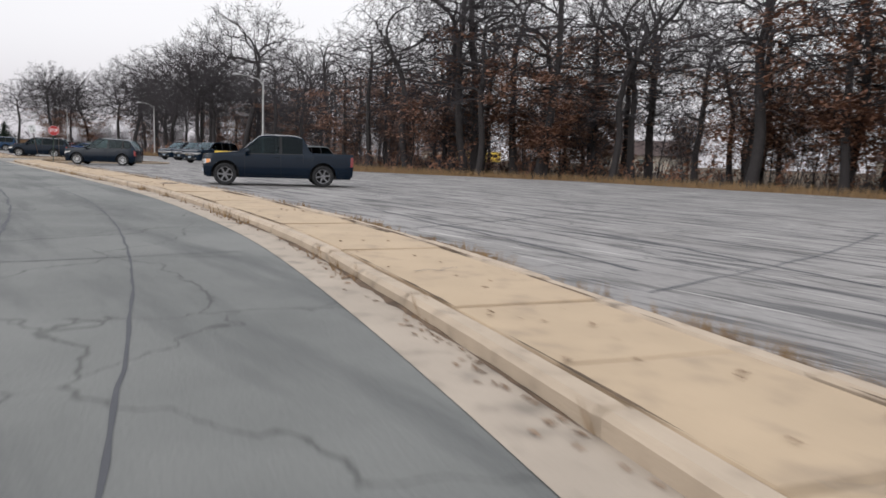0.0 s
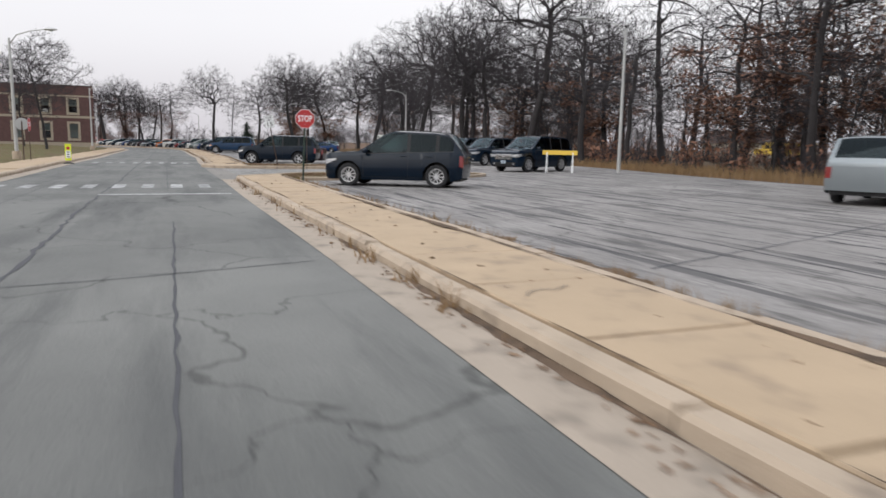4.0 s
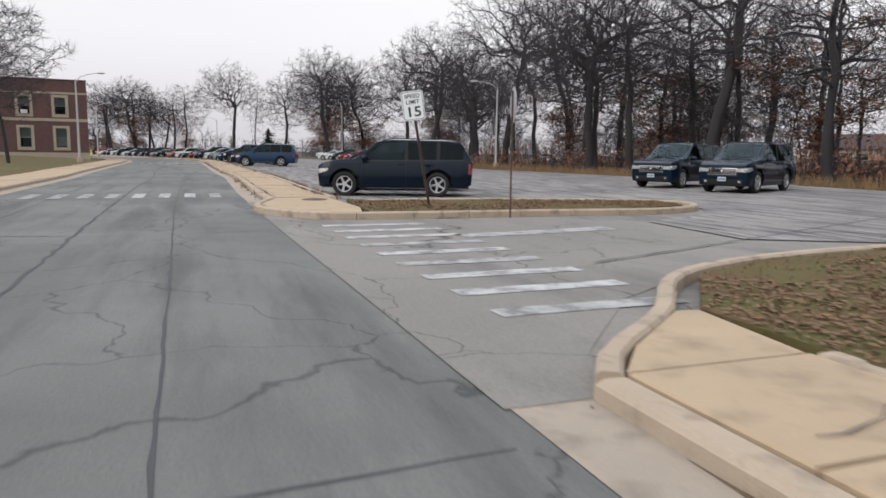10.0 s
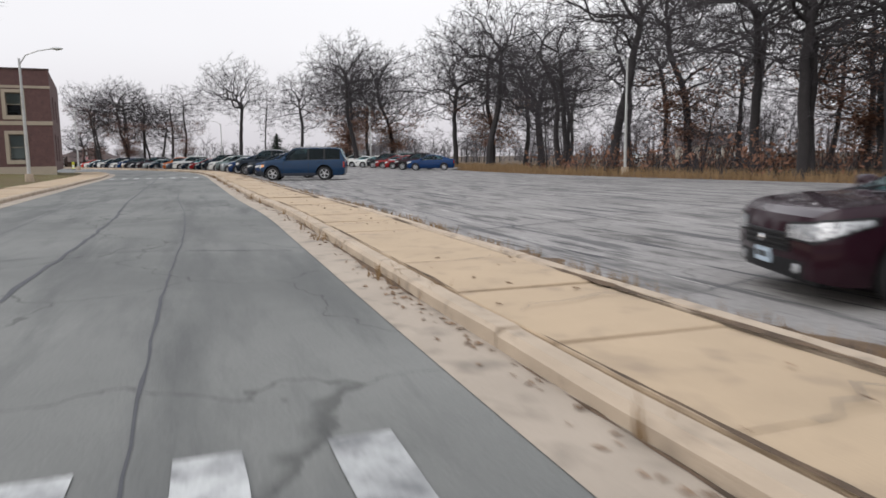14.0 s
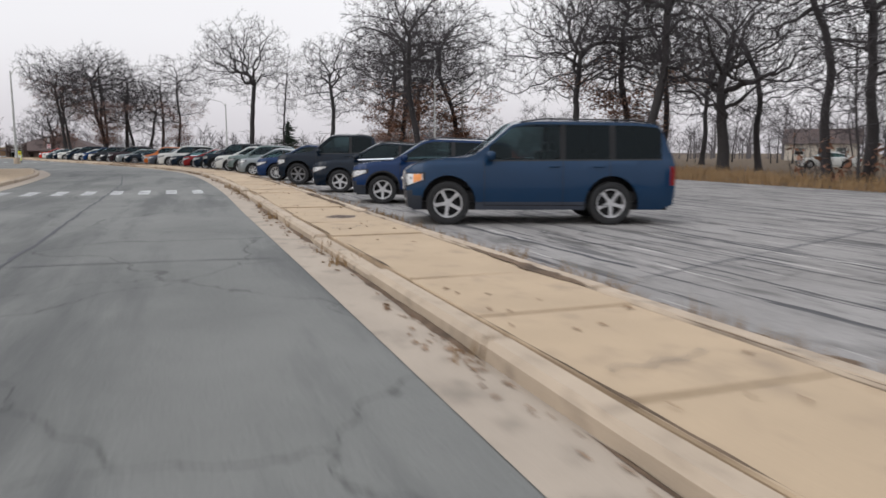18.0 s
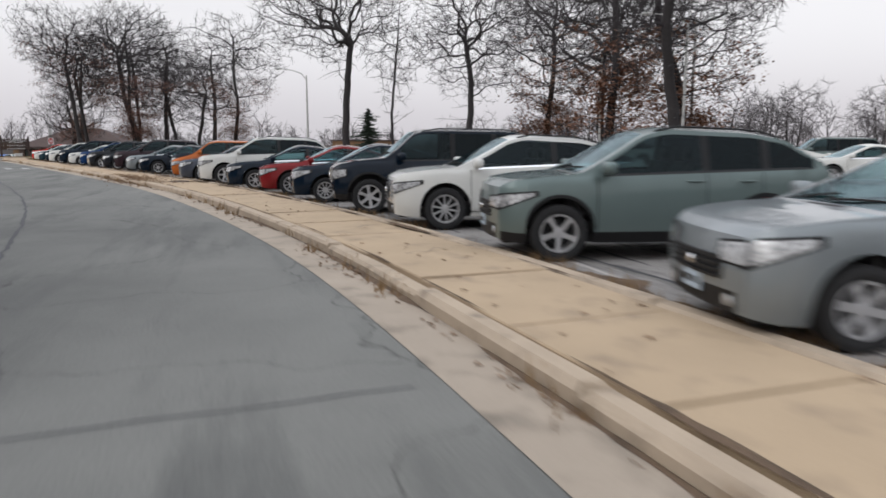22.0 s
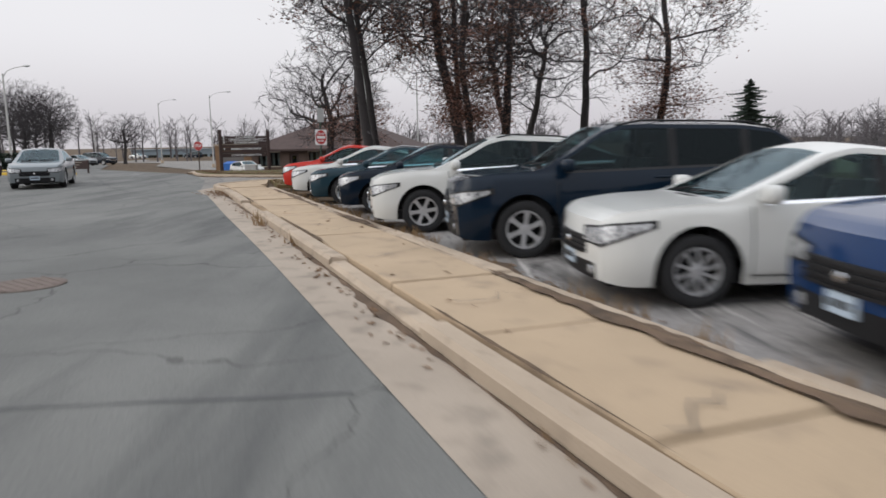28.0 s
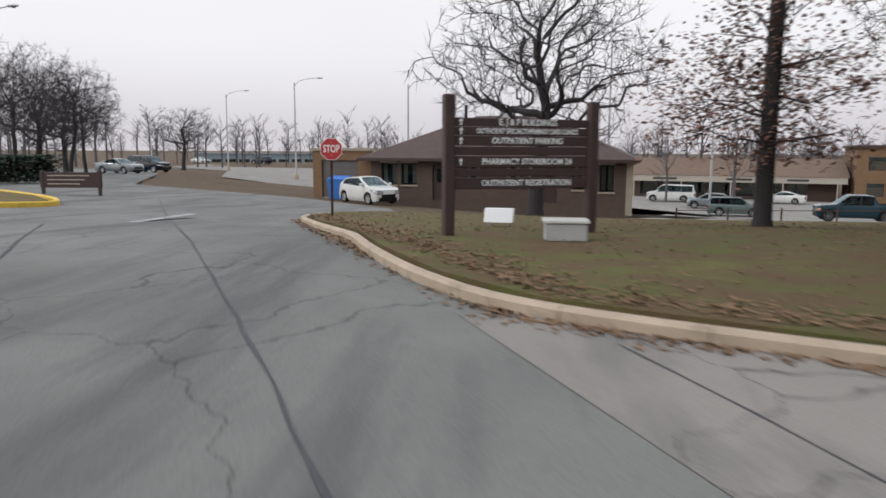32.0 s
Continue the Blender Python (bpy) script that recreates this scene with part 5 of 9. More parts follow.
    if p["rails"]:
        rl = []
        for sg in (1, -1):
            x0, x1 = a1 - 0.15, xR + p["rt"] + 0.05
            pts, yy = [], []
            for x in np.linspace(x0, x1, 7):
                y = half(x) * 0.935 - p["tum"] * (top(x) - shoulder(x)) - 0.045
                e = 0.0 if x in (x0, x1) else 0.03
                pts.append((x, sg * y, top(x) - 0.035 + e))
            rl.append(Build().tube(pts, [0.014] * 7, 6).mesh("roof_rail", [M_BLACK], 50))
        out[("roof_rail", 0)] = rl
    # grille bars, badge, plate
    zg0, zg1 = gc + p["grille_h"][0] * (p["hf"] - gc), gc + p["grille_h"][1] * (p["hf"] - gc)
    hw = half(xF) * (0.60 if p["wide"] > 1 else 0.74)

    def face_strip(y0, z0, y1, z1, w, d, n=8):
        """A moulded strip that lies on the nose from one point of its face to another."""
        v, f = [], []
        dy, dz = y1 - y0, z1 - z0
        ln = math.hypot(dy, dz)
        ny, nz = -dz / ln * w, dy / ln * w
        for i in range(n + 1):
            y, z = y0 + dy * i / n, z0 + dz * i / n
            for o, deep in ((-1, -0.012), (-0.8, d), (0.8, d), (1, -0.012)):
                q = warp(xF, y + ny * o, z + nz * o, half(xF))
                v.append((q[0] + deep, q[1], q[2]))
        for i in range(n):
            for j in range(4):
                f.append((i * 4 + j, i * 4 + (j + 1) % 4, i * 4 + 4 + (j + 1) % 4, i * 4 + 4 + j))
        return v, f + [(3, 2, 1, 0), (4 * n, 4 * n + 1, 4 * n + 2, 4 * n + 3)]

    gb = Build()
    if p["slots"]:
        for n in range(p["slots"]):
            y = hw * (2 * n / (p["slots"] - 1) - 1)
            gb.add(*face_strip(y, zg0, y, zg1, 0.030, 0.016, 4))
    else:
        for n in range(p["bars"]):
            z = zg0 + (zg1 - zg0) * (n + 0.5) / p["bars"]
            gb.add(*face_strip(-hw, z, hw, z, min(0.016, 0.28 * (zg1 - zg0) / p["bars"]), 0.02))
    if p["surround"]:
        rim_ = Build()
        for y0, z0, y1, z1 in ((-hw, zg0, hw, zg0), (-hw, zg1, hw, zg1), (-hw, zg0, -hw, zg1), (hw, zg0, hw, zg1)):
            rim_.add(*face_strip(y0, z0, y1, z1, 0.022, 0.026))
        out[("grille_surround", 0)] = rim_.mesh("grille_surround", [M_CHROME], 30)
    if p["moulding"]:
        for sg in (1, -1):
            v = []
            zm_ = gc + 0.50 * (shoulder(xb) - gc)
            for x in np.linspace(p["wb"] / 2 - Ra - 0.12, -p["wb"] / 2 + Ra + 0.06, 14):
                for z, o in ((zm_ - 0.032, -0.004), (zm_ - 0.022, 0.014), (zm_ + 0.022, 0.014), (zm_ + 0.032, -0.004)):
                    v.append((x, sg * (yside(x, z) + o), z))
            f = [(i * 4 + j, i * 4 + j + 1, i * 4 + 5 + j, i * 4 + 4 + j) for i in range(13) for j in range(3)]
            out[("door_moulding", sg)] = Build().add(v, f + [(0, 1, 2, 3), (52, 53, 54, 55)]).mesh("door_moulding", [M_CHROME], 30)
    out[("grille_bar", 0)] = gb.mesh("grille_bar", [M_BLACK], 30)
    xg = warp(xF, 0, (zg0 + zg1) / 2, half(xF))[0]
    out[("badge", 0)] = Build().lathe([(0.001, xg + 0.034), (0.034, xg + 0.030), (0.040, xg + 0.02), (0.040, xg - 0.01)], 16, "x", (0, 0, (zg0 + zg1) / 2)).mesh("badge", [M_CHROME], 40)
    zp = gc + 0.33 * (p["hf"] - gc)
    xp = warp(xF, 0, zp, half(xF))[0]
    out[("plate", 0)] = (Build().box(xp - 0.012, -0.155, zp - 0.075, xp + 0.014, 0.155, zp + 0.075, 0.006).mesh("number_plate", [M_PLATE], 30), xp + 0.016, zp)
    # headlamps: a lens in a dark bezel, wrapped round the corner of the nose and drawn out to a point
    zl0, zl1 = gc + p["lamp"][0] * (p["hf"] - gc), gc + p["lamp"][1] * (p["hf"] - gc)
    reach = 0.30 + 0.28 * (1 - p["boxy"])

    def lamp_patch(sg, grow_by, proud, s0, s1):
        v, f = [], []
        w0 = half(xF)
        for i in range(13):
            s = s0 + (s1 - s0) * i / 12
            mid = (zl0 + zl1) / 2 + 0.02 * s
            tall = (zl1 - zl0) / 2 * ((0.72 + 0.5 * s) if s < 0.5 else (1.1 - (s - 0.5) * 2 * (0.85 - 0.5 * p["boxy"]))) + grow_by
            lift = (0.0 if s < 0.5 else (s - 0.5) * 2 * (0.10 - 0.07 * p["boxy"]))
            for j in range(5):
                z = mid + lift + tall * (j / 2 - 1)
                if s < 0.5:
                    y = w0 * (0.52 + 0.46 * s * 2)
                    q = warp(xF, y, z, w0)
                    q = (q[0] + proud, q[1] + proud * 0.3, q[2])
                else:
                    x = xF - (s - 0.5) * 2 * reach
                    z = min(z, shoulder(x) - 0.012)
                    q = warp(x, yside(x, z), z, half(x))
                    k = max(0.0, 1 - (s - 0.5) * 6)
                    q = (q[0] + proud * k, q[1] + proud, q[2])
                v.append((q[0], sg * q[1], q[2]))
        for i in range(12):
            for j in range(4):
                q = (i * 5 + j, i * 5 + 5 + j, i * 5 + 6 + j, i * 5 + 1 + j)
                f.append(q if sg > 0 else q[::-1])
        return Build().add(v, f)

    out[("lamp_bezel", 0)] = [lamp_patch(sg, 0.014, 0.006, 0.0, 1.0).mesh("lamp_bezel", [M_BLACK], 60) for sg in (1, -1)]
    out[("headlight", 0)] = [lamp_patch(sg, -0.006, 0.012, 0.05, 0.95).mesh("headlight", [M_HEAD], 60) for sg in (1, -1)]
    out[("turn_signal", 0)] = [lamp_patch(sg, -0.012, 0.016, 0.70, 0.92).mesh("turn_signal", [M_AMBER], 60) for sg in (1, -1)] if p["amber"] else []
    zl0, zl1 = gc + p["lamp"][0] * (p["hf"] - gc), gc + p["lamp"][1] * (p["hf"] - gc)
    inner = []
    for sg in (1, -1):
        b = Build()
        for yy, xx, rr in ((0.80, 0.16, 0.055), (0.62, 0.09, 0.045)):
            px = warp(xF, half(xF) * yy, (zl0 + zl1) / 2, half(xF))[0]
            b.lathe([(0.005, px - xx * 0.5), (rr * 0.7, px - 0.045), (rr, px - 0.015)], 12, "x", (0, sg * half(xF) * yy, (zl0 + zl1) / 2))
        inner.append(b.mesh("lamp_bowl", [M_LAMPIN], 40))
    out[("lamp_bowl", 0)] = inner
    # fog lamps, wipers, the gap behind the bonnet
    zf_ = gc + 0.22 * (p["hf"] - gc)
    fx = warp(xF, half(xF) * 0.70, zf_, half(xF))[0]
    out[("fog_lamp", 0)] = [Build().lathe([(0.001, fx + 0.012), (0.045, fx + 0.010), (0.055, fx - 0.02)], 12, "x", (0, sg * half(xF) * 0.70, zf_)).mesh("fog_lamp", [M_HEAD], 40) for sg in (1, -1)]
    roofline = lambda x, y: top(x) - 0.05 * min(1.0, abs(y) / (half(x) * 0.8)) ** 2.4
    wip = []
    for y0, y1 in ((-0.05, 0.55), (-0.62, -0.08)):
        pts = []
        for t in (0.0, 0.5, 1.0):
            x, y = a0 - 0.03 - 0.10 * t, y0 + (y1 - y0) * t
            pts.append((x, y, roofline(x, y) + 0.018))
        wip.append(Build().tube(pts, [0.011, 0.011, 0.008], 5).mesh("wiper", [M_BLACK], 50))
    out[("wiper", 0)] = wip
    v = []
    for i in range(11):
        y = half(a0) * 0.80 * (i / 5 - 1)
        x = a0 + 0.05 - 0.10 * (abs(y) / half(a0)) ** 2
        v += [(x - 0.02, y, roofline(x - 0.02, y) + 0.004), (x + 0.02, y, roofline(x + 0.02, y) + 0.004)]
    out[("bonnet_gap", 0)] = Build().add(v, [(2 * i, 2 * i + 1, 2 * i + 3, 2 * i + 2) for i in range(10)]).mesh("bonnet_gap", [M_BLACK])
    CAR_CACHE[kind] = out
    return out


def wheel_meshes(r, spokes, dark):
    key = (round(r, 3), spokes, dark)
    if key in WHEEL_CACHE:
        return WHEEL_CACHE[key]
    rr = r * 0.675
    tyre = Build().lathe([(rr - 0.005, -0.09), (rr + 0.02, -0.105), (r - 0.045, -0.112), (r - 0.012, -0.098), (r, -0.065), (r, 0.065), (r - 0.012, 0.098), (r - 0.045, 0.112), (rr + 0.02, 0.105), (rr - 0.005, 0.09), (rr - 0.005, -0.09)], 32, "y")
    rim = Build().lathe([(rr, 0.088), (rr - 0.004, 0.098), (rr - 0.022, 0.096), (rr - 0.03, 0.07), (rr - 0.032, -0.08)], 32, "y")
    rim.lathe([(0.001, 0.085), (0.05, 0.083), (0.066, 0.07), (0.07, 0.03)], 16, "y")
    wide = 0.055 if spokes <= 6 else 0.026
    for k in range(spokes):
        a = 2 * math.pi * k / spokes
        c, s = math.cos(a), math.sin(a)
        v = []
        for rad, hw, y in ((0.04, wide * 0.62, 0.078), (rr * 0.55, wide * 0.5, 0.086), (rr - 0.012, wide * 0.72, 0.090)):
            for e, dy in ((-1, 0), (1, 0), (1, -0.03), (-1, -0.03)):
                v.append((c * rad - s * hw * e, y + dy, s * rad + c * hw * e))
        f = [(i * 4 + j, i * 4 + (j + 1) % 4, (i + 1) * 4 + (j + 1) % 4, (i + 1) * 4 + j) for i in range(2) for j in range(4)]
        rim.add(v, f)
    hub = Build().lathe([(0.001, 0.0), (rr * 0.62, 0.0), (rr * 0.62, -0.03), (rr - 0.03, -0.06), (rr - 0.03, -0.085)], 20, "y")
    WHEEL_CACHE[key] = (hub.mesh("wheel", [M_BLACK], 40), tyre.mesh("tyre", [M_RUBBER], 40), rim.mesh("rim", [M_DARKALLOY if dark else M_ALLOY], 35))
    return WHEEL_CACHE[key]


KEEP = {}


def painted(ob, mat):
    """Gives a shared mesh its own paint on this object."""
    ob.material_slots[0].link = "OBJECT"
    ob.material_slots[0].material = mat
    return ob


def car(kind, paint, hx, hy, facing, label, category="car", group="", z=0.03, plate=True, hub=True, rims=None, trim=None, fine=True):
    """A vehicle. hx, hy: where its left front wheel's hub stands (or, with hub off, its middle); facing: degrees of its nose."""
    p, M = MODELS[kind], car_meshes(kind)
    a, k = radians(facing), 1.0
    if hub:
        k = float(np.interp(hx, [-128, -106, -98, -84, -75], [0.91, 0.935, 0.95, 0.97, 1.0]))
        lx, ly = k * p["wb"] / 2, k * p["W"] * 0.43
        hx, hy = hx - (math.cos(a) * lx - math.sin(a) * ly), hy - (math.sin(a) * lx + math.cos(a) * ly)
    name = {"pickup": "pickup_truck", "plain_pickup": "pickup_truck", "van": "passenger_van"}.get(kind, "parked_car")
    root = thing(name, pose(hx, hy, z, 0, 0, facing) @ Matrix.Diagonal((k, k, k, 1)), label, category, group)
    mat = PAINTS[paint]
    glassy = {"windscreen": M_WIND, "front_side_window": M_TINT if p["privacy"] else M_SIDE, "rear_side_window": M_PRIV if p["privacy"] else M_SIDE, "quarter_window": M_PRIV if p["privacy"] else M_SIDE, "rear_window": M_PRIV if p["privacy"] else M_SIDE}
    dark = {"grille": M_BLACK, "air_intake": M_BLACK, "sill_trim": M_BLACK if p["clad"] else (trim or mat), "pillar_trim": M_BLACK, "rear_pillar_trim": M_BLACK, "belt_trim": M_CHROME if p["chrome_belt"] else M_BLACK, "bed_liner": M_BLACK, "tail_light": M_TAIL, "high_tail_light": M_TAILHI, "bumper_skirt": M_SKIRT, "door_seam": M_BLACK, "bonnet_gap": M_BLACK, "underbody": M_BLACK, "cabin_lining": M_SEAT}
    for (n, sg), me in M.items():
        if n == "door_handle":
            for s_, m_ in me if fine else ():
                painted(part("door_handle", m_, None, root), M_CHROME if p["chrome_belt"] else mat)
        elif n == "door_mirror":
            for s_, m_ in me:
                painted(part("door_mirror", m_, None, root), mat)
        elif n in ("seat", "roof_rail"):
            for m_ in me if fine or n == "roof_rail" else ():
                part(n, m_, None, root)
        elif n in ("wiper", "fog_lamp"):
            for m_ in me if fine else ():
                part(n, m_, None, root)
        elif n == "lamp_bowl":
            for m_ in me if fine else ():
                part("lamp_projector", m_, None, root)
        elif n == "plate":
            if plate:
                pl = part("number_plate", me[0], None, root)
                if fine:
                    bars = KEEP.setdefault("bars", {})
                    for i in range(6):
                        if (kind, i) not in bars:
                            bars[kind, i] = Build().box(me[1] - 0.003, -0.125 + i * 0.043, me[2] - 0.03, me[1] + 0.001, -0.095 + i * 0.043, me[2] + 0.025).mesh("plate_bar", [M_SIGNK])
                        part("plate_bar", bars[kind, i], None, pl)
        elif n == "grille_surround":
            part(n, me, None, root)
        elif n == "door_moulding":
            painted(part(n, me, None, root), M_CHROME if p["moulding"] == "chrome" else M_SKIRT)
        elif n == "grille_bar":
            painted(part(n, me, None, root), M_CHROME if p["chrome_grille"] else M_BLACK)
        elif n == "badge":
            if fine:
                part("badge", me, None, root)
        elif n in ("headlight", "lamp_bezel", "turn_signal"):
            for m_ in me:
                part(n, m_, None, root)
        elif n in glassy:
            ob = painted(part(n, me, None, root), glassy[n])
            ob.visible_shadow = False
        else:
            painted(part(n, me, None, root), dark.get(n, mat))
    hubm, tyre, rim = wheel_meshes(p["r"], rims or p["spokes"], p["dark_rim"])
    for sx in (1, -1):
        for sy in (1, -1):
            w = part("wheel", hubm, None, root, at=pose(sx * p["wb"] / 2, sy * p["W"] * 0.43, p["r"], 0, random.uniform(0, 70), 0 if sy > 0 else 180))
            part("tyre", tyre, None, w)
            part("rim", rim, None, w)
    return root


ROW = "cars parked along the drive"


# ---- trees ----
class Twigs:
    """Gathers tapered branches of one tree."""

    def __init__(self):
        self.v, self.f = [], []

    def branch(self, P, R, n):
        o = len(self.v)
        m = len(P)
        P = np.asarray(P)
        D = np.gradient(P, axis=0)
        D /= np.linalg.norm(D, axis=1)[:, None] + 1e-9
        ref = np.where(np.abs(D[:, 2:3]) > 0.9, [[1.0, 0, 0]], [[0, 0, 1.0]])
        A = np.cross(D, ref)
        A /= np.linalg.norm(A, axis=1)[:, None] + 1e-9
        B = np.cross(D, A)
        an = 2 * np.pi * np.arange(n) / n
        ring = P[:, None] + (A[:, None] * np.cos(an)[None, :, None] + B[:, None] * np.sin(an)[None, :, None]) * np.asarray(R)[:, None, None]
        self.v.extend(ring.reshape(-1, 3).tolist())
        for i in range(m - 1):
            for k in range(n):
                k2 = (k + 1) % n
                self.f.append((o + i * n + k, o + i * n + k2, o + (i + 1) * n + k2, o + (i + 1) * n + k))


def grow(rng, H, fork, spread, lean, step=0.55, pulls=900, leader=0.62, crook=0.42, trunk_r=None, twigs=3, low_limb=0.8, sprout=0.4, bend=0.10, shoots=0, shoot_top=1.1):
    """Wood of an oak in winter: a crooked trunk, limbs that fork and reach out to fill a domed, uneven crown, fine twigs, and the twig tips."""
    wood, fine = Twigs(), Twigs()
    lean = np.array([lean[0], lean[1], 0.0])
    z0, z1 = fork * low_limb, H
    R, mid, hh = 0.40 * H * spread, (z0 + z1) / 2, (z1 - z0) / 2
    # points that draw the twigs: a dome with bulges and gaps
    lobes = [(np.array([0, 0, mid]), np.array([R * 0.80, R * 0.80, hh * 0.86]))]
    for k in range(7):
        a, e = 2.4 * k + rng.uniform(-0.5, 0.5), rng.uniform(-0.55, 0.95)
        d = np.array([math.cos(a) * math.cos(e), math.sin(a) * math.cos(e), math.sin(e)])
        lobes.append((np.array([0, 0, mid]) + d * (R * 0.62, R * 0.62, hh * 0.60), np.array([R, R, hh]) * rng.uniform(0.32, 0.46)))
    pts = []
    share = [0.42] + [0.58 / 7] * 7
    for (c, ax), f in zip(lobes, share):
        n = int(pulls * f)
        d = rng.normal(0, 1, (n, 3))
        d /= np.linalg.norm(d, axis=1)[:, None]
        pts.append(c + d * ax * (rng.uniform(0, 1, (n, 1)) ** 0.36))
    A = np.concatenate(pts)
    for k in range(9):
        g = A[int(rng.integers(0, len(A)))]
        A = A[np.linalg.norm(A - g, axis=1) > R * rng.uniform(0.16, 0.27)]
    A = A[A[:, 2] > z0 * 0.85]
    A = A + lean * A[:, 2:3]
    # trunk
    P, par, D = [np.array([0, 0, -0.15])], [-1], [np.array([0, 0, 1.0])]
    d = np.array([lean[0], lean[1], 1.0])
    d /= np.linalg.norm(d)
    wander = np.zeros(3)
    while P[-1][2] < H * leader:
        wander = 0.8 * wander + rng.normal(0, bend, 3) * (1, 1, 0)
        e = d + wander * min(1.6, 0.5 + P[-1][2] / H)
        e /= np.linalg.norm(e)
        P.append(P[-1] + e * step * 1.15)
        par.append(len(P) - 2)
        D.append(e)
    stem = len(P)
    may = [p[2] > fork * 0.62 and (rng.uniform() < sprout or i >= len(P) - 2) for i, p in enumerate(P)]
    P, D, par, may = list(P), list(D), list(par), list(may)
    best, who = np.full(len(A), 1e9), np.zeros(len(A), int)
    kids = [0] * len(P)
    sway = [np.zeros(3) for _ in P]
    for i in range(len(P)):
        if i:
            kids[par[i]] += 1
        if may[i]:
            q = np.linalg.norm(A - P[i], axis=1)
            s = q < best
            best[s], who[s] = q[s], i
    live = np.ones(len(A), bool)
    kill, reach = step * 1.25, max(7.0, R * 1.3)
    for it in range(70):
        act = live & (best < reach)
        if not act.any():
            break
        made = []
        for i in np.unique(who[act]):
            if kids[i] > 2:
                live[act & (who == i)] = False
                continue
            m = act & (who == i)
            u = A[m] - P[i]
            u /= np.linalg.norm(u, axis=1)[:, None] + 1e-9
            e = u.mean(axis=0)
            turn = 0.55 * sway[i] + rng.normal(0, 1, 3) * crook
            e = e / (np.linalg.norm(e) + 1e-9) + 0.5 * D[i] + turn + (0, 0, 0.08)
            e /= np.linalg.norm(e)
            P.append(P[i] + e * step)
            D.append(e)
            par.append(int(i))
            kids.append(0)
            sway.append(turn)
            kids[i] += 1
            made.append(len(P) - 1)
        for j in made:
            q = np.linalg.norm(A - P[j], axis=1)
            s = q < best
            best[s], who[s] = q[s], j
        live &= best > kill
    n = len(P)
    P, par = np.array(P), np.array(par)
    E = 3.6
    w = np.zeros(n)
    child = [[] for _ in range(n)]
    for i in range(n - 1, 0, -1):
        if w[i] == 0:
            w[i] = 0.015 ** E
        w[par[i]] += w[i] + 0.0035 ** E
        child[par[i]].append(i)
    r = w ** (1 / E)
    trunk_r = trunk_r or H * 0.0185
    r[:] = r * np.where(np.arange(n) < stem, 1.12 - 0.24 * np.minimum(1.0, P[:, 2] / fork), 1.0)
    r = np.where(r > 0.021, 0.021 + (r - 0.021) * max(0.2, (trunk_r - 0.021) / max(0.02, r[0] - 0.021)), r)
    # chains of segments, each mesh branch running on along its stoutest child
    todo = [(0, [])]
    while todo:
        i, head = todo.pop()
        run, rad = list(head), [r[i]] * len(head)
        while True:
            run.append(P[i])
            rad.append(r[i])
            c = sorted(child[i], key=lambda j: -r[j])
            for j in c[1:]:
                todo.append((j, [P[i]]))
            if not c:
                break
            i = c[0]
        if head:
            rad[0] = rad[1]
        big = max(rad)
        if big < 0.045 and len(run) > 3:
            keep = sorted(set(range(0, len(run), 2)) | {len(run) - 1})
            run, rad = [run[q] for q in keep], [rad[q] for q in keep]
        if len(run) > 1:
            (wood if big > 0.07 or not head else fine).branch(run, rad, 8 if big > 0.12 or not head else 5 if big > 0.06 else 3)
    tips = [P[i] for i in range(n) if not child[i]]
    if twigs:
        for i in range(n):
            if r[i] > 0.036:
                continue
            end = not child[i]
            for _ in range(twigs + 1 if end else twigs - 1 + int(rng.uniform() < 0.5)):
                e = (P[i] - P[par[i]]) / step * (1.0 if end else 0.4) + rng.normal(0, 0.55, 3) + (0, 0, 0.15)
                e /= np.linalg.norm(e)
                q = P[i] + e * rng.uniform(0.45, 1.0)
                a = np.cross(e, (0.3, 0.5, 0.8))
                a *= 0.015 / (np.linalg.norm(a) + 1e-9)
                b = np.cross(e, a)
                o = len(fine.v)
                fine.v += [tuple(P[i] + a), tuple(P[i] - a * 0.5 + b * 0.87), tuple(P[i] - a * 0.5 - b * 0.87), tuple(q)]
                fine.f += [(o, o + 1, o + 3), (o + 1, o + 2, o + 3), (o + 2, o, o + 3)]
    # short shoots on the bole, some of which keep their leaves
    for i in range(2, stem):
        if P[i][2] < (1.6 if shoots else 2.0) or P[i][2] > fork * shoot_top or not shoots and rng.uniform() < 0.45:
            continue
        for _ in range(max(1, shoots)):
            a = rng.uniform(0, 6.28)
            e = np.array([math.cos(a), math.sin(a), rng.uniform(-0.15, 0.5)]) * rng.uniform(0.7, 2.3) * (H / 16)
            m = P[i] + e * 0.5 + rng.normal(0, 0.16, 3)
            q = P[i] + e + rng.normal(0, 0.2, 3)
            fine.branch([P[i], m, q], [0.035, 0.022, 0.008], 3)
            for _ in range(5):
                t = rng.uniform(0.35, 1.0)
                c = P[i] + (q - P[i]) * t
                g = c + e * 0.25 + rng.normal(0, 0.32, 3)
                fine.branch([c, g], [0.014, 0.006], 3)
                if shoots:
                    tips.append(g)
    for i in range(8):
        x, y, z = wood.v[i]
        wood.v[i] = [x * 1.4, y * 1.4, z]
    return wood, fine, tips


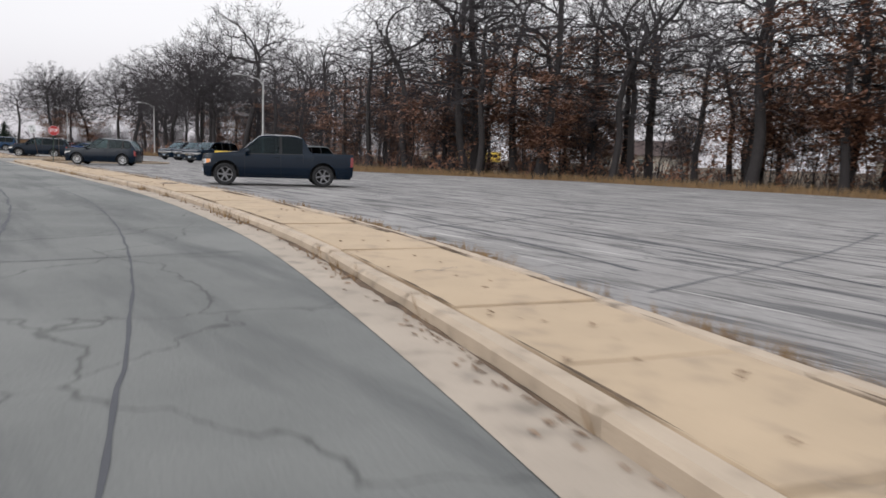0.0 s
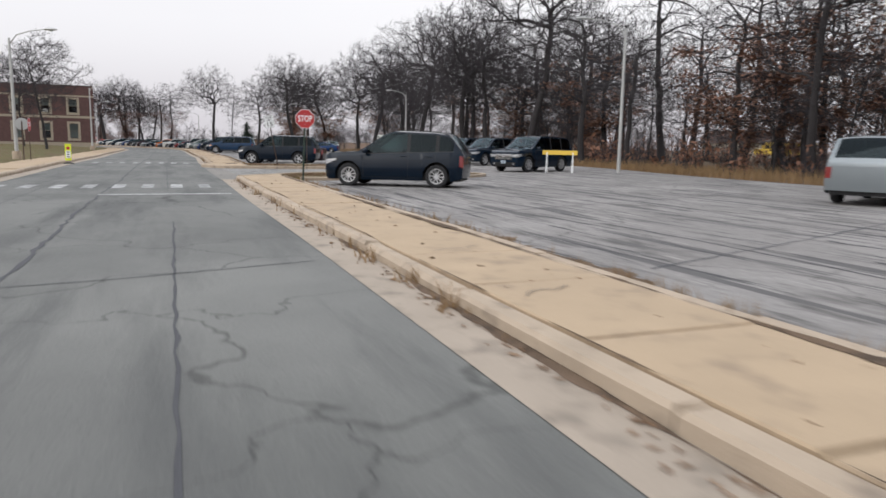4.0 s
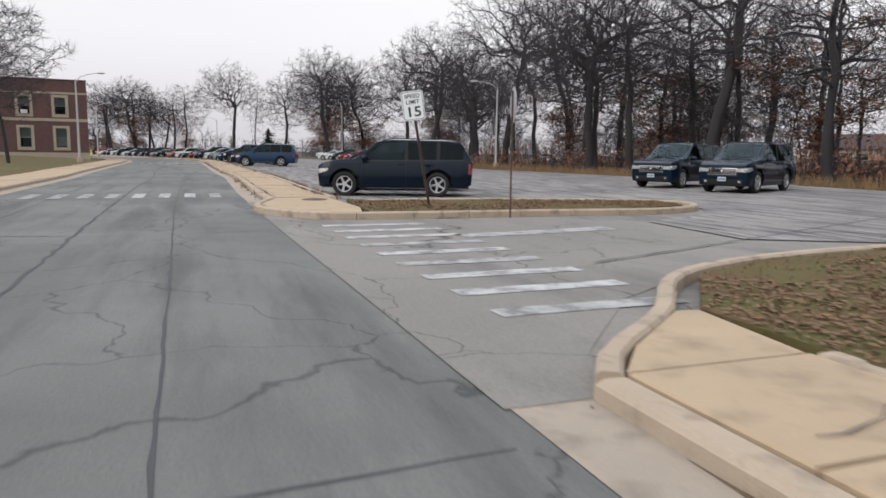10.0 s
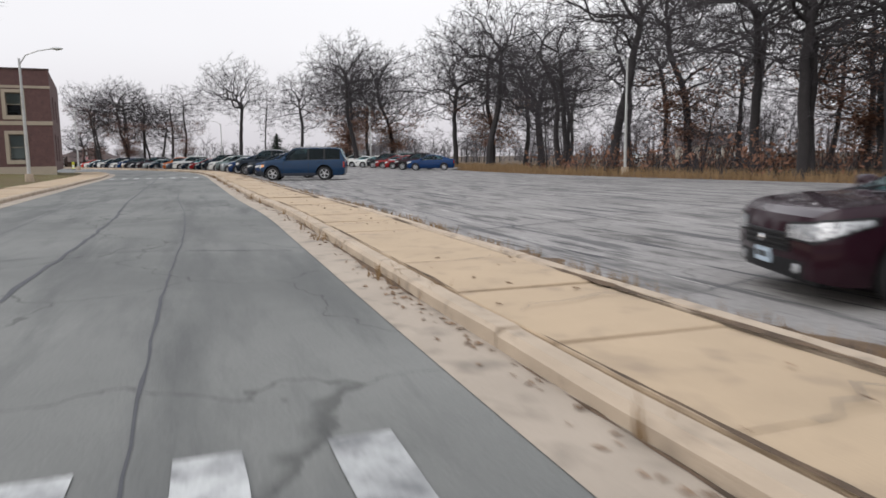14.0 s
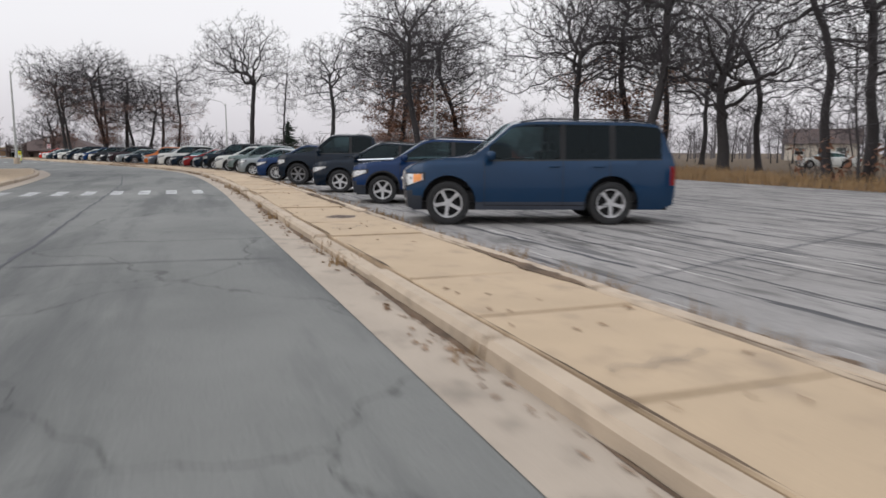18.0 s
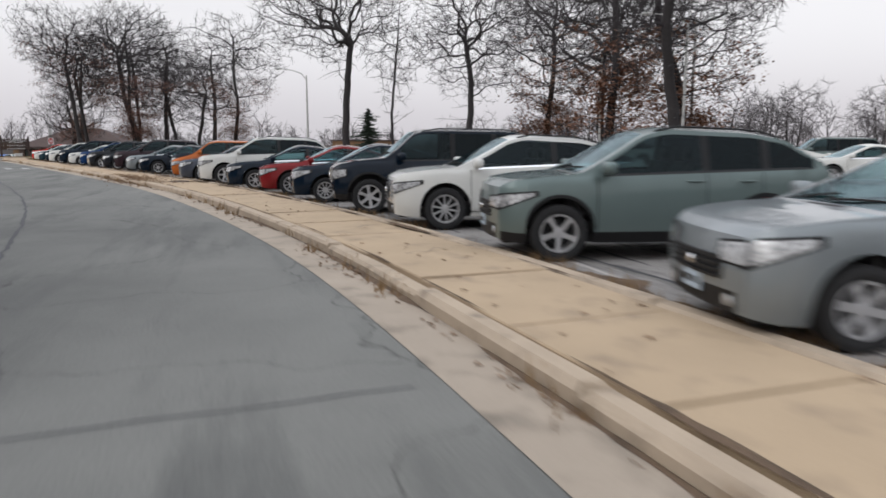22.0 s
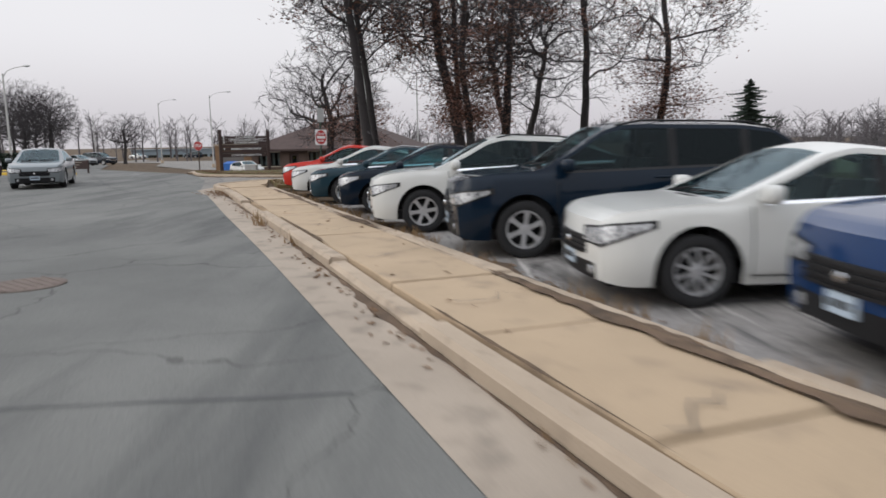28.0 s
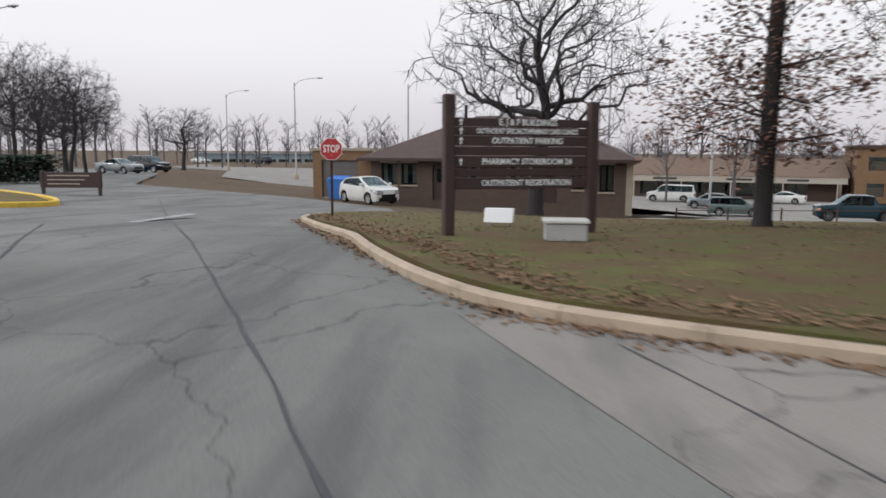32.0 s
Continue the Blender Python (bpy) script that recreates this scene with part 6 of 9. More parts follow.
def leaf_cloud(rng, points, n, size, low, high):
    """Small folded leaves in clumps about twig tips between two heights."""
    b = Build()
    pool = [p for p in points if low < p[2] < high]
    if not pool:
        return None
    heads = [pool[int(i)] for i in rng.integers(0, len(pool), max(8, n // 32))]
    for k in range(n):
        h = heads[int(rng.integers(0, len(heads)))]
        c = h + rng.normal(0, 0.50, 3) * (1, 1, 0.45)
        a, t = rng.uniform(0, 6.28), rng.uniform(-1.0, 1.0)
        s = size * rng.uniform(0.6, 1.35)
        u = np.array([math.cos(a), math.sin(a), t * 0.6]) * s
        v = np.array([-math.sin(a), math.cos(a), rng.uniform(-0.6, 0.6)]) * s * 0.62
        b.add([tuple(c - u), tuple(c + v * 0.9 - u * 0.1), tuple(c + u), tuple(c - v + u * 0.1)], [(0, 1, 2), (0, 2, 3)])
    return b


TREES = {}


def tree_kind(key, seed, H, fork, spread=1.0, lean=(0, 0), step=0.48, pulls=2300, leaves=0, low=0.2, high=0.7, leaf_mat=None, size=0.15, twig_mat=None, **form):
    rng = np.random.default_rng(seed)
    wood, fine, tips = grow(rng, H, fork, spread, lean, step, pulls, **form)
    lv = leaf_cloud(rng, tips, leaves, size, H * low, H * high) if leaves else None
    TREES[key] = (Build().add(wood.v, wood.f).mesh("trunk", [M_BARK], 60), Build().add(fine.v, fine.f).mesh("crown", [twig_mat or M_TWIG]), lv.mesh("leaves", [leaf_mat or M_RUST]) if lv else None)


def tree(key, x, y, label, turn=0.0, size=1.0, group="", z=None):
    root = thing("oak_tree", pose(x, y, land(x, y) - 0.05 if z is None else z, 0, 0, turn) @ Matrix.Diagonal((size, size, size, 1)), label, "tree", group)
    t, c, l = TREES[key]
    part("trunk", t, None, root)
    part("crown", c, None, root)
    if l:
        part("leaves", l, None, root)
    return root


tree_kind("fork", 11, 17.5, 8.0, 0.95, (-0.08, 0.0), 0.48, 1700, leader=0.50, crook=0.5, sprout=0.15)
tree_kind("slim", 12, 16.0, 5.0, 0.45, (0.0, 0.0), 0.5, 1000, leader=0.85, crook=0.4, trunk_r=0.16, sprout=0.6)
tree_kind("broad", 13, 15.5, 5.0, 1.15, (0.02, 0.03), pulls=2000, crook=0.5, leader=0.48, sprout=0.45, low_limb=0.62)
tree_kind("tall", 14, 17.5, 6.5, 0.95, (0.03, -0.02), pulls=1450, crook=0.5, leader=0.60, sprout=0.45, low_limb=0.6)
tree_kind("rusty", 15, 16.5, 4.6, 1.02, (0.0, 0.02), pulls=1700, crook=0.5, leaves=3800, low=0.10, high=0.42, leaf_mat=M_RUST, size=0.12, sprout=0.5, low_limb=0.6, shoots=4)
tree_kind("rusty_b", 16, 15.5, 4.4, 1.05, (-0.03, 0.0), pulls=1700, crook=0.5, leaves=4200, low=0.10, high=0.46, leaf_mat=M_RUST, size=0.12, sprout=0.5, low_limb=0.6, shoots=4)
tree_kind("leafy", 27, 13.5, 5.2, 0.80, (0.0, 0.0), 0.45, 1000, leaves=4600, low=0.12, high=0.37, leaf_mat=M_MAROON, size=0.065, trunk_r=0.20, low_limb=0.8, bend=0.02, leader=0.8, sprout=0.5, twigs=2, shoots=4, shoot_top=0.85)
tree_kind("leaning", 18, 16.0, 6.0, 0.85, (-0.11, -0.07), 0.48, 1500, leaves=1400, low=0.2, high=0.7, leaf_mat=M_MAROON, size=0.09, leader=0.6, low_limb=0.8, bend=0.02, trunk_r=0.245)
tree_kind("skirted", 29, 16.5, 4.8, 0.95, (0.02, 0.02), 0.48, 1100, leaves=8500, low=0.12, high=0.50, leaf_mat=M_MAROON, size=0.070, leader=0.7, sprout=0.5, low_limb=0.6, bend=0.05, trunk_r=0.23, shoots=4)
tree_kind("spreading", 19, 12.0, 3.6, 1.3, (0.03, 0.0), 0.46, 1700, crook=0.55, trunk_r=0.40, leader=0.42, sprout=0.5, low_limb=0.6)
tree_kind("wood_a", 21, 18.5, 5.2, 0.85, (0.04, 0.02), 0.58, 1000, leader=0.66, sprout=0.5, low_limb=0.45, twigs=2)
tree_kind("wood_b", 22, 17.5, 4.6, 0.95, (-0.05, 0.02), 0.58, 1000, leader=0.55, crook=0.5, sprout=0.5, low_limb=0.45, twigs=2)
tree_kind("wood_c", 23, 19.5, 6.0, 0.65, (0.0, -0.05), 0.58, 950, leader=0.75, sprout=0.5, low_limb=0.5, twigs=2)
tree_kind("wood_r", 24, 17.0, 4.4, 0.9, (0.03, 0.0), 0.60, 1000, leaves=4800, low=0.07, high=0.60, leaf_mat=M_RUST, size=0.14, shoots=3, sprout=0.5, low_limb=0.4, twigs=2)
tree_kind("sapling", 25, 8.0, 1.8, 0.75, (0.0, 0.05), 0.42, 600, leaves=1500, low=0.1, high=0.85, leaf_mat=M_RUST, trunk_r=0.07, size=0.13, leader=0.8, low_limb=0.5)
tree_kind("thicket", 28, 8.5, 1.6, 0.85, (0.06, -0.03), 0.45, 750, trunk_r=0.08, leader=0.7, low_limb=0.4, sprout=0.6)
tree_kind("young", 26, 12.5, 3.5, 0.85, (0.0, 0.0), 0.42, 2400, leader=0.7, trunk_r=0.14, sprout=0.6)

# trees that stand by themselves: kind, place, turn, size, what is seen of them
BARE, RUSTY, MARN = "bare winter oak with crooked grey-brown limbs", "oak with rust-brown dead leaves on its lower limbs", "oak with dark maroon dead leaves and a thick grey trunk"
for key, x, y, turn, size, text in (
        ("fork", -116.4, 169.4, 10, 1.0, "tall bare oak that forks into two crooked limbs"), ("slim", -113.4, 172.5, 40, 0.95, "slim bare tree with short side twigs"), ("tall", -106.2, 171.6, 120, 0.88, BARE),
        ("rusty", -101.6, 179.4, 30, 1.0, RUSTY), ("broad", -96.0, 176.5, 200, 1.05, BARE), ("rusty_b", -93.5, 164.6, 0, 1.1, RUSTY), ("tall", -88.5, 157.0, 260, 1.02, BARE), ("rusty", -89.4, 171.7, 140, 1.08, RUSTY),
        ("broad", -72.2, 152.3, 300, 1.1, BARE), ("rusty_b", -68.2, 155.0, 75, 1.1, RUSTY), ("broad", -65.6, 162.5, 20, 1.12, BARE), ("tall", -66.0, 145.8, 60, 1.08, BARE), ("spreading", -60.5, 148.5, 150, 1.25, BARE),
        ("tall", -49.7, 125.0, 0, 1.05, BARE), ("rusty", -44.3, 132.6, 90, 1.1, RUSTY), ("broad", -40.0, 117.0, 130, 1.1, BARE), ("tall", -29.6, 101.4, 45, 1.15, BARE), ("broad", -38.3, 108.0, 270, 1.1, BARE), ("rusty", -28.5, 130.0, 15, 1.2, RUSTY),
        ("wood_c", -143.9, 184.2, 80, 0.85, BARE), ("leaning", -146.35, 168.4, 0, 1.0, "thick leaning oak trunk with a few dead leaves"),
        ("leafy", -153.5, 174.4, 60, 1.05, MARN), ("leaning", -148.3, 170.9, 8, 0.86, "oak trunk leaning beside another, with a few dead leaves"), ("tall", -147.0, 176.1, 250, 1.05, "thick dark oak on the lawn beside the side lane"), ("tall", -149.2, 184.3, 200, 0.85, BARE), ("wood_c", -146.4, 179.8, 310, 0.85, BARE), ("spreading", -166.3, 183.5, 15, 0.95, "wide bare oak with black crooked limbs"), ("skirted", -147.95, 177.2, 150, 1.0, MARN), ("skirted", -137.3, 180.5, 40, 1.0, MARN), ("skirted", -143.4, 172.2, 200, 0.95, MARN), ("tall", -151.7, 190.5, 20, 0.9, BARE),
        ("young", -75.0, 87.2, 0, 0.98, "young bare tree on the lawn before the brick building"), ("young", -83.5, 92.0, 80, 0.9, "young bare tree on the lawn before the brick building"),
        ("broad", -202.0, 173.2, 10, 0.62, BARE), ("spreading", -208.5, 176.5, 60, 0.72, BARE), ("tall", -206.0, 178.0, 130, 0.55, BARE), ("broad", -213.5, 181.8, 220, 0.6, BARE), ("spreading", -219.0, 182.0, 140, 0.7, BARE),
        ("spreading", -240.5, 204.3, 60, 0.75, BARE), ("broad", -196.0, 169.5, 90, 0.58, BARE)):
    tree(key, x, y, text, turn, size * (1.1 if key in ("broad", "tall", "rusty", "rusty_b", "fork") and -140 < x else 1.0))

# the woods behind the lot
rng = np.random.default_rng(5)
EDGE2 = [(42, 34), (30, 46), (14, 60), (-6, 66), (-17, 82), (-25, 94), (-36, 104), (-47, 114.5), (-54, 121), (-60, 129)]
C2, S2 = curve_through(EDGE2, 0.5)
spots = []
tries = 0
while len(spots) < 150 and tries < 6000:
    tries += 1
    s = S2[-1] * rng.uniform(0, 1) ** 1.25
    depth = 1.5 + 34 * rng.uniform(0, 1) ** 1.3
    i = min(len(C2) - 2, int(s / 0.5))
    d = C2[i + 1] - C2[i]
    d = d / np.linalg.norm(d)
    x, y = C2[i][0] + d[1] * depth, C2[i][1] - d[0] * depth
    if all((x - a) ** 2 + (y - b) ** 2 > 3.0 ** 2 for a, b in spots):
        spots.append((x, y))
for n, (x, y) in enumerate(spots):
    if n % 11 == 2 or y > 80 and n % 5 in (1, 3) or y > 106 and n % 3 == 1:
        continue
    early = y < 92
    key = ("wood_r", "wood_a", "sapling", "wood_r", "wood_b", "sapling", "wood_r", "wood_c")[n % 8] if early else ("wood_a", "wood_b", "wood_c", "wood_a", "wood_r", "wood_b", "wood_c")[n % 7]
    tree(key, x, y, "oak with rust-brown leaves in the winter woods" if key in ("wood_r", "sapling") else "bare dark oak in the winter woods", rng.uniform(0, 360), rng.uniform(0.82, 1.12) * (0.88 if y > 72 else 1.0), "oaks in the woods", z=-0.1)
for n in range(15):
    s = S2[-1] * (0.02 + 0.40 * (n + rng.uniform(0, 1)) / 15)
    i = min(len(C2) - 2, int(s / 0.5))
    d = C2[i + 1] - C2[i]
    d = d / np.linalg.norm(d)
    depth = 1.2 + 9 * rng.uniform(0, 1)
    key = ("wood_r", "wood_a", "rusty_b", "wood_b", "wood_r", "wood_c")[n % 6]
    tree(key, C2[i][0] + d[1] * depth, C2[i][1] - d[0] * depth, "oak with rust-brown leaves in the winter woods" if key in ("wood_r", "rusty_b") else "bare dark oak in the winter woods", rng.uniform(0, 360), rng.uniform(1.1, 1.4), "oaks in the woods", z=-0.1)
for n in range(46):
    s = S2[-1] * (0.03 + 0.95 * (n + rng.uniform(0, 1)) / 46)
    i = min(len(C2) - 2, int(s / 0.5))
    d = C2[i + 1] - C2[i]
    d = d / np.linalg.norm(d)
    depth = 2.5 + 26 * rng.uniform(0, 1) ** 1.3
    tree("thicket", C2[i][0] + d[1] * depth, C2[i][1] - d[0] * depth, "slender bare young tree under the oaks", rng.uniform(0, 360), rng.uniform(0.7, 1.15), "young trees in the woods", z=-0.1)
for x, y in ((-56, 134), (-50, 140), (-58, 152), (-47, 150), (-40, 142), (-62, 176), (-33, 122), (-22, 112)):
    tree("wood_r" if int(x) % 3 == 0 else "wood_b", x + 0.3, y, "bare dark oak in the winter woods", rng.uniform(0, 360), rng.uniform(0.85, 1.05), "oaks in the woods", z=-0.1)


def undergrowth():
    """Bare shrubs, saplings and bramble under the oaks, with a few rust leaves left on them."""
    sticks, b = Twigs(), Build()
    rng = np.random.default_rng(31)
    for n in range(900):
        s = S2[-1] * rng.uniform(0, 1) ** 1.1
        depth = 1.0 + 34 * rng.uniform(0, 1) ** 1.2
        i = min(len(C2) - 2, int(s / 0.5))
        d = C2[i + 1] - C2[i]
        d = d / np.linalg.norm(d)
        base = np.array([C2[i][0] + d[1] * depth, C2[i][1] - d[0] * depth, -0.1])
        h = rng.uniform(0.8, 3.2)
        for k in range(9):
            a = rng.uniform(0, 6.28)
            q = base + np.array([math.cos(a), math.sin(a), 0]) * rng.uniform(0, 0.4)
            e = q + np.array([math.cos(a) * h * rng.uniform(0.1, 0.5), math.sin(a) * h * rng.uniform(0.1, 0.5), h * rng.uniform(0.6, 1.0)])
            sticks.branch([q, (q + e) / 2 + rng.normal(0, 0.08, 3), e], [0.02, 0.014, 0.006], 3)
            if n % 2 == 0:
                for m in range(5):
                    c = q + (e - q) * rng.uniform(0.2, 1.0) + rng.normal(0, 0.15, 3)
                    u, v = rng.normal(0, 0.09, 3), rng.normal(0, 0.06, 3)
                    b.add([tuple(c - u), tuple(c + v), tuple(c + u), tuple(c - v)], [(0, 1, 2), (0, 2, 3)])
    ob = part("undergrowth", Build().add(sticks.v, sticks.f).mesh("undergrowth", [M_TWIG]), None)
    tagged(ob, "tangle of bare shrubs under the winter oaks", "shrubs", kind="stuff")
    ob = part("shrub_leaves", b.mesh("shrub_leaves", [M_RUST]), None)
    tagged(ob, "rust-brown dead leaves on the undergrowth", "leaves", kind="stuff")


undergrowth()


# far woods and hedgerows: many small bare crowns, too far to count
def far_woods():
    simple = Twigs()
    rng = np.random.default_rng(9)

    def small(px, py, pz, H):
        base = np.array([px, py, pz])
        simple.branch([base, base + (0, 0, H * 0.35), base + (rng.normal(0, 0.4), rng.normal(0, 0.4), H * 0.8)], [H * 0.02, H * 0.015, 0.02], 4)
        for k in range(18):
            z = H * rng.uniform(0.18, 0.78)
            a = rng.uniform(0, 6.28)
            ln = H * rng.uniform(0.18, 0.42) * (1.1 - 0.5 * z / H)
            d = np.array([math.cos(a), math.sin(a), rng.uniform(0.5, 1.8)])
            d /= np.linalg.norm(d)
            p = base + (0, 0, z)
            q = p + d * ln
            simple.branch([p, (p + q) / 2 + rng.normal(0, 0.14, 3), q], [H * 0.0052, H * 0.0036, 0.014], 3)
            for j in range(5):
                e = p + d * ln * rng.uniform(0.2, 1.0)
                g = d * 0.7 + rng.normal(0, 0.6, 3)
                g /= np.linalg.norm(g)
                simple.branch([e, e + g * ln * rng.uniform(0.2, 0.5)], [H * 0.0030, 0.012], 3)

    for n in range(330):
        a = rng.uniform(radians(-20), radians(175))
        d = rng.uniform(150, 330)
        x, y = -80 + d * math.cos(a), 120 + d * math.sin(a)
        az = math.degrees(math.atan2(y - 158, x + 148))
        if 139 < az < 160 and x < -150 and math.hypot(x + 148, y - 158) < 215 or y < 150 and x < -120 and x > -230:
            continue
        small(x, y, max(-4.0, land(x, y)), rng.uniform(7, 13))
    for n in range(240):
        a, d = rng.uniform(radians(35), radians(172)), rng.uniform(128, 215)
        x, y = -148 + d * math.cos(a), 158 + d * math.sin(a)
        small(x, y, max(-4.4, land(x, y)), rng.uniform(8, 13.5))
    ob = part("far_woods", Build().add(simple.v, simple.f).mesh("far_woods", [M_FARWOOD]), None)
    tagged(ob, "grey band of bare far-off trees along the horizon", "woods", kind="stuff")


far_woods()
# far crowns take the haze-greyed wood colour
tree_kind("far", 51, 8.0, 1.8, 1.0, (0.0, 0.0), 0.5, 330, leader=0.55, crook=0.5, trunk_r=0.11, low_limb=0.5, sprout=0.6, twigs=3, twig_mat=M_FARWOOD)
tree_kind("far_wide", 52, 7.0, 1.4, 1.25, (0.03, 0.0), 0.5, 360, leader=0.5, crook=0.5, trunk_r=0.11, low_limb=0.5, sprout=0.6, twigs=3, twig_mat=M_FARWOOD)
rng = np.random.default_rng(77)
hedge = [(-20, 178), (-62, 196), (-100, 208), (-126, 228), (-150, 262), (-190, 280)]
for n in range(96):
    t = 4.95 * (n + rng.uniform(0, 1)) / 96
    a, b, f = hedge[int(t)], hedge[int(t) + 1], t - int(t)
    x, y = a[0] + (b[0] - a[0]) * f + rng.normal(0, 4), a[1] + (b[1] - a[1]) * f + rng.normal(0, 6)
    tree("far" if n % 2 else "far_wide", x, y, "small bare grey tree in the far hedgerow", rng.uniform(0, 360), rng.uniform(0.55, 1.2), "trees of the far hedgerow", z=max(-4.4, land(x, y)))


def spruce(x, y, H, label):
    root = thing("spruce_tree", pose(x, y, land(x, y) - 0.05), label, "tree")
    rng = np.random.default_rng(int(abs(x)))
    part("trunk", Build().tube([(0, 0, 0), (0, 0, H * 0.97)], [0.18, 0.02], 7), M_BARK, root)
    b = Build()
    for k in range(150):
        t = (k + rng.uniform(0, 1)) / 150
        z = H * (0.08 + 0.9 * t)
        R = H * 0.66 * (1 - t) ** 0.65 * (0.75 + 0.25 * math.sin(t * 23)) * rng.uniform(0.45, 1.2) + 0.12
        a = k * 2.399 + rng.uniform(-0.3, 0.3)
        c, s = math.cos(a), math.sin(a)
        for m in range(7):
            f = (m + 1) / 7
            q = (c * R * f, s * R * f, z - R * 0.28 * f + R * 0.16 * f * f)
            w = R * 0.30 * (1 - 0.7 * f) + 0.07
            b.add([(q[0] - s * w, q[1] + c * w, q[2] - 0.10), (q[0] + c * 0.16, q[1] + s * 0.16, q[2] + 0.05), (q[0] + s * w, q[1] - c * w, q[2] - 0.10), (q[0] - c * 0.10, q[1] - s * 0.10, q[2] - 0.20)], [(0, 1, 2, 3)])
    part("needles", b, M_FIR, root)


spruce(-145.3, 225.0, 11.0, "dark green spruce among bare trees")


# dry grass along the wood's edge, weeds along the kerb, fallen leaves
def blades(name, label, spots, mat, h0, h1, width, category="grass"):
    b = Build()
    rng = np.random.default_rng(len(spots))
    for x, y, z in spots:
        a, l = rng.uniform(0, 6.28), rng.uniform(h0, h1)
        tx, ty = rng.normal(0, 0.25) * l, rng.normal(0, 0.25) * l
        c, s = math.cos(a) * width, math.sin(a) * width
        b.add([(x - c, y - s, z), (x + c, y + s, z), (x + tx, y + ty, z + l)], [(0, 1, 2)])
    ob = part(name, b.mesh(name, [mat]), None)
    tagged(ob, label, category, kind="stuff")


pts = []
LF, LS = curve_through([(26, 41), (19, 49.2), (8, 58.2), (-7.5, 62.8), (-13.5, 71.2), (-19.2, 81.5), (-26.2, 91.6), (-37, 101.2), (-47.4, 110), (-54, 116.8), (-59.5, 123.6), (-65, 131), (-67.5, 143.5), (-77.5, 152.8)], 0.5)
for _ in range(26000):
    s = rng.uniform(0, LS[-1])
    i = min(len(LF) - 2, int(s / 0.5))
    d = LF[i + 1] - LF[i]
    d = d / np.linalg.norm(d)
    o = 0.2 + 7.0 * rng.uniform(0, 1) ** 1.6
    pts.append((LF[i][0] + d[1] * o + rng.normal(0, 0.1), LF[i][1] - d[0] * o + rng.normal(0, 0.1), -0.08))
blades("dry_grass", "tall straw-coloured dry grass along the edge of the woods", pts, M_DRYG, 0.15, 0.75, 0.02)
pts = []
for _ in range(1100):
    s = rng.uniform(25, S_END - 4)
    if S_GAP0 - 1 < s < S_GAP1 + 1:
        continue
    o = inner_edge(s) + 0.02 + abs(rng.normal(0, 0.07)) if rng.uniform() < 0.85 else 0.50 + rng.normal(0, 0.05)
    x, y = beside(s, o)
    for k in range(int(rng.integers(3, 22))):
        pts.append((x + rng.normal(0, 0.09), y + rng.normal(0, 0.09), 0.01 if o < 1 else 0.03))
blades("kerb_weeds", "dead brown weeds in the joints of the kerb", pts, M_DRYG, 0.04, 0.22, 0.012)
pts = []
for name, poly in LAWNS.items():
    xs, ys = [p[0] for p in poly], [p[1] for p in poly]
    for _ in range(9000 if name == "lawn_signs" else 3500):
        x, y = rng.uniform(min(xs), max(xs)), rng.uniform(min(ys), max(ys))
        inside = False
        for (x1, y1), (x2, y2) in zip(poly, poly[1:] + poly[:1]):
            if (y1 > y) != (y2 > y) and x < (x2 - x1) * (y - y1) / (y2 - y1) + x1:
                inside = not inside
        if inside:
            pts.append((x, y, 0.135 + land(x, y)))
blades("lawn_grass", "short yellow-green winter grass blades", pts, M_GRASS, 0.025, 0.06, 0.010)


def fallen(name, label, spots, size):
    b = Build()
    rng = np.random.default_rng(len(spots) + 1)
    for x, y, z in spots:
        a, s = rng.uniform(0, 6.28), size * rng.uniform(0.6, 1.4)
        c, q = math.cos(a) * s, math.sin(a) * s
        h = rng.uniform(0.004, 0.03)
        b.add([(x - c, y - q, z + 0.003), (x - q * 0.5, y + c * 0.5, z + h), (x + c, y + q, z + 0.005), (x + q * 0.5, y - c * 0.5, z + h * 0.6)], [(0, 1, 2), (0, 2, 3)])
    ob = part(name, b.mesh(name, [M_LEAF]), None)
    tagged(ob, label, "leaves", kind="stuff")


pts = []
for _ in range(9000):
    s = rng.uniform(20, S_END - 1)
    if S_GAP0 - 0.5 < s < S_GAP1 + 0.5:
        continue
    clump = 0.5 + 0.5 * math.sin(s * 0.9) * math.sin(s * 0.23 + 1)
    if rng.uniform() > clump:
        continue
    u = rng.uniform()
    o, z = (0.46 - abs(rng.normal(0, 0.10)), 0.008) if u < 0.42 else ((rng.uniform(0.8, 2.1), 0.14) if u < 0.55 else (inner_edge(s) + 0.02 + abs(rng.normal(0, 0.15)), 0.035))
    pts.append((*beside(s, o), z))
for _ in range(700):
    s = along(-106.5, 136.0) + rng.normal(0, 1.6)
    pts.append((*beside(s, 0.55 + rng.normal(0, 0.4)), 0.02 if rng.uniform() < 0.5 else 0.15))
for _ in range(1500):
    s = along(-106.5, 136.0) + rng.normal(0, 1.9)
    o = 0.62 + 0.9 * abs(rng.normal(0, 0.6)) * (1 if rng.uniform() < 0.6 else -0.5)
    pts.append((*beside(s, o), 0.165 if o > 0.55 else 0.02))
for _ in range(1300):
    s = S_END - 2.4 + rng.normal(0, 0.8)
    pts.append((*beside(s, 0.7 + rng.normal(0, 0.35)), 0.03))
fallen("kerb_leaves", "brown dead leaves blown along the kerb and gutter", pts, 0.035)
pts = []
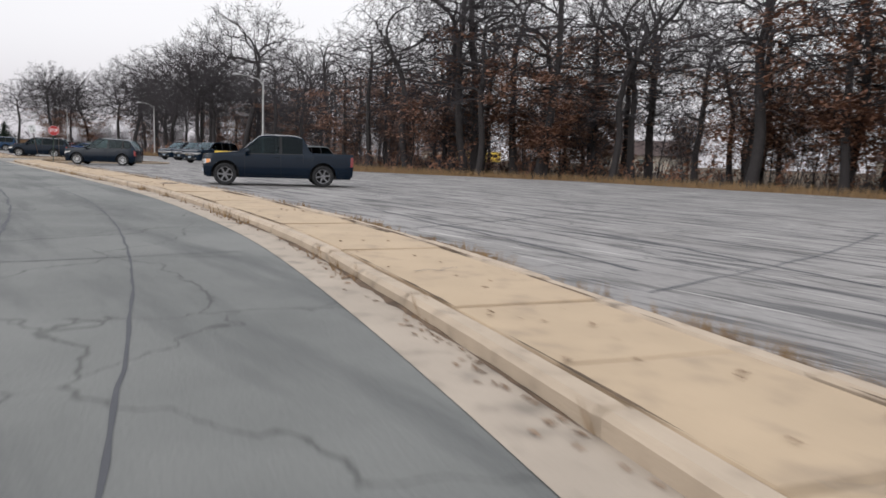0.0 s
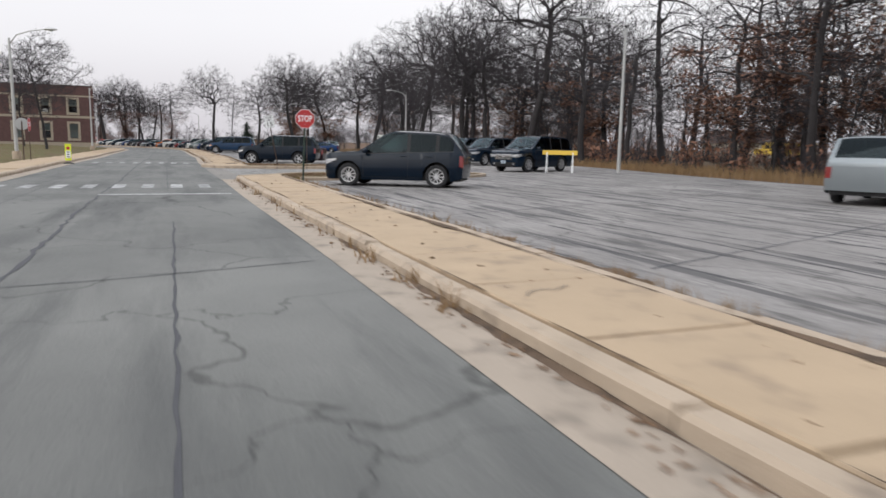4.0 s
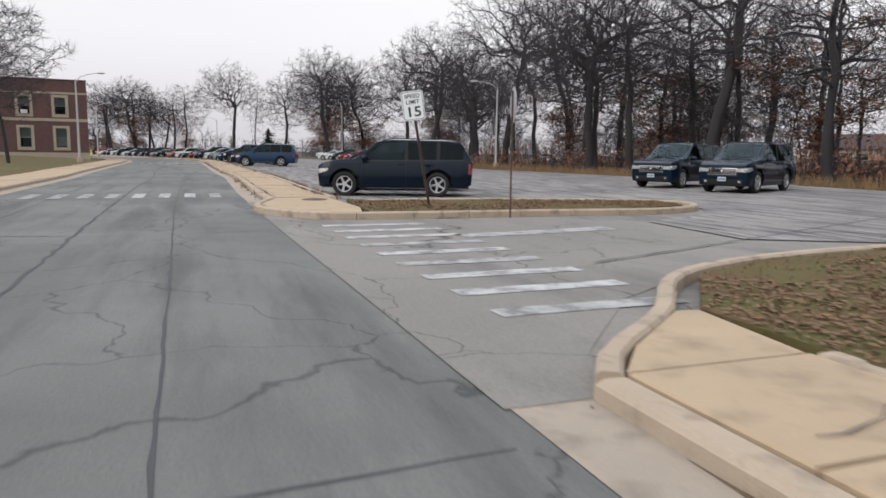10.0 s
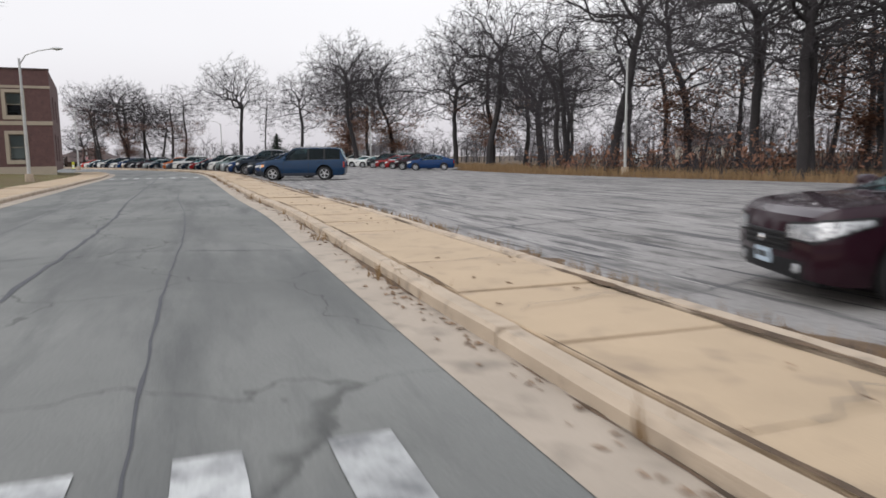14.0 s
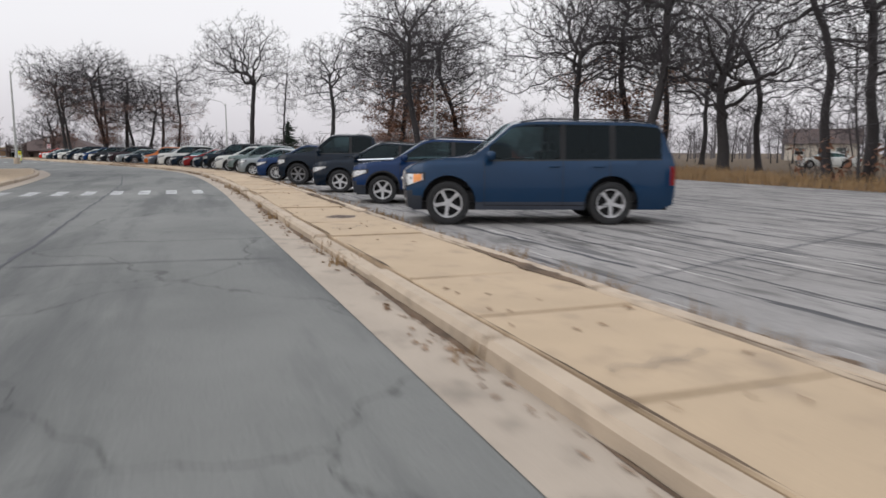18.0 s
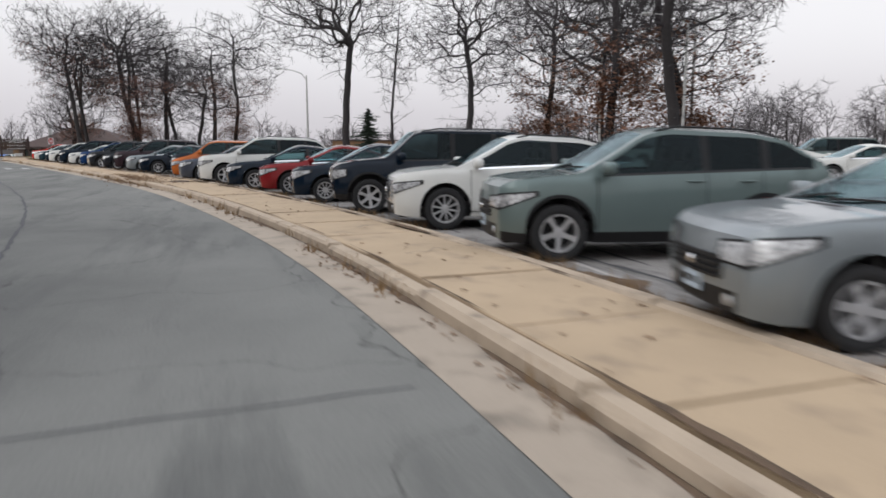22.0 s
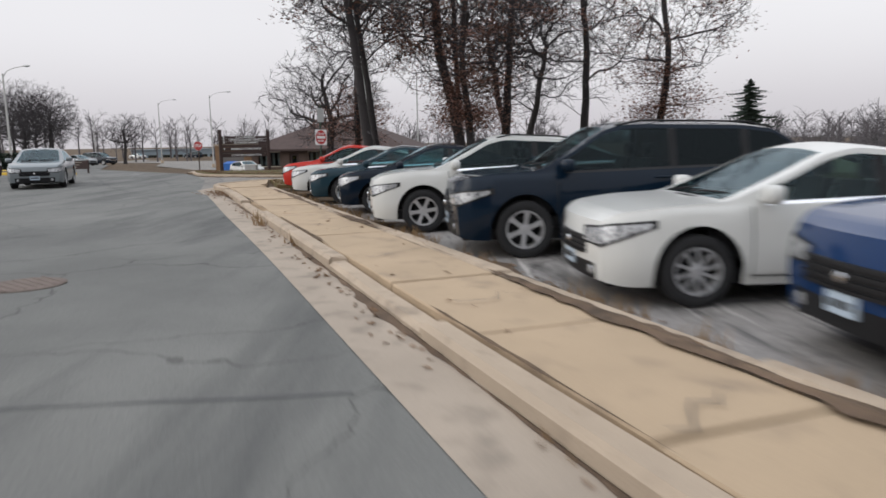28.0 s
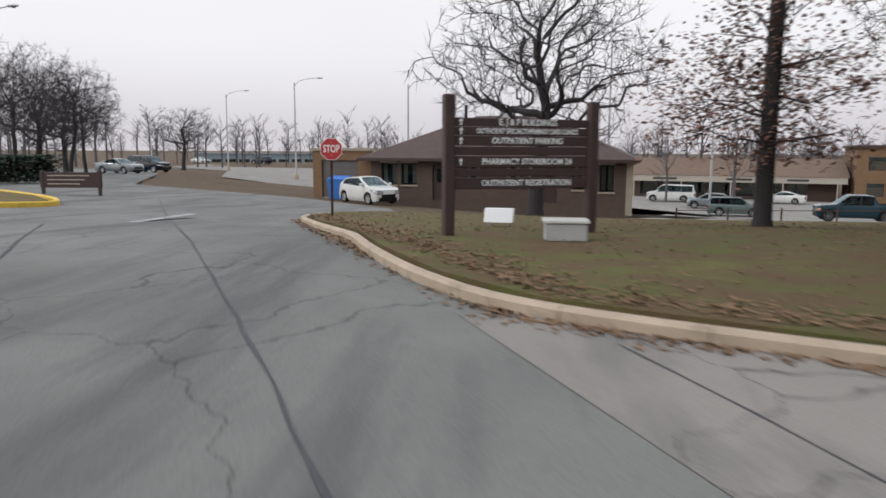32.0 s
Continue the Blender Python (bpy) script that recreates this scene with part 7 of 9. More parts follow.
for _ in range(5200):
    t = rng.uniform(0, 1)
    x, y = np.interp(t, [0, 0.3, 0.5, 0.8, 1], [-138.5, -147.0, -151.4, -156.8, -163.3]), np.interp(t, [0, 0.3, 0.5, 0.8, 1], [167.55, 164.0, 162.95, 165.3, 169.1])
    side = 1 if rng.uniform() < 0.45 else -1
    x, y = x + rng.normal(0, 0.15), y + side * (abs(rng.normal(0, 0.4 if side > 0 else 0.16)) + 0.14)
    pts.append((x, y, (0.15 if side > 0 else 0.004) + land(x, y)))
for name, poly in LAWNS.items():
    xs, ys = [p[0] for p in poly], [p[1] for p in poly]
    for _ in range(9000 if name == "lawn_signs" else 9000):
        x, y = rng.uniform(min(xs), max(xs)), rng.uniform(min(ys), max(ys))
        inside = False
        for (x1, y1), (x2, y2) in zip(poly, poly[1:] + poly[:1]):
            if (y1 > y) != (y2 > y) and x < (x2 - x1) * (y - y1) / (y2 - y1) + x1:
                inside = not inside
        if inside and noise.noise(Vector((x * 0.35, y * 0.35, 0))) > -0.15:
            pts.append((x, y, 0.155 + land(x, y)))
fallen("lawn_leaves", "fallen brown oak leaves scattered on the grass", pts, 0.042)


# soil and matted leaves caught along the joints
def soil_strip(name, label, runs, mat):
    b = Build()
    rng = np.random.default_rng(77)
    for s0, s1, off, z, width in runs:
        ss = np.arange(s0, s1, 0.16)
        v = []
        for s in ss:
            w = width * max(0.0, noise.noise(Vector((s * 0.55, off * 3, 0))) + 0.18 + 0.35 * noise.noise(Vector((s * 2.6, off * 5, 4))))
            c = off(s) if callable(off) else off
            v += [(*beside(s, c - w * rng.uniform(0.4, 1.0)), z), (*beside(s, c), z + min(0.018, 0.25 * w)), (*beside(s, c + w * rng.uniform(0.5, 1.1)), z)]
        b.add(v, [q for i in range(len(ss) - 1) for q in ((3 * i, 3 * i + 1, 3 * i + 4, 3 * i + 3), (3 * i + 1, 3 * i + 2, 3 * i + 5, 3 * i + 4))])
    tagged(part(name, b.mesh(name, [mat]), None), label, "dirt", kind="stuff")


M_SOIL = ground_material("dark_soil_and_leaf_mould", (0.115, 0.078, 0.052), (0.16, 0.11, 0.075), (0.07, 0.05, 0.036), 0.8, 3.0, 40, 1.0, 1.0, 0, None, 0.5)
runs = []
for a, b_ in ((20.0, S_GAP0 - 1.5), (S_GAP1 + 1.5, S_END - 3)):
    cuts = np.arange(a, b_, 8.0)
    for c0, c1 in zip(cuts, list(cuts[1:]) + [b_]):
        e = inner_edge((c0 + c1) / 2)
        runs += [(c0, c1 + 0.1, e + 0.05, 0.033, 0.75), (c0, c1 + 0.1, e - 0.21, 0.152, 0.16), (c0, c1 + 0.1, 0.50, 0.009, 0.13), (c0, c1 + 0.1, 0.745, 0.149, 0.05)]
soil_strip("kerb_soil", "dark soil and matted leaves along the kerb joints", runs, M_SOIL)


# ---- the parked row along the drive ----
def nose(x, y):
    """Heading of a car whose nose is against the drive's kerb: at an angle to it."""
    return heading(along(x, y)) + 72


for kind, paint, x, y, text, opt in (
        ("pickup", "black", -8.75, 34.2, "black crew-cab pickup parked nose to the kerb", dict(category="pickup truck", turn=-2, rims=6)),
        ("wagon_crossover", "black", -25.5, 53.76, "black crossover with silver alloy wheels beside the stop sign", dict(rims=10, turn=-13.7)),
        ("suv", "black", -40.6, 70.9, "black sport utility with chrome grille and roof rack", dict(turn=-2)),
        ("sedan", "burgundy", -41.7, 74.1, "dark burgundy saloon behind a black sport utility", dict(turn=-2)),
        ("large_suv", "steel_blue", -66.9, 103.0, "steel blue full-size sport utility with grey sills", dict(trim=MATS["car_paint_slate_grey"], plate=False)),
        ("square_crossover", "blue", -70.1, 107.2, "royal blue compact sport utility in the row", dict(plate=False)),
        ("swept_crossover", "black", -73.3, 111.0, "black luxury crossover with five-spoke wheels", {}),
        ("plain_pickup", "black", -77.5, 114.9, "black pickup with dark wheels parked nose to the kerb", dict(category="pickup truck", back=0.3, plate=False)),
        ("swept_crossover", "blue", -80.0, 117.8, "dark blue crossover with many-spoked wheels", dict(rims=10)),
        ("small_sedan", "silver", -84.2, 122.2, "silver compact saloon with plain wheel covers", {}),
        ("crossover", "sage", -87.0, 125.1, "grey-green compact sport utility in the row", {}),
        ("winged_crossover", "white", -89.5, 127.5, "white luxury crossover with chrome slatted grille", dict(rims=10, plate=False)),
        ("jeep", "black", -91.95, 129.35, "boxy black sport utility with chrome grille", dict(plate=False)),
        ("small_sedan", "navy", -94.3, 131.4, "very dark blue compact saloon with bright wheels", dict(rims=10)),
        ("sedan", "red", -96.5, 133.1, "dark red saloon with silver wheels", dict(plate=False)),
        ("sedan", "navy", -98.8, 134.5, "dark navy saloon with clear headlamps", dict(rims=7)),
        ("three_row", "white", -101.4, 136.2, "white three-row sport utility in the row", dict(rims=5)),
        ("sedan", "grey", -103.6, 137.6, "slate grey saloon in the parked row", dict(rims=10)),
        ("box_hatch", "orange", -105.55, 139.05, "burnt orange boxy hatchback with dark wheels", {}),
        ("crossover", "black", -107.8, 141.4, "black compact crossover in the parked row", {}),
        ("sedan", "black", -110.2, 142.0, "black saloon with silver wheels and chrome window line", dict(rims=7)),
        ("sedan", "silver", -112.2, 143.1, "silver saloon with five-spoke wheels", dict(rims=5)),
        ("three_row", "maroon", -114.3, 144.3, "very dark maroon three-row crossover in the row", {}),
        ("small_sedan", "charcoal", -116.5, 145.4, "dark grey saloon in the parked row", {}),
        ("crossover", "charcoal", -119.0, 146.6, "dark grey compact crossover in the row", dict(rims=5)),
        ("sedan", "tan", -120.3, 147.7, "champagne saloon in the parked row", {}),
        ("swept_crossover", "bright_blue", -122.1, 148.7, "bright blue compact crossover in the row", {}),
        ("sedan", "white", -124.5, 149.85, "white saloon with ten-spoke wheels", dict(rims=10)),
        ("three_row", "navy", -127.0, 151.2, "dark navy three-row crossover with six-spoke wheels", {}),
        ("swept_crossover", "white", -129.6, 152.4, "white compact crossover in the row", dict(rims=6)),
        ("small_sedan", "black", -132.3, 154.15, "black compact saloon in the row", {}),
        ("sedan", "teal", -134.5, 155.35, "dark blue-green saloon in the row", dict(rims=7)),
        ("sedan", "white", -136.75, 156.65, "white full-size saloon with bright alloy wheels", dict(rims=8)),
        ("small_sedan", "bright_red", -138.95, 158.05, "orange-red small saloon at the end of the row", {})):
    o = dict(opt)
    a, back = nose(x, y) + o.pop("turn", 0), o.pop("back", 0.0)
    car(kind, paint, x - back * math.cos(radians(a)), y - back * math.sin(radians(a)), a, text, group=ROW, **o)

# other cars in the lot, across the drive and in the distance
FAR = "cars parked across the lot"
for kind, paint, x, y, face, text in (
        ("fleet_suv", "navy", -31.1, 84.4, 246, "very dark blue full-size sport utility with chrome grille"), ("fleet_suv", "navy", -28.4, 81.8, 246, "very dark blue full-size sport utility with chrome grille"), ("fleet_suv", "navy", -23.3, 71.9, 246, "very dark blue full-size sport utility with chrome grille")):
    car(kind, paint, x, y, face, text, group="fleet vehicles across the lot", hub=False)
car("suv", "silver", -9.95, 55.4, 64, "silver sport utility standing by the woods", hub=False)
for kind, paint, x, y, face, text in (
        ("small_sedan", "bright_blue", -67.0, 129.4, 196, "bright blue small saloon across the lot"), ("crossover", "burgundy", -69.6, 132.4, 196, "burgundy crossover across the lot"), ("sedan", "red", -72.4, 136.6, 196, "dark red saloon across the lot"),
        ("sedan", "red", -75.2, 140.2, 196, "dark red saloon across the lot"), ("crossover", "charcoal", -78.0, 143.4, 196, "dark grey crossover across the lot"), ("sedan", "white", -81.0, 147.0, 196, "white saloon across the lot"), ("sedan", "white", -84.2, 150.4, 196, "white saloon across the lot"),
        ("sedan", "white", -87.0, 160.0, 190, "white saloon at the far side of the lot"), ("crossover", "white", -92.5, 164.0, 190, "white crossover at the far side of the lot"), ("suv", "sage", -81.5, 157.0, 190, "grey-green sport utility at the far side of the lot"),
        ("sedan", "white", -152.5, 150.6, 30, "white saloon across the drive"), ("three_row", "burgundy", -159.5, 154.6, 30, "dark red crossover across the drive"), ("sedan", "silver", -217.0, 186.2, 20, "silver saloon beyond the junction"), ("suv", "black", -222.5, 191.5, 20, "black sport utility beyond the junction"),
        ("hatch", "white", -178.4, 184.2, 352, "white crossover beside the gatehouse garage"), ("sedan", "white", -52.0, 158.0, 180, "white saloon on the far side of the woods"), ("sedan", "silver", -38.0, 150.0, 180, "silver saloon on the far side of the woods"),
        ("van", "white", -186.3, 238.1, 200, "white passenger van before the shops"), ("crossover", "silver", -178.5, 231.0, 200, "silver estate car before the shops"), ("suv", "sage", -173.0, 224.1, 25, "grey estate car beyond the lawn"), ("sedan", "white", -175.5, 244.8, 190, "white saloon before the shops"),
        ("pickup", "teal", -161.4, 216.2, 205, "dark green pickup before the shops"), ("sedan", "white", -311.0, 244.0, 20, "white saloon on the far road"), ("suv", "black", -292.0, 249.0, 200, "black sport utility on the far road"), ("sedan", "silver", -228.0, 222.0, 20, "silver saloon on the far road")):
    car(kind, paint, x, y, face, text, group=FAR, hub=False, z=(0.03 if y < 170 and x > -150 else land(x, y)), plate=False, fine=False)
car("sedan", "silver", -151.6, 155.7, -29, "silver saloon in the oncoming lane of the drive", hub=False, z=0.0)


# ---- posts, signs and lamps ----
def octagon(r, c=22.5):
    return [(r * math.cos(radians(c + 45 * k)), r * math.sin(radians(c + 45 * k))) for k in range(8)]


def flat_plate(pts, y0, y1):
    """An upright plate: outline in x and z, between two depths."""
    n = len(pts)
    v = [(x, y0, z) for x, z in pts] + [(x, y1, z) for x, z in pts]
    return Build().add(v, [tuple(range(n)), tuple(range(2 * n - 1, n - 1, -1))] + [(i, (i + 1) % n, n + (i + 1) % n, n + i) for i in range(n)])


def u_post(h, lean=0.0):
    """A perforated sign post of channel steel."""
    b = Build()
    b.box(-0.03, 0.005, -0.25, 0.03, 0.012, h)
    b.box(-0.03, -0.02, -0.25, -0.022, 0.005, h)
    b.box(0.022, -0.02, -0.25, 0.03, 0.005, h)
    for k in range(int(h / 0.05)):
        b.box(-0.006, 0.0, 0.05 + k * 0.05, 0.006, 0.004, 0.07 + k * 0.05)
    return b


FRONT = pose(0, -0.034, 0, 90, 0, 0)


def stop_sign(x, y, z, facing, size, centre, post_h, post_mat, label, lean=0.0, roll=0.0):
    """A stop sign whose face looks along facing (degrees)."""
    root = thing("stop_sign", pose(x, y, z, 0, lean, facing + 90), label, "stop sign")
    part("post", u_post(post_h), post_mat, root, smooth=None)
    m = pose(0, 0, centre, 0, roll, 0)
    r = size / 2 / math.cos(radians(22.5))
    pl = part("sign_plate", flat_plate(octagon(r), -0.022, -0.026), M_SIGNW, root, at=m)
    part("sign_face", flat_plate(octagon(r * 0.955), -0.0262, -0.0275), M_STOP, pl)
    part("sign_back", flat_plate(octagon(r * 0.99), -0.0218, -0.0205), M_SIGNB, pl)
    lettering("sign_text", "STOP", size * 0.47, M_SIGNW, pl, pose(0, -0.029, 0, 90, 0, 0), 0.0012, size * 0.76)
    bolts = Build()
    for zz in (-0.22, 0.22):
        bolts.lathe([(0.001, -0.032), (0.010, -0.031), (0.012, -0.027)], 8, "y", (0, 0, zz * size / 0.75))
    part("bolt", bolts, M_STEEL, pl)


stop_sign(-28.1, 55.35, 0.14, 307 - 4, 0.65, 2.07, 2.22, M_GREENPOST, "red stop sign on a dark green channel post", 2.5, -2.5)
stop_sign(-34.1, 66.2, 0.14, 24, 0.75, 2.30, 2.6, M_BROWNPOST, "stop sign seen from its grey back on a rusty post", 1.5)
stop_sign(-50.0, 63.4, 0.12, 36, 0.75, 2.0, 2.4, M_BROWNPOST, "stop sign seen from its grey back on the grass verge", 0.5)
stop_sign(-161.9, 168.9, 0.12 + land(-161.9, 168.9), 314, 0.53, 1.68, 1.93, M_BROWNPOST, "red stop sign on a brown post at the junction")

root = thing("speed_limit_sign", pose(-36.2, 66.75, 0.14, 0, -10, 307 + 86), "leaning white speed limit sign on a rusty post", "road sign")
part("post", u_post(2.75), M_BROWNPOST, root)
rect = lambda w, h, c=0.04: [(-w / 2 + c, -h / 2), (w / 2 - c, -h / 2), (w / 2, -h / 2 + c), (w / 2, h / 2 - c), (w / 2 - c, h / 2), (-w / 2 + c, h / 2), (-w / 2, h / 2 - c), (-w / 2, -h / 2 + c)]
pl = part("sign_plate", flat_plate(rect(0.60, 0.76), -0.022, -0.026), M_SIGNW, root, at=pose(0, 0, 2.36, 0, 2, 0) @ Matrix.Diagonal((0.86, 1, 0.88, 1)))
frame_b = flat_plate(rect(0.56, 0.72), -0.0262, -0.0268)
part("sign_border", frame_b, M_SIGNK, pl)
part("sign_face", flat_plate(rect(0.535, 0.695), -0.027, -0.0276), M_SIGNW, pl)
part("sign_back", flat_plate(rect(0.59, 0.75), -0.0218, -0.0205), M_SIGNB, pl)
lettering("sign_text", "SPEED", 0.15, M_SIGNK, pl, pose(0, -0.029, 0.24, 90, 0, 0), 0.0012, 0.42)
lettering("sign_text", "LIMIT", 0.15, M_SIGNK, pl, pose(0, -0.029, 0.09, 90, 0, 0), 0.0012, 0.36)
lettering("sign_number", "15", 0.36, M_SIGNK, pl, pose(0, -0.029, -0.17, 90, 0, 0), 0.0012, 0.34)

root = thing("do_not_enter_sign", pose(-142.6, 161.8, 0.14, 0, 1.5, 318 + 90 + 42), "red and white no entry sign on a green post", "road sign")
part("post", u_post(2.7), M_GREENPOST, root)
pl = part("sign_plate", flat_plate(rect(0.56, 0.56, 0.03), -0.022, -0.026), M_SIGNW, root, at=pose(0, 0, 1.52))
part("sign_face", flat_plate([(0.26 * math.cos(radians(a)), 0.26 * math.sin(radians(a))) for a in range(0, 360, 15)], -0.0262, -0.0275), M_STOP, pl)
part("sign_bar", flat_plate(rect(0.40, 0.09, 0.01), -0.0277, -0.029), M_SIGNW, pl)
lettering("sign_text", "DO NOT", 0.10, M_SIGNW, pl, pose(0, -0.029, 0.13, 90, 0, 0), 0.001, 0.34)
lettering("sign_text", "ENTER", 0.10, M_SIGNW, pl, pose(0, -0.029, -0.13, 90, 0, 0), 0.001, 0.30)
part("upper_plate", flat_plate(rect(0.32, 0.5, 0.02), -0.022, -0.026), M_SIGNB, root, at=pose(0, 0, 2.32))


def crossing_sign(x, y, facing, label, z=0.0):
    """A flexible in-street crossing marker on a rubber foot."""
    root = thing("crossing_marker", pose(x, y, z, 0, 0, facing + 90), label, "road sign")
    part("rubber_foot", Build().lathe([(0.001, 0.09), (0.10, 0.085), (0.24, 0.05), (0.30, 0.015), (0.30, 0.0)], 20), M_RUBBER, root, smooth=40)
    pl = part("panel", flat_plate(rect(0.31, 0.92, 0.02), -0.012, 0.012), M_LIME, root, at=pose(0, 0, 0.64, 0, 1, 0))
    part("red_roundel", flat_plate([(0.09 * math.cos(radians(a)), 0.22 + 0.09 * math.sin(radians(a))) for a in range(0, 360, 30)], -0.0125, -0.0138), M_STOP, pl)
    part("white_panel", flat_plate([(px, pz - 0.12) for px, pz in rect(0.23, 0.40, 0.02)], -0.0125, -0.0138), M_SIGNW, pl)
    for k in range(3):
        part("text_bar", Build().add([(px, -0.0145, -0.02 - k * 0.13 + pz) for px, pz in ((-0.07, 0), (0.07, 0), (0.07, 0.05), (-0.07, 0.05))], [(0, 1, 2, 3)]), M_SIGNK, pl)


crossing_sign(-126.6, 144.1, 318, "lime yellow crossing marker standing in the roadway")
crossing_sign(-47.6, 63.7, 312, "lime yellow crossing marker at the kerb")


def round_sign(x, y, facing, label):
    root = thing("round_sign", pose(x, y, 0.2, 0, 0, facing + 90), label, "road sign")
    part("post", u_post(2.1), M_BROWNPOST, root)
    part("sign_plate", flat_plate([(0.34 * math.cos(radians(a)), 0.34 * math.sin(radians(a))) for a in range(0, 360, 15)], -0.02, -0.025), M_SIGNB, root, at=pose(0, 0, 1.95))


round_sign(-50.5, 63.4, 130, "round sign seen from its grey back")


def street_lamp(x, y, H, arm_dir, arm, label, mat=None, z=0.0, rise=0.5, footing=True):
    root = thing("street_lamp", pose(x, y, z, 0, 0, arm_dir), label, "street lamp")
    mat = mat or M_STEEL
    if footing:
        part("base", Build().lathe([(0.24, 0.0), (0.24, 0.45), (0.22, 0.5), (0.001, 0.5)], 14), M_KERB, root, smooth=40)
    part("pole", Build().tube([(0, 0, 0.4 if footing else -0.1), (0, 0, H * 0.5), (0, 0, H)], [0.105, 0.085, 0.06], 12), mat, root, smooth=40)
    pts = [(0, 0, H - 0.35), (arm * 0.18, 0, H + rise * 0.35), (arm * 0.5, 0, H + rise * 0.8), (arm * 0.85, 0, H + rise)]
    part("arm", Build().tube(pts, [0.04, 0.036, 0.032, 0.03], 8), mat, root, smooth=40)
    b = Build()
    x0, zc = arm * 0.82, H + rise
    rings = []
    for i, (dx, w, up, dn) in enumerate(((0, 0.04, 0.03, 0.03), (0.18, 0.13, 0.09, 0.05), (0.42, 0.16, 0.10, 0.07), (0.62, 0.13, 0.07, 0.06), (0.74, 0.04, 0.02, 0.03))):
        rings.append([(x0 + dx, w * math.cos(a), zc + (up if math.sin(a) > 0 else dn) * math.sin(a)) for a in [2 * math.pi * k / 10 for k in range(10)]])
    b.add([q for r_ in rings for q in r_], [(i * 10 + k, i * 10 + (k + 1) % 10, (i + 1) * 10 + (k + 1) % 10, (i + 1) * 10 + k) for i in range(4) for k in range(10)])
    part("lamp_head", b, M_STEEL, root, smooth=50)
    part("lamp_lens", Build().lathe([(0.001, -0.075), (0.08, -0.065), (0.12, -0.03)], 14, "z", (x0 + 0.40, 0, zc - 0.03)), M_PANE, root, smooth=50)


LAMP = "grey steel street lamp with a single curved arm"
for x, y, H, a, arm in ((-79.8, 97.7, 7.0, 20, 2.2), (-47.9, 114.8, 7.4, 190, 2.2), (-119.85, 168.75, 7.2, 215, 2.4), (-88.6, 161.8, 8.6, 190, 2.4), (-95.5, 172.0, 8.2, 190, 2.4), (-114.6, 133.8, 7.4, 20, 2.0), (-51.6, 63.9, 6.8, 20, 2.4)):
    street_lamp(x, y, H, a, arm, LAMP, z=(0.12 if x in (-79.8, -114.6, -51.6) else 0.0))
for x, y, H, a in ((-190.0, 168.5, 8.2, 25), (-209.4, 201.0, 9.8, 50), (-230.4, 205.3, 9.6, 50), (-191.2, 199.6, 9.6, 50), (-266.4, 211.6, 9.5, 50), (-175.7, 205.6, 13.0, 50)):
    street_lamp(x, y, H, a, 2.6, LAMP, z=land(x, y))
street_lamp(-18.6, 72.4, 7.6, 196, 2.4, LAMP, footing=False)
for x, y, H in ((-88.9, 172.2, 10.5), (-175.4, 223.9, 8.5)):
    root = thing("utility_pole", pose(x, y, land(x, y)), "plain grey pole among the trees", "pole")
    part("pole", Build().tube([(0, 0, 0), (0, 0, H)], [0.13, 0.09], 10), M_STEEL, root, smooth=40)
    if H > 8:
        part("cross_bar", Build().box(-0.5, -0.04, H - 0.4, 0.5, 0.04, H - 0.3), M_STEEL, root)

# ---- utility cabinet, barrier, hydrant, boxes ----
root = thing("utility_cabinet", pose(-26.27, 58.95, 0.13, 0, 0, 2), "pale grey utility cabinet on a green-grey base", "cabinet")
part("plinth", Build().box(-0.42, -0.30, 0, 0.42, 0.30, 0.10, 0.02), M_KERB, root)
part("base", Build().box(-0.29, -0.20, 0.10, 0.29, 0.20, 1.0, 0.01), M_CABBASE, root)
part("meter_box", Build().box(0.12, -0.25, 0.78, 0.30, -0.20, 0.95, 0.01), M_CABBASE, root)
part("body", Build().box(-0.43, -0.30, 1.0, 0.43, 0.30, 1.60, 0.015), M_CABINET, root)
for x0 in (-0.42, 0.005):
    d = part("door", Build().box(x0, -0.314, 1.015, x0 + 0.415, -0.302, 1.585, 0.005), M_CABINET, root)
    hx = x0 + (0.03 if x0 < 0 else 0.335)
    for zz in (1.04, 1.48):
        part("hinge", Build().box(hx, -0.326, zz, hx + 0.05, -0.314, zz + 0.08, 0.004), M_BLACK, d)

root = thing("sawhorse_barrier", pose(-21.5, 70.6, 0.03, 0, 0, 2) @ Matrix.Diagonal((0.8, 0.8, 1.15, 1)), "yellow and white sawhorse barrier in the lot", "barrier")
part("board", Build().box(-1.15, -0.03, 0.82, 1.15, 0.03, 1.02, 0.006), M_WOODY, root)
for x0 in (-0.85, 0.85):
    for sg in (-1, 1):
        part("leg", Build().tube([(x0, 0, 0.95), (x0, sg * 0.38, 0.0)], [0.035, 0.035], 4), M_SIGNW, root)
    part("stretcher", Build().box(x0 - 0.02, -0.2, 0.42, x0 + 0.02, 0.2, 0.5), M_SIGNW, root)

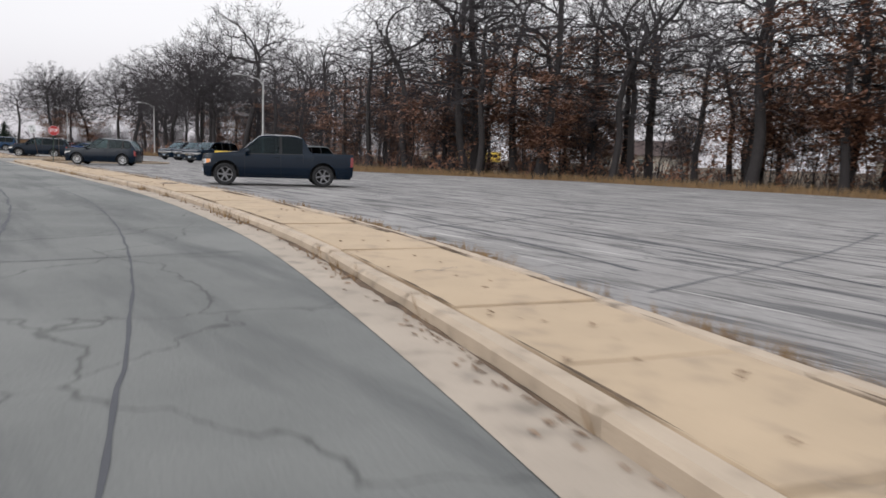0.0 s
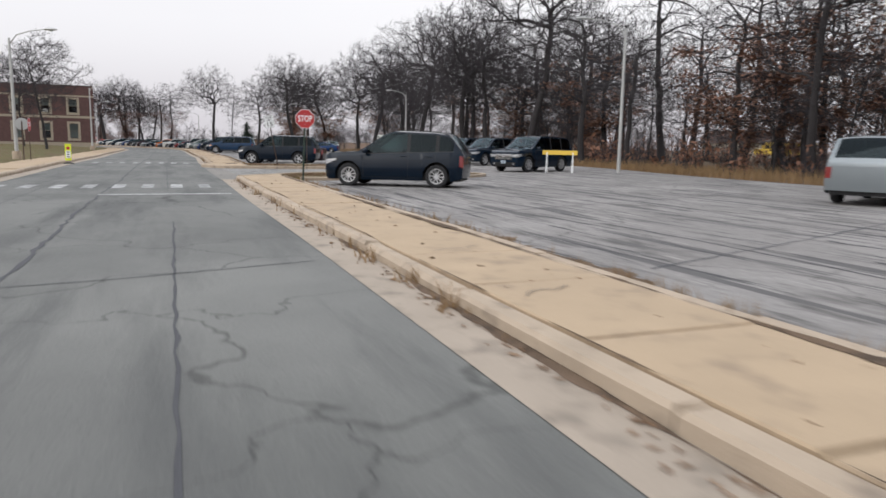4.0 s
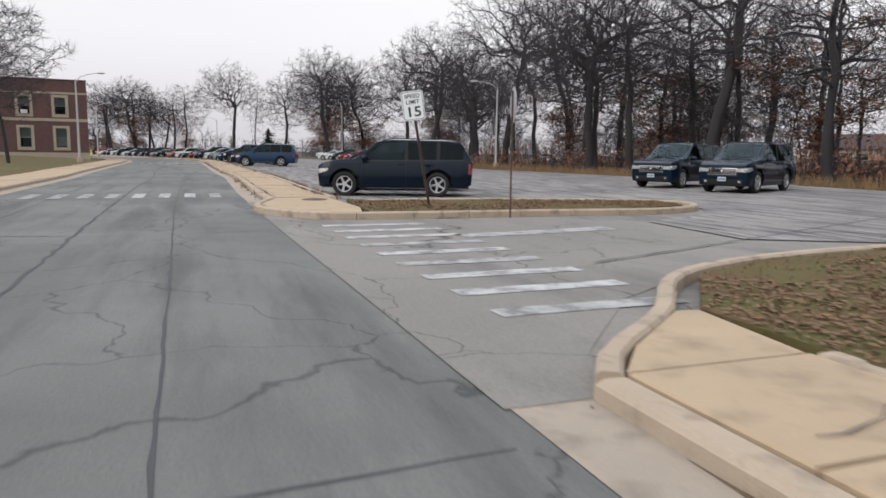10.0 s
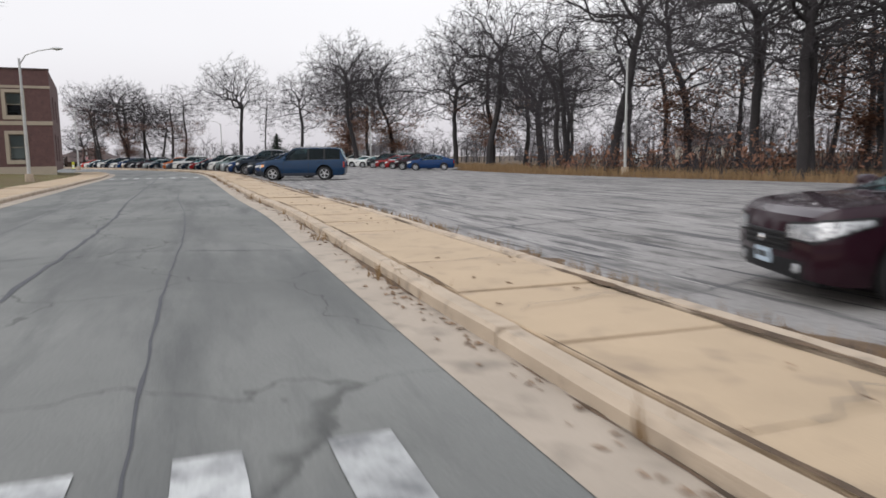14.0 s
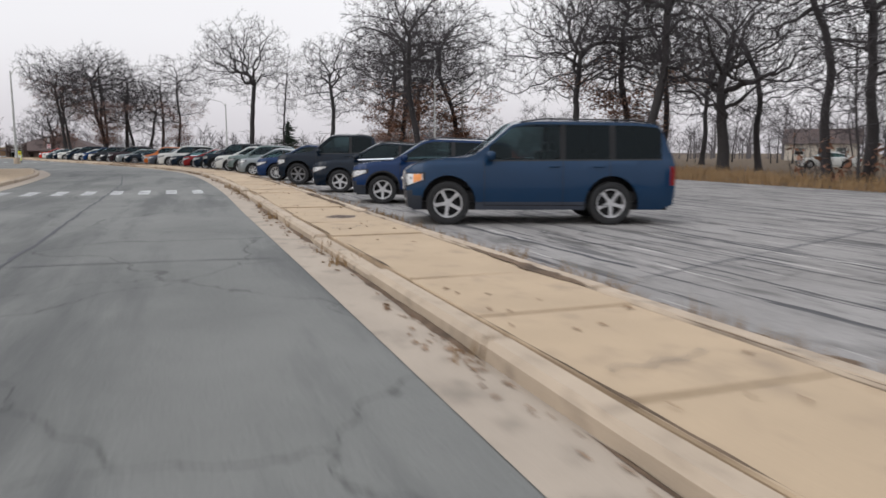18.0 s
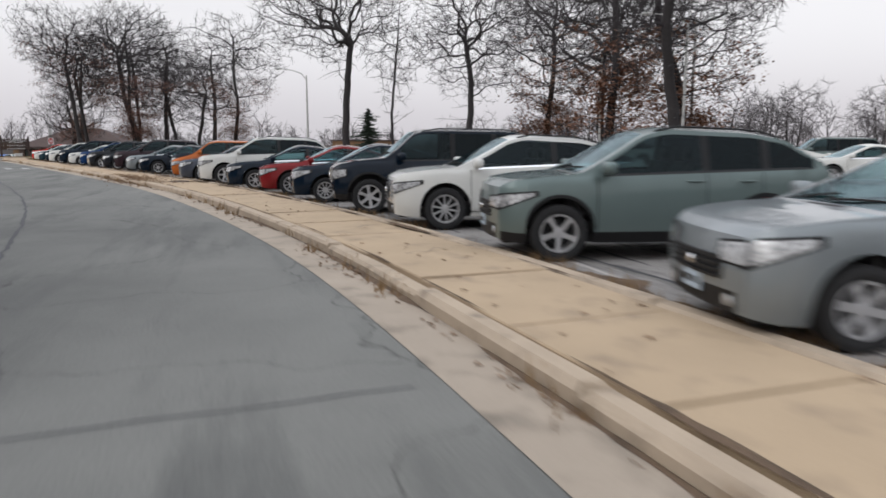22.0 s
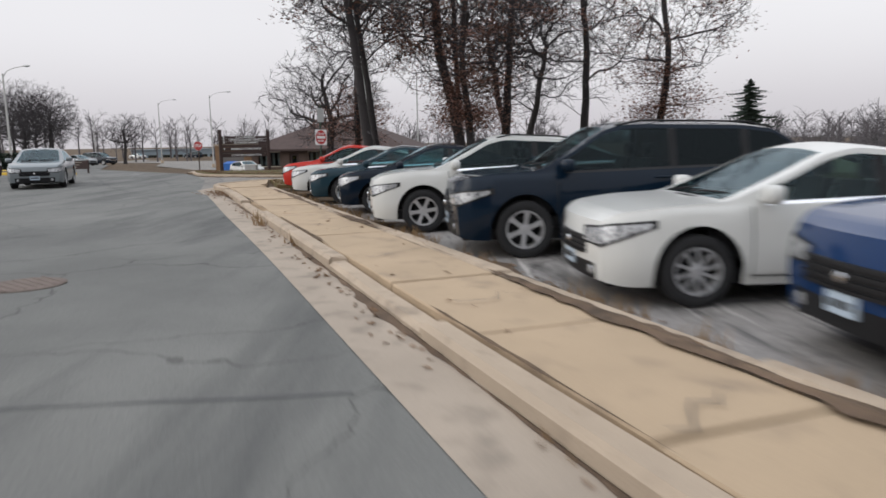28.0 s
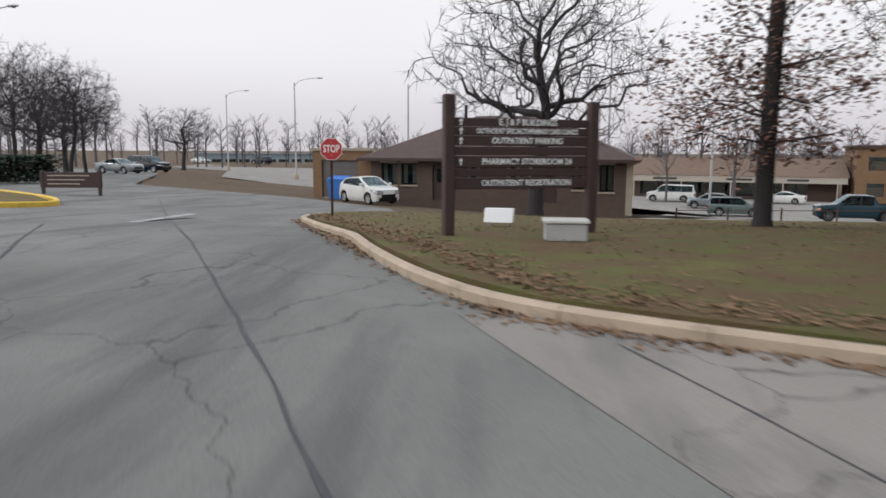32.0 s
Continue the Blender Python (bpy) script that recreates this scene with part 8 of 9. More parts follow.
root = thing("fire_hydrant", pose(-172.1, 163.7, land(-172, 163.7) + 0.12), "dull red fire hydrant on a grass island", "hydrant")
part("barrel", Build().lathe([(0.17, 0), (0.17, 0.06), (0.12, 0.08), (0.12, 0.52), (0.15, 0.55), (0.15, 0.60), (0.12, 0.66), (0.07, 0.73), (0.001, 0.75)], 16), M_HYDRANT, root, smooth=40)
for sg in (-1, 1):
    part("side_cap", Build().lathe([(0.05, sg * 0.10), (0.055, sg * 0.18), (0.001, sg * 0.19)], 10, "x", (0, 0, 0.45)), M_HYDRANT, root, smooth=40)
part("top_nut", Build().lathe([(0.025, 0.75), (0.025, 0.80), (0.001, 0.80)], 6), M_HYDRANT, root)

# tilted plaque built as a plain white wedge; there is no lamp in it
root = thing("lawn_plaque", pose(-156.2, 168.4, 0.15 + land(-156, 168), 0, 0, 30), "small white floodlight box under the sign board", "floodlight")
part("plaque_block", Build().add([(-0.27, -0.12, 0.05), (0.27, -0.12, 0.05), (0.27, 0.16, 0.05), (-0.27, 0.16, 0.05), (-0.27, -0.02, 0.30), (0.27, -0.02, 0.30), (0.27, 0.16, 0.30), (-0.27, 0.16, 0.30)], [(0, 1, 5, 4), (1, 2, 6, 5), (2, 3, 7, 6), (3, 0, 4, 7), (4, 5, 6, 7), (0, 3, 2, 1)]), M_SIGNW, root)
part("stand", Build().box(-0.2, -0.05, -0.05, -0.15, 0.1, 0.06).box(0.15, -0.05, -0.05, 0.2, 0.1, 0.06), M_STEEL, root)
root = thing("metal_box", pose(-153.6, 166.7, 0.12 + land(-153.6, 166.7), 0, 0, 38), "low grey metal box on the lawn", "metal box")
part("body", Build().box(-0.30, -0.20, 0, 0.30, 0.20, 0.26, 0.015), M_STEEL, root)
part("lid", Build().box(-0.33, -0.23, 0.26, 0.33, 0.23, 0.31, 0.01), M_CABINET, root)

# ---- the brown sign board ----
ang = math.degrees(math.atan2(168.27 - 166.11, -154.17 + 155.36))
root = thing("direction_board", pose(-154.77, 167.19, 0.01, 0, 0, ang) @ Matrix.Diagonal((1, 1, 0.985, 1)), "brown wooden direction board with white lettering on two posts", "sign board")
for x0 in (-1.24, 1.24):
    part("post", Build().box(x0 - 0.085, -0.085, -0.25, x0 + 0.085, 0.085, 2.28 if x0 < 0 else 2.22, 0.02), M_BROWNB, root)
LINES = ((1.86, 0.135, "E, J & F BUILDINGS", 1.0, True), (1.72, 0.135, "OUTPATIENT SPECIALTY/PRIMARY CARE CLINICS", 1.75, True), (1.57, 0.16, "OUTPATIENT PARKING", 1.22, True), (1.41, 0.14, "", 0, False), (1.24, 0.19, "PHARMACY STOREROOM 24", 1.55, True), (1.07, 0.13, "", 0, False), (0.90, 0.19, "OUTPATIENT REGISTRATION", 1.55, False))
for zc, h, text, w, arrow in LINES:
    pl = part("board", Build().box(-1.155, -0.03, zc - h / 2 + 0.004, 1.155, 0.03, zc + h / 2 - 0.004, 0.008), M_BROWNB, root)
    if text:
        lettering("board_text", text, 0.115 if w > 1.6 else 0.135, M_SIGNW, pl, pose(0.08, -0.032, zc, 90, 0, 0), 0.003, w)
    if arrow:
        part("arrow", Build().add([(-1.05 + ax, -0.036, zc + az) for ax, az in ((-0.012, -0.055), (0.012, -0.055), (0.012, 0.01), (0.04, 0.01), (0.0, 0.06), (-0.04, 0.01), (-0.012, 0.01))], [tuple(range(7))]), M_SIGNW, pl)
root = thing("low_sign_board", pose(-179.2, 168.8, land(-179, 168.8), 0, 0, 46), "low dark brown board sign beyond the junction", "sign board")
part("board", Build().box(-1.25, -0.04, 0.28, 1.25, 0.04, 0.92, 0.015), M_BROWNB, root)
for x0 in (-1.15, 1.15):
    part("post", Build().box(x0 - 0.06, -0.06, -0.2, x0 + 0.06, 0.06, 1.0, 0.01), M_BROWNB, root)
for k in range(3):
    part("text_bar", Build().box(-0.95, -0.05, 0.76 - k * 0.17, 0.75 - 0.2 * k, -0.042, 0.80 - k * 0.17), M_CREAM, root)


# ---- buildings ----
def wall_with_openings(length, height, holes, thick=0.3):
    """A wall along x from 0, outer face at y = 0, with true openings (x0, x1, z0, z1)."""
    xs = sorted({0.0, length} | {v for h in holes for v in h[:2]})
    zs = sorted({0.0, height} | {v for h in holes for v in h[2:]})
    b = Build()
    solid = lambda i, j: 0 <= i < len(xs) - 1 and 0 <= j < len(zs) - 1 and not any(h[0] - 1e-6 <= xs[i] and xs[i + 1] <= h[1] + 1e-6 and h[2] - 1e-6 <= zs[j] and zs[j + 1] <= h[3] + 1e-6 for h in holes)
    for i in range(len(xs) - 1):
        for j in range(len(zs) - 1):
            if not solid(i, j):
                continue
            x0, x1, z0, z1 = xs[i], xs[i + 1], zs[j], zs[j + 1]
            b.add([(x0, 0, z0), (x1, 0, z0), (x1, 0, z1), (x0, 0, z1)], [(0, 1, 2, 3)])
            b.add([(x0, thick, z0), (x1, thick, z0), (x1, thick, z1), (x0, thick, z1)], [(3, 2, 1, 0)])
            for q, (a, c) in (((x0, x0, z0, z1), (i - 1, j)), ((x1, x1, z0, z1), (i + 1, j))):
                if not solid(a, c):
                    b.add([(q[0], 0, z0), (q[0], thick, z0), (q[0], thick, z1), (q[0], 0, z1)], [(0, 1, 2, 3)])
            for zz, (a, c) in ((z0, (i, j - 1)), (z1, (i, j + 1))):
                if not solid(a, c):
                    b.add([(x0, 0, zz), (x1, 0, zz), (x1, thick, zz), (x0, thick, zz)], [(0, 1, 2, 3)])
    return b


def window_set(root, x0, x1, z0, z1, y=0.12, blind=0.5, frame_mat=None, split=True, sill=None):
    fm = frame_mat or M_STONE
    w = part("window", Build().box(x0, y, z0, x0 + 0.05, y + 0.06, z1).box(x1 - 0.05, y, z0, x1, y + 0.06, z1).box(x0 + 0.05, y, z0, x1 - 0.05, y + 0.06, z0 + 0.05).box(x0 + 0.05, y, z1 - 0.05, x1 - 0.05, y + 0.06, z1), fm, root)
    zm = (z0 + z1) / 2
    panes = ((z0 + 0.05, zm - 0.02), (zm + 0.02, z1 - 0.05)) if split else ((z0 + 0.05, z1 - 0.05),)
    for a, b in panes:
        part("pane", Build().add([(x0 + 0.05, y + 0.03, a), (x1 - 0.05, y + 0.03, a), (x1 - 0.05, y + 0.03, b), (x0 + 0.05, y + 0.03, b)], [(0, 1, 2, 3)]), M_PANE, w)
    if split:
        part("glazing_bar", Build().box(x0 + 0.05, y, zm - 0.02, x1 - 0.05, y + 0.06, zm + 0.02), fm, w)
    if blind:
        part("blind", Build().box(x0 + 0.06, y + 0.08, z1 - 0.06 - blind * (z1 - z0 - 0.1), x1 - 0.06, y + 0.09, z1 - 0.06), M_BLIND, w)
    if sill:
        part("sill", Build().box(x0 - 0.08, -0.08, z0 - 0.10, x1 + 0.08, 0.12, z0), sill, w)


def brick_hall():
    """Two-storey dark brick block with a flat roof and stone bands; its corner is the origin, its face runs along -x."""
    base = 0.55
    root = thing("brick_building", pose(-91.2, 109.7, base, 0, 0, 46), "two-storey dark red brick building with buff stone bands", "building")
    LEN, HT, bays = 34.0, 7.75, 10
    holes, surr = [], []
    for k in range(bays):
        xc = -2.5 - k * 3.25
        holes += [(LEN + xc - 0.52, LEN + xc + 0.52, 0.85, 2.85), (LEN + xc - 0.52, LEN + xc + 0.52, 4.25, 6.0)]
    holes = [h for h in holes if h[0] > 0.3]
    m = Matrix.Translation((-LEN, 0, 0))
    w = part("wall", wall_with_openings(LEN, HT, holes, 0.35), M_BRICK, root, at=m)
    part("wall", wall_with_openings(16.0, HT, [(3, 4.5, 0.75, 2.95), (8, 9.5, 0.75, 2.95), (3, 4.5, 4.15, 6.05), (8, 9.5, 4.15, 6.05)], 0.35), M_BRICK, root, at=pose(0, 0.36, 0, 0, 0, 90))
    part("wall", wall_with_openings(LEN, HT, [], 0.35), M_BRICK, root, at=Matrix.Translation((-LEN, 16.4, 0)))
    part("wall", wall_with_openings(15.6, HT, [], 0.35), M_BRICK, root, at=pose(-LEN, 0.4, 0, 0, 0, 90))
    part("roof", Build().box(-LEN + 0.05, 0.05, HT - 0.5, -0.05, 16.6, HT - 0.3), M_TAR, root)
    part("parapet_cap", Build().box(-LEN - 0.06, -0.06, HT, 0.06, 0.42, HT + 0.12), M_BROWNB, root)
    part("stone_band", Build().box(-LEN, -0.05, 3.55, 0.05, 0.0, 3.85), M_STONE, root)
    part("stone_band", Build().box(-LEN, -0.05, 6.35, 0.05, 0.0, 6.55), M_STONE, root)
    part("plinth", Build().box(-LEN, -0.06, -0.5, 0.06, 0.0, 0.35), M_STONE, root)
    for h in holes:
        x0, x1, z0, z1 = h[0] - LEN, h[1] - LEN, h[2], h[3]
        s = Build()
        s.box(x0 - 0.26, -0.04, z0 - 0.28, x0 - 0.005, 0.0, z1 + 0.26).box(x1 + 0.005, -0.04, z0 - 0.28, x1 + 0.26, 0.0, z1 + 0.26)
        s.box(x0 - 0.005, -0.04, z1 + 0.005, x1 + 0.005, 0.0, z1 + 0.26).box(x0 - 0.005, -0.07, z0 - 0.28, x1 + 0.005, 0.0, z0 - 0.005)
        part("stone_surround", s, M_STONE, root)
        window_set(root, x0 + 0.003, x1 - 0.003, z0 + 0.003, z1 - 0.003, 0.14, random.choice((0.5, 0.8, 0.95)), M_STONE)
        if random.random() < 0.5:
            part("air_conditioner", Build().box(x0 + 0.22, -0.25, z0 + 0.02, x1 - 0.22, 0.13, z0 + 0.42, 0.02), M_CABINET, root)
    # taller wing further back
    part("rear_wing", Build().box(-LEN + 2, 9, HT - 0.4, -LEN + 18, 16, HT + 3.0), M_BRICK, root)
    part("rear_wing_roof", Build().add([(-LEN + 1.6, 8.6, HT + 3.0), (-LEN + 18.4, 8.6, HT + 3.0), (-LEN + 18.4, 16.4, HT + 3.0), (-LEN + 1.6, 16.4, HT + 3.0), (-LEN + 5, 12.5, HT + 5.0), (-LEN + 15, 12.5, HT + 5.0)], [(0, 1, 5, 4), (1, 2, 5), (2, 3, 4, 5), (3, 0, 4)]), M_ROOFB, root)


brick_hall()


def gatehouse():
    """Low brown brick office with a hipped roof and a flat-roofed garage beside it."""
    g = -1.55
    root = thing("gatehouse", pose(-181.4, 187.0, g, 0, 0, 27.2), "low brown brick office with a hipped brown shingle roof", "building")
    LEN, D, E = 15.4, 9.5, 2.55
    holes = [(0.7, 1.7, 0.9, 2.2), (2.0, 3.0, 0.9, 2.2), (4.0, 4.95, 0.02, 2.15), (6.0, 7.0, 0.9, 2.2), (8.4, 9.4, 0.9, 2.2), (10.6, 11.5, 0.02, 2.1), (12.4, 13.2, 0.8, 2.2), (13.9, 14.7, 0.7, 2.2)]
    part("wall", wall_with_openings(LEN, E, holes, 0.3), M_BRICK2, root)
    part("wall", wall_with_openings(D - 0.6, E, [(2, 3, 0.9, 2.2), (5, 6, 0.9, 2.2)], 0.3), M_BRICK2, root, at=pose(LEN, 0.3, 0, 0, 0, 90))
    part("wall", wall_with_openings(D - 0.6, E, [], 0.3), M_BRICK2, root, at=pose(0.3, 0.3, 0, 0, 0, 90))
    part("wall", wall_with_openings(LEN, E, [], 0.3), M_BRICK2, root, at=pose(0, D - 0.3, 0))
    part("foundation", Build().box(0.02, 0.02, -1.0, LEN - 0.02, D - 0.02, 0.0), M_BRICK2, root)
    o = 0.65
    part("roof", Build().add([(-o, -o, E - 0.02), (LEN + o, -o, E - 0.02), (LEN + o, D + o, E - 0.02), (-o, D + o, E - 0.02), (5.6, D / 2, E + 2.7), (LEN - 5.6, D / 2, E + 2.7)], [(0, 1, 5, 4), (1, 2, 5), (2, 3, 4, 5), (3, 0, 4), (0, 3, 2, 1)]), M_ROOFB, root)
    part("fascia", Build().box(-o - 0.02, -o - 0.04, E - 0.20, LEN + o + 0.02, -o, E - 0.01).box(LEN + o, -o - 0.04, E - 0.20, LEN + o + 0.04, D + o, E - 0.01), M_BROWNB, root)
    v = part("roof_vent", Build().box(7.2, D / 2 - 0.4, E + 2.4, 8.0, D / 2 + 0.4, E + 3.1).box(7.1, D / 2 - 0.5, E + 3.1, 8.1, D / 2 + 0.5, E + 3.2), M_STEEL, root)
    part("chimney_pipe", Build().tube([(5.0, D / 2 - 0.6, E + 2.0), (5.0, D / 2 - 0.6, E + 3.4)], [0.1, 0.1], 10), M_BLACK, root)
    for h in holes:
        if h[2] > 0.5:
            window_set(root, h[0] + 0.003, h[1] - 0.003, h[2] + 0.003, h[3] - 0.003, 0.12, 0, M_BLACK, False, M_STONE)
            for x0 in (h[0] + 0.08, h[1] - 0.34):
                part("curtain", Build().box(x0, 0.22, h[2] + 0.1, x0 + 0.26, 0.24, h[3] - 0.06), M_BLIND, root)
            part("awning_box", Build().box(h[0] - 0.05, -0.10, h[3] + 0.02, h[1] + 0.05, 0.0, h[3] + 0.14), M_CREAM, root)
        else:
            d = part("door", Build().box(h[0] + 0.03, 0.1, h[2], h[1] - 0.03, 0.15, h[3] - 0.03, 0.01), M_BROWNB, root)
            part("door_pane", Build().box(h[0] + 0.25, 0.09, 1.1, h[1] - 0.25, 0.1, 1.9), M_PANE, d)
    part("corner_pier", Build().box(LEN - 0.02, -0.08, -0.6, LEN + 0.34, 0.26, E - 0.22), M_STONE, root)
    part("corner_pier", Build().box(9.9, -0.12, -0.4, 10.4, 0.0, E - 0.22), M_STONE, root)
    # garage
    gr = thing("garage", pose(-181.4, 187.0, g, 0, 0, 27.2), "flat-roofed red brick garage with grey overhead doors", "building")
    part("wall", wall_with_openings(4.0, 2.95, [(0.6, 3.1, 0.0, 2.35)], 0.3), M_BRICK3, gr, at=pose(-4.15, 0.4, 0))
    part("wall", wall_with_openings(8.0, 2.95, [], 0.3), M_BRICK3, gr, at=pose(-3.85, 0.7, 0, 0, 0, 90))
    part("foundation", Build().box(-4.1, 0.45, -1.0, -0.2, 8.5, 0.0), M_KERB, gr)
    part("roof", Build().box(-4.25, 0.3, 2.95, -0.1, 8.6, 3.12), M_STONE, gr)
    for x0 in (-3.55,):
        b = Build()
        for k in range(5):
            b.box(x0 + 0.01, 0.55, 0.02 + k * 0.465, x0 + 2.49, 0.60, 0.475 + k * 0.465, 0.01)
        part("overhead_door", b, M_GREYDOOR, gr)
    t = thing("waste_bin", pose(-181.9, 184.9, land(-181.9, 184.9), 0, 0, 27) @ Matrix.Diagonal((0.7, 0.7, 0.85, 1)), "blue plastic waste container", "waste bin")
    part("body", Build().add([(-0.7, -0.5, 0), (0.7, -0.5, 0), (0.7, 0.5, 0), (-0.7, 0.5, 0), (-0.85, -0.62, 1.35), (0.85, -0.62, 1.35), (0.85, 0.62, 1.55), (-0.85, 0.62, 1.55)], [(0, 1, 5, 4), (1, 2, 6, 5), (2, 3, 7, 6), (3, 0, 4, 7), (0, 3, 2, 1)]), M_BLUEBIN, t)
    part("lid", Build().add([(-0.88, -0.65, 1.36), (0.88, -0.65, 1.36), (0.88, 0.65, 1.57), (-0.88, 0.65, 1.57), (-0.88, -0.65, 1.42), (0.88, -0.65, 1.42), (0.88, 0.65, 1.63), (-0.88, 0.65, 1.63)], [(0, 1, 5, 4), (1, 2, 6, 5), (2, 3, 7, 6), (3, 0, 4, 7), (4, 5, 6, 7), (0, 3, 2, 1)]), M_BLUEBIN, t)


gatehouse()


def shops():
    """A long low row of shops with a tan roof and a cream fascia, and a taller brick block at its end."""
    g = -4.5
    root = thing("shop_row", pose(-195.5, 245.8, g, 0, 0, 21.6), "long low row of shops with a tan shingle roof", "building")
    LEN, D = 25.0, 12.0
    holes = [(1.2 + k * 3.0, 3.5 + k * 3.0, 0.4, 2.4) for k in range(7)]
    part("wall", wall_with_openings(LEN, 3.0, holes, 0.3), M_BRICK2, root)
    part("wall", wall_with_openings(D, 3.0, [], 0.3), M_BRICK2, root, at=pose(LEN, 0.3, 0, 0, 0, 90))
    part("wall", wall_with_openings(D, 3.0, [], 0.3), M_BRICK2, root, at=pose(0.3, 0.3, 0, 0, 0, 90))
    part("fascia", Build().box(-0.6, -2.0, 2.2, LEN + 0.6, -1.85, 3.0), M_CREAM, root)
    part("soffit", Build().box(-0.6, -1.85, 2.9, LEN + 0.6, 0.3, 3.0), M_BROWNB, root)
    part("roof", Build().add([(-0.8, -2.1, 3.0), (LEN + 0.8, -2.1, 3.0), (LEN + 0.8, D, 3.0), (-0.8, D, 3.0), (-0.8, 4.0, 5.2), (LEN + 0.8, 4.0, 5.2)], [(0, 1, 5, 4), (1, 2, 5), (2, 3, 4, 5), (3, 0, 4)]), M_TANROOF, root)
    for h in holes:
        part("shop_window", Build().box(h[0] + 0.01, 0.1, h[2] + 0.01, h[1] - 0.01, 0.13, h[3] - 0.01), M_PANE, root)
    for k in range(5):
        part("canopy_post", Build().box(0.5 + k * 6, -1.98, 0, 0.65 + k * 6, -1.86, 2.2), M_CREAM, root)
    b = Build()
    for x0, w in ((3, 3.0), (12, 3.0), (19, 2.4)):
        b.box(x0, -2.02, 2.45, x0 + w, -2.0, 2.7)
    part("sign_bar", b, M_SIGNK, root)
    r2 = thing("brick_block", pose(-171.0, 255.4, g, 0, 0, 21.6), "two-storey orange brick block beside the shops", "building")
    part("wall", wall_with_openings(14.0, 6.6, [(1.2, 3.0, 0.8, 2.4), (5, 7, 0.8, 2.4), (9.5, 11.5, 0.8, 2.4), (1.2, 3.0, 3.9, 5.5), (5, 7, 3.9, 5.5), (9.5, 11.5, 3.9, 5.5)], 0.3), M_BRICK3, r2, at=pose(0, -2.5, 0))
    part("wall", wall_with_openings(10.0, 6.6, [(3, 5, 0.8, 2.4), (3, 5, 3.9, 5.5)], 0.3), M_BRICK3, r2, at=pose(0.3, -2.2, 0, 0, 0, 90))
    part("roof", Build().box(-0.3, -2.8, 6.6, 14.3, 8, 6.9), M_ROOFB, r2)
    for x0, x1 in ((1.2, 3.0), (5, 7), (9.5, 11.5)):
        for z0 in (0.8, 3.9):
            window_set(r2, x0 + 0.01, x1 - 0.01, z0 + 0.01, z0 + 1.59, -2.38, 0.3, M_BROWNB)


shops()


def house(x, y, turn, wall_mat, roof_mat, label, L=11, D=8, E=2.8, rise=2.6):
    root = thing("house", pose(x, y, land(x, y), 0, 0, turn), label, "house")
    holes = [(1.5, 3.0, 0.9, 2.2), (5.0, 6.0, 0.02, 2.1), (7.6, 9.2, 0.9, 2.2)]
    part("wall", wall_with_openings(L, E, holes, 0.25), wall_mat, root)
    part("wall", wall_with_openings(D, E, [], 0.25), wall_mat, root, at=pose(L, 0.25, 0, 0, 0, 90))
    part("wall", wall_with_openings(D, E, [], 0.25), wall_mat, root, at=pose(0.25, 0.25, 0, 0, 0, 90))
    part("wall", wall_with_openings(L, E, [], 0.25), wall_mat, root, at=pose(0, D + 0.25, 0))
    part("roof", Build().add([(-0.5, -0.5, E), (L + 0.5, -0.5, E), (L + 0.5, D + 1, E), (-0.5, D + 1, E), (-0.5, D / 2, E + rise), (L + 0.5, D / 2, E + rise)], [(0, 1, 5, 4), (1, 2, 5), (2, 3, 4, 5), (3, 0, 4), (0, 3, 2, 1)]), roof_mat, root)
    for h in holes:
        if h[2] > 0.5:
            window_set(root, h[0] + 0.01, h[1] - 0.01, h[2] + 0.01, h[3] - 0.01, 0.1, 0.4, M_SIGNW)
        else:
            part("door", Build().box(h[0] + 0.02, 0.08, h[2], h[1] - 0.02, 0.13, h[3] - 0.02, 0.01), M_BROWNB, root)


house(-128.0, 250.0, 15, M_CREAM, M_TANROOF, "cream house with a tan gabled roof beyond the trees")
house(-48.0, 224.0, -10, M_CREAM, M_ROOFB, "pale cream house with a dark gabled roof beyond the trees")
house(-12.0, 190.0, -20, M_CREAM, M_ROOFB, "pale cream house with a dark gabled roof beyond the woods", 14)
house(22.0, 132.0, -35, M_CREAM, M_ROOFB, "cream house with a dark roof beyond the woods", 14)
house(52.0, 100.0, -45, M_CREAM, M_ROOFB, "pale cream house with a dark roof beyond the woods", 16)
root = thing("school_bus", pose(3.0, 178.0, 0, 0, 0, 165), "yellow school bus standing beyond the woods", "bus")
part("body", Build().box(-4.5, -1.2, 0.55, 4.5, 1.2, 2.9, 0.15), M_WOODY, root, smooth=40)
part("bonnet", Build().box(4.5, -1.0, 0.55, 5.9, 1.0, 1.7, 0.15), M_WOODY, root, smooth=40)
for sg in (-1, 1):
    for k in range(9):
        part("window", Build().box(-4.2 + k * 0.92, sg * 1.205 - 0.008, 1.75, -3.45 + k * 0.92, sg * 1.205 + 0.008, 2.4), M_BLACK, root)
    for x0 in (-2.6, 4.4):
        part("wheel", Build().lathe([(0.001, sg * 1.0), (0.45, sg * 1.0), (0.48, sg * 0.95), (0.48, sg * 0.75)], 20, "y", (x0, 0, 0.48)), M_RUBBER, root, smooth=40)

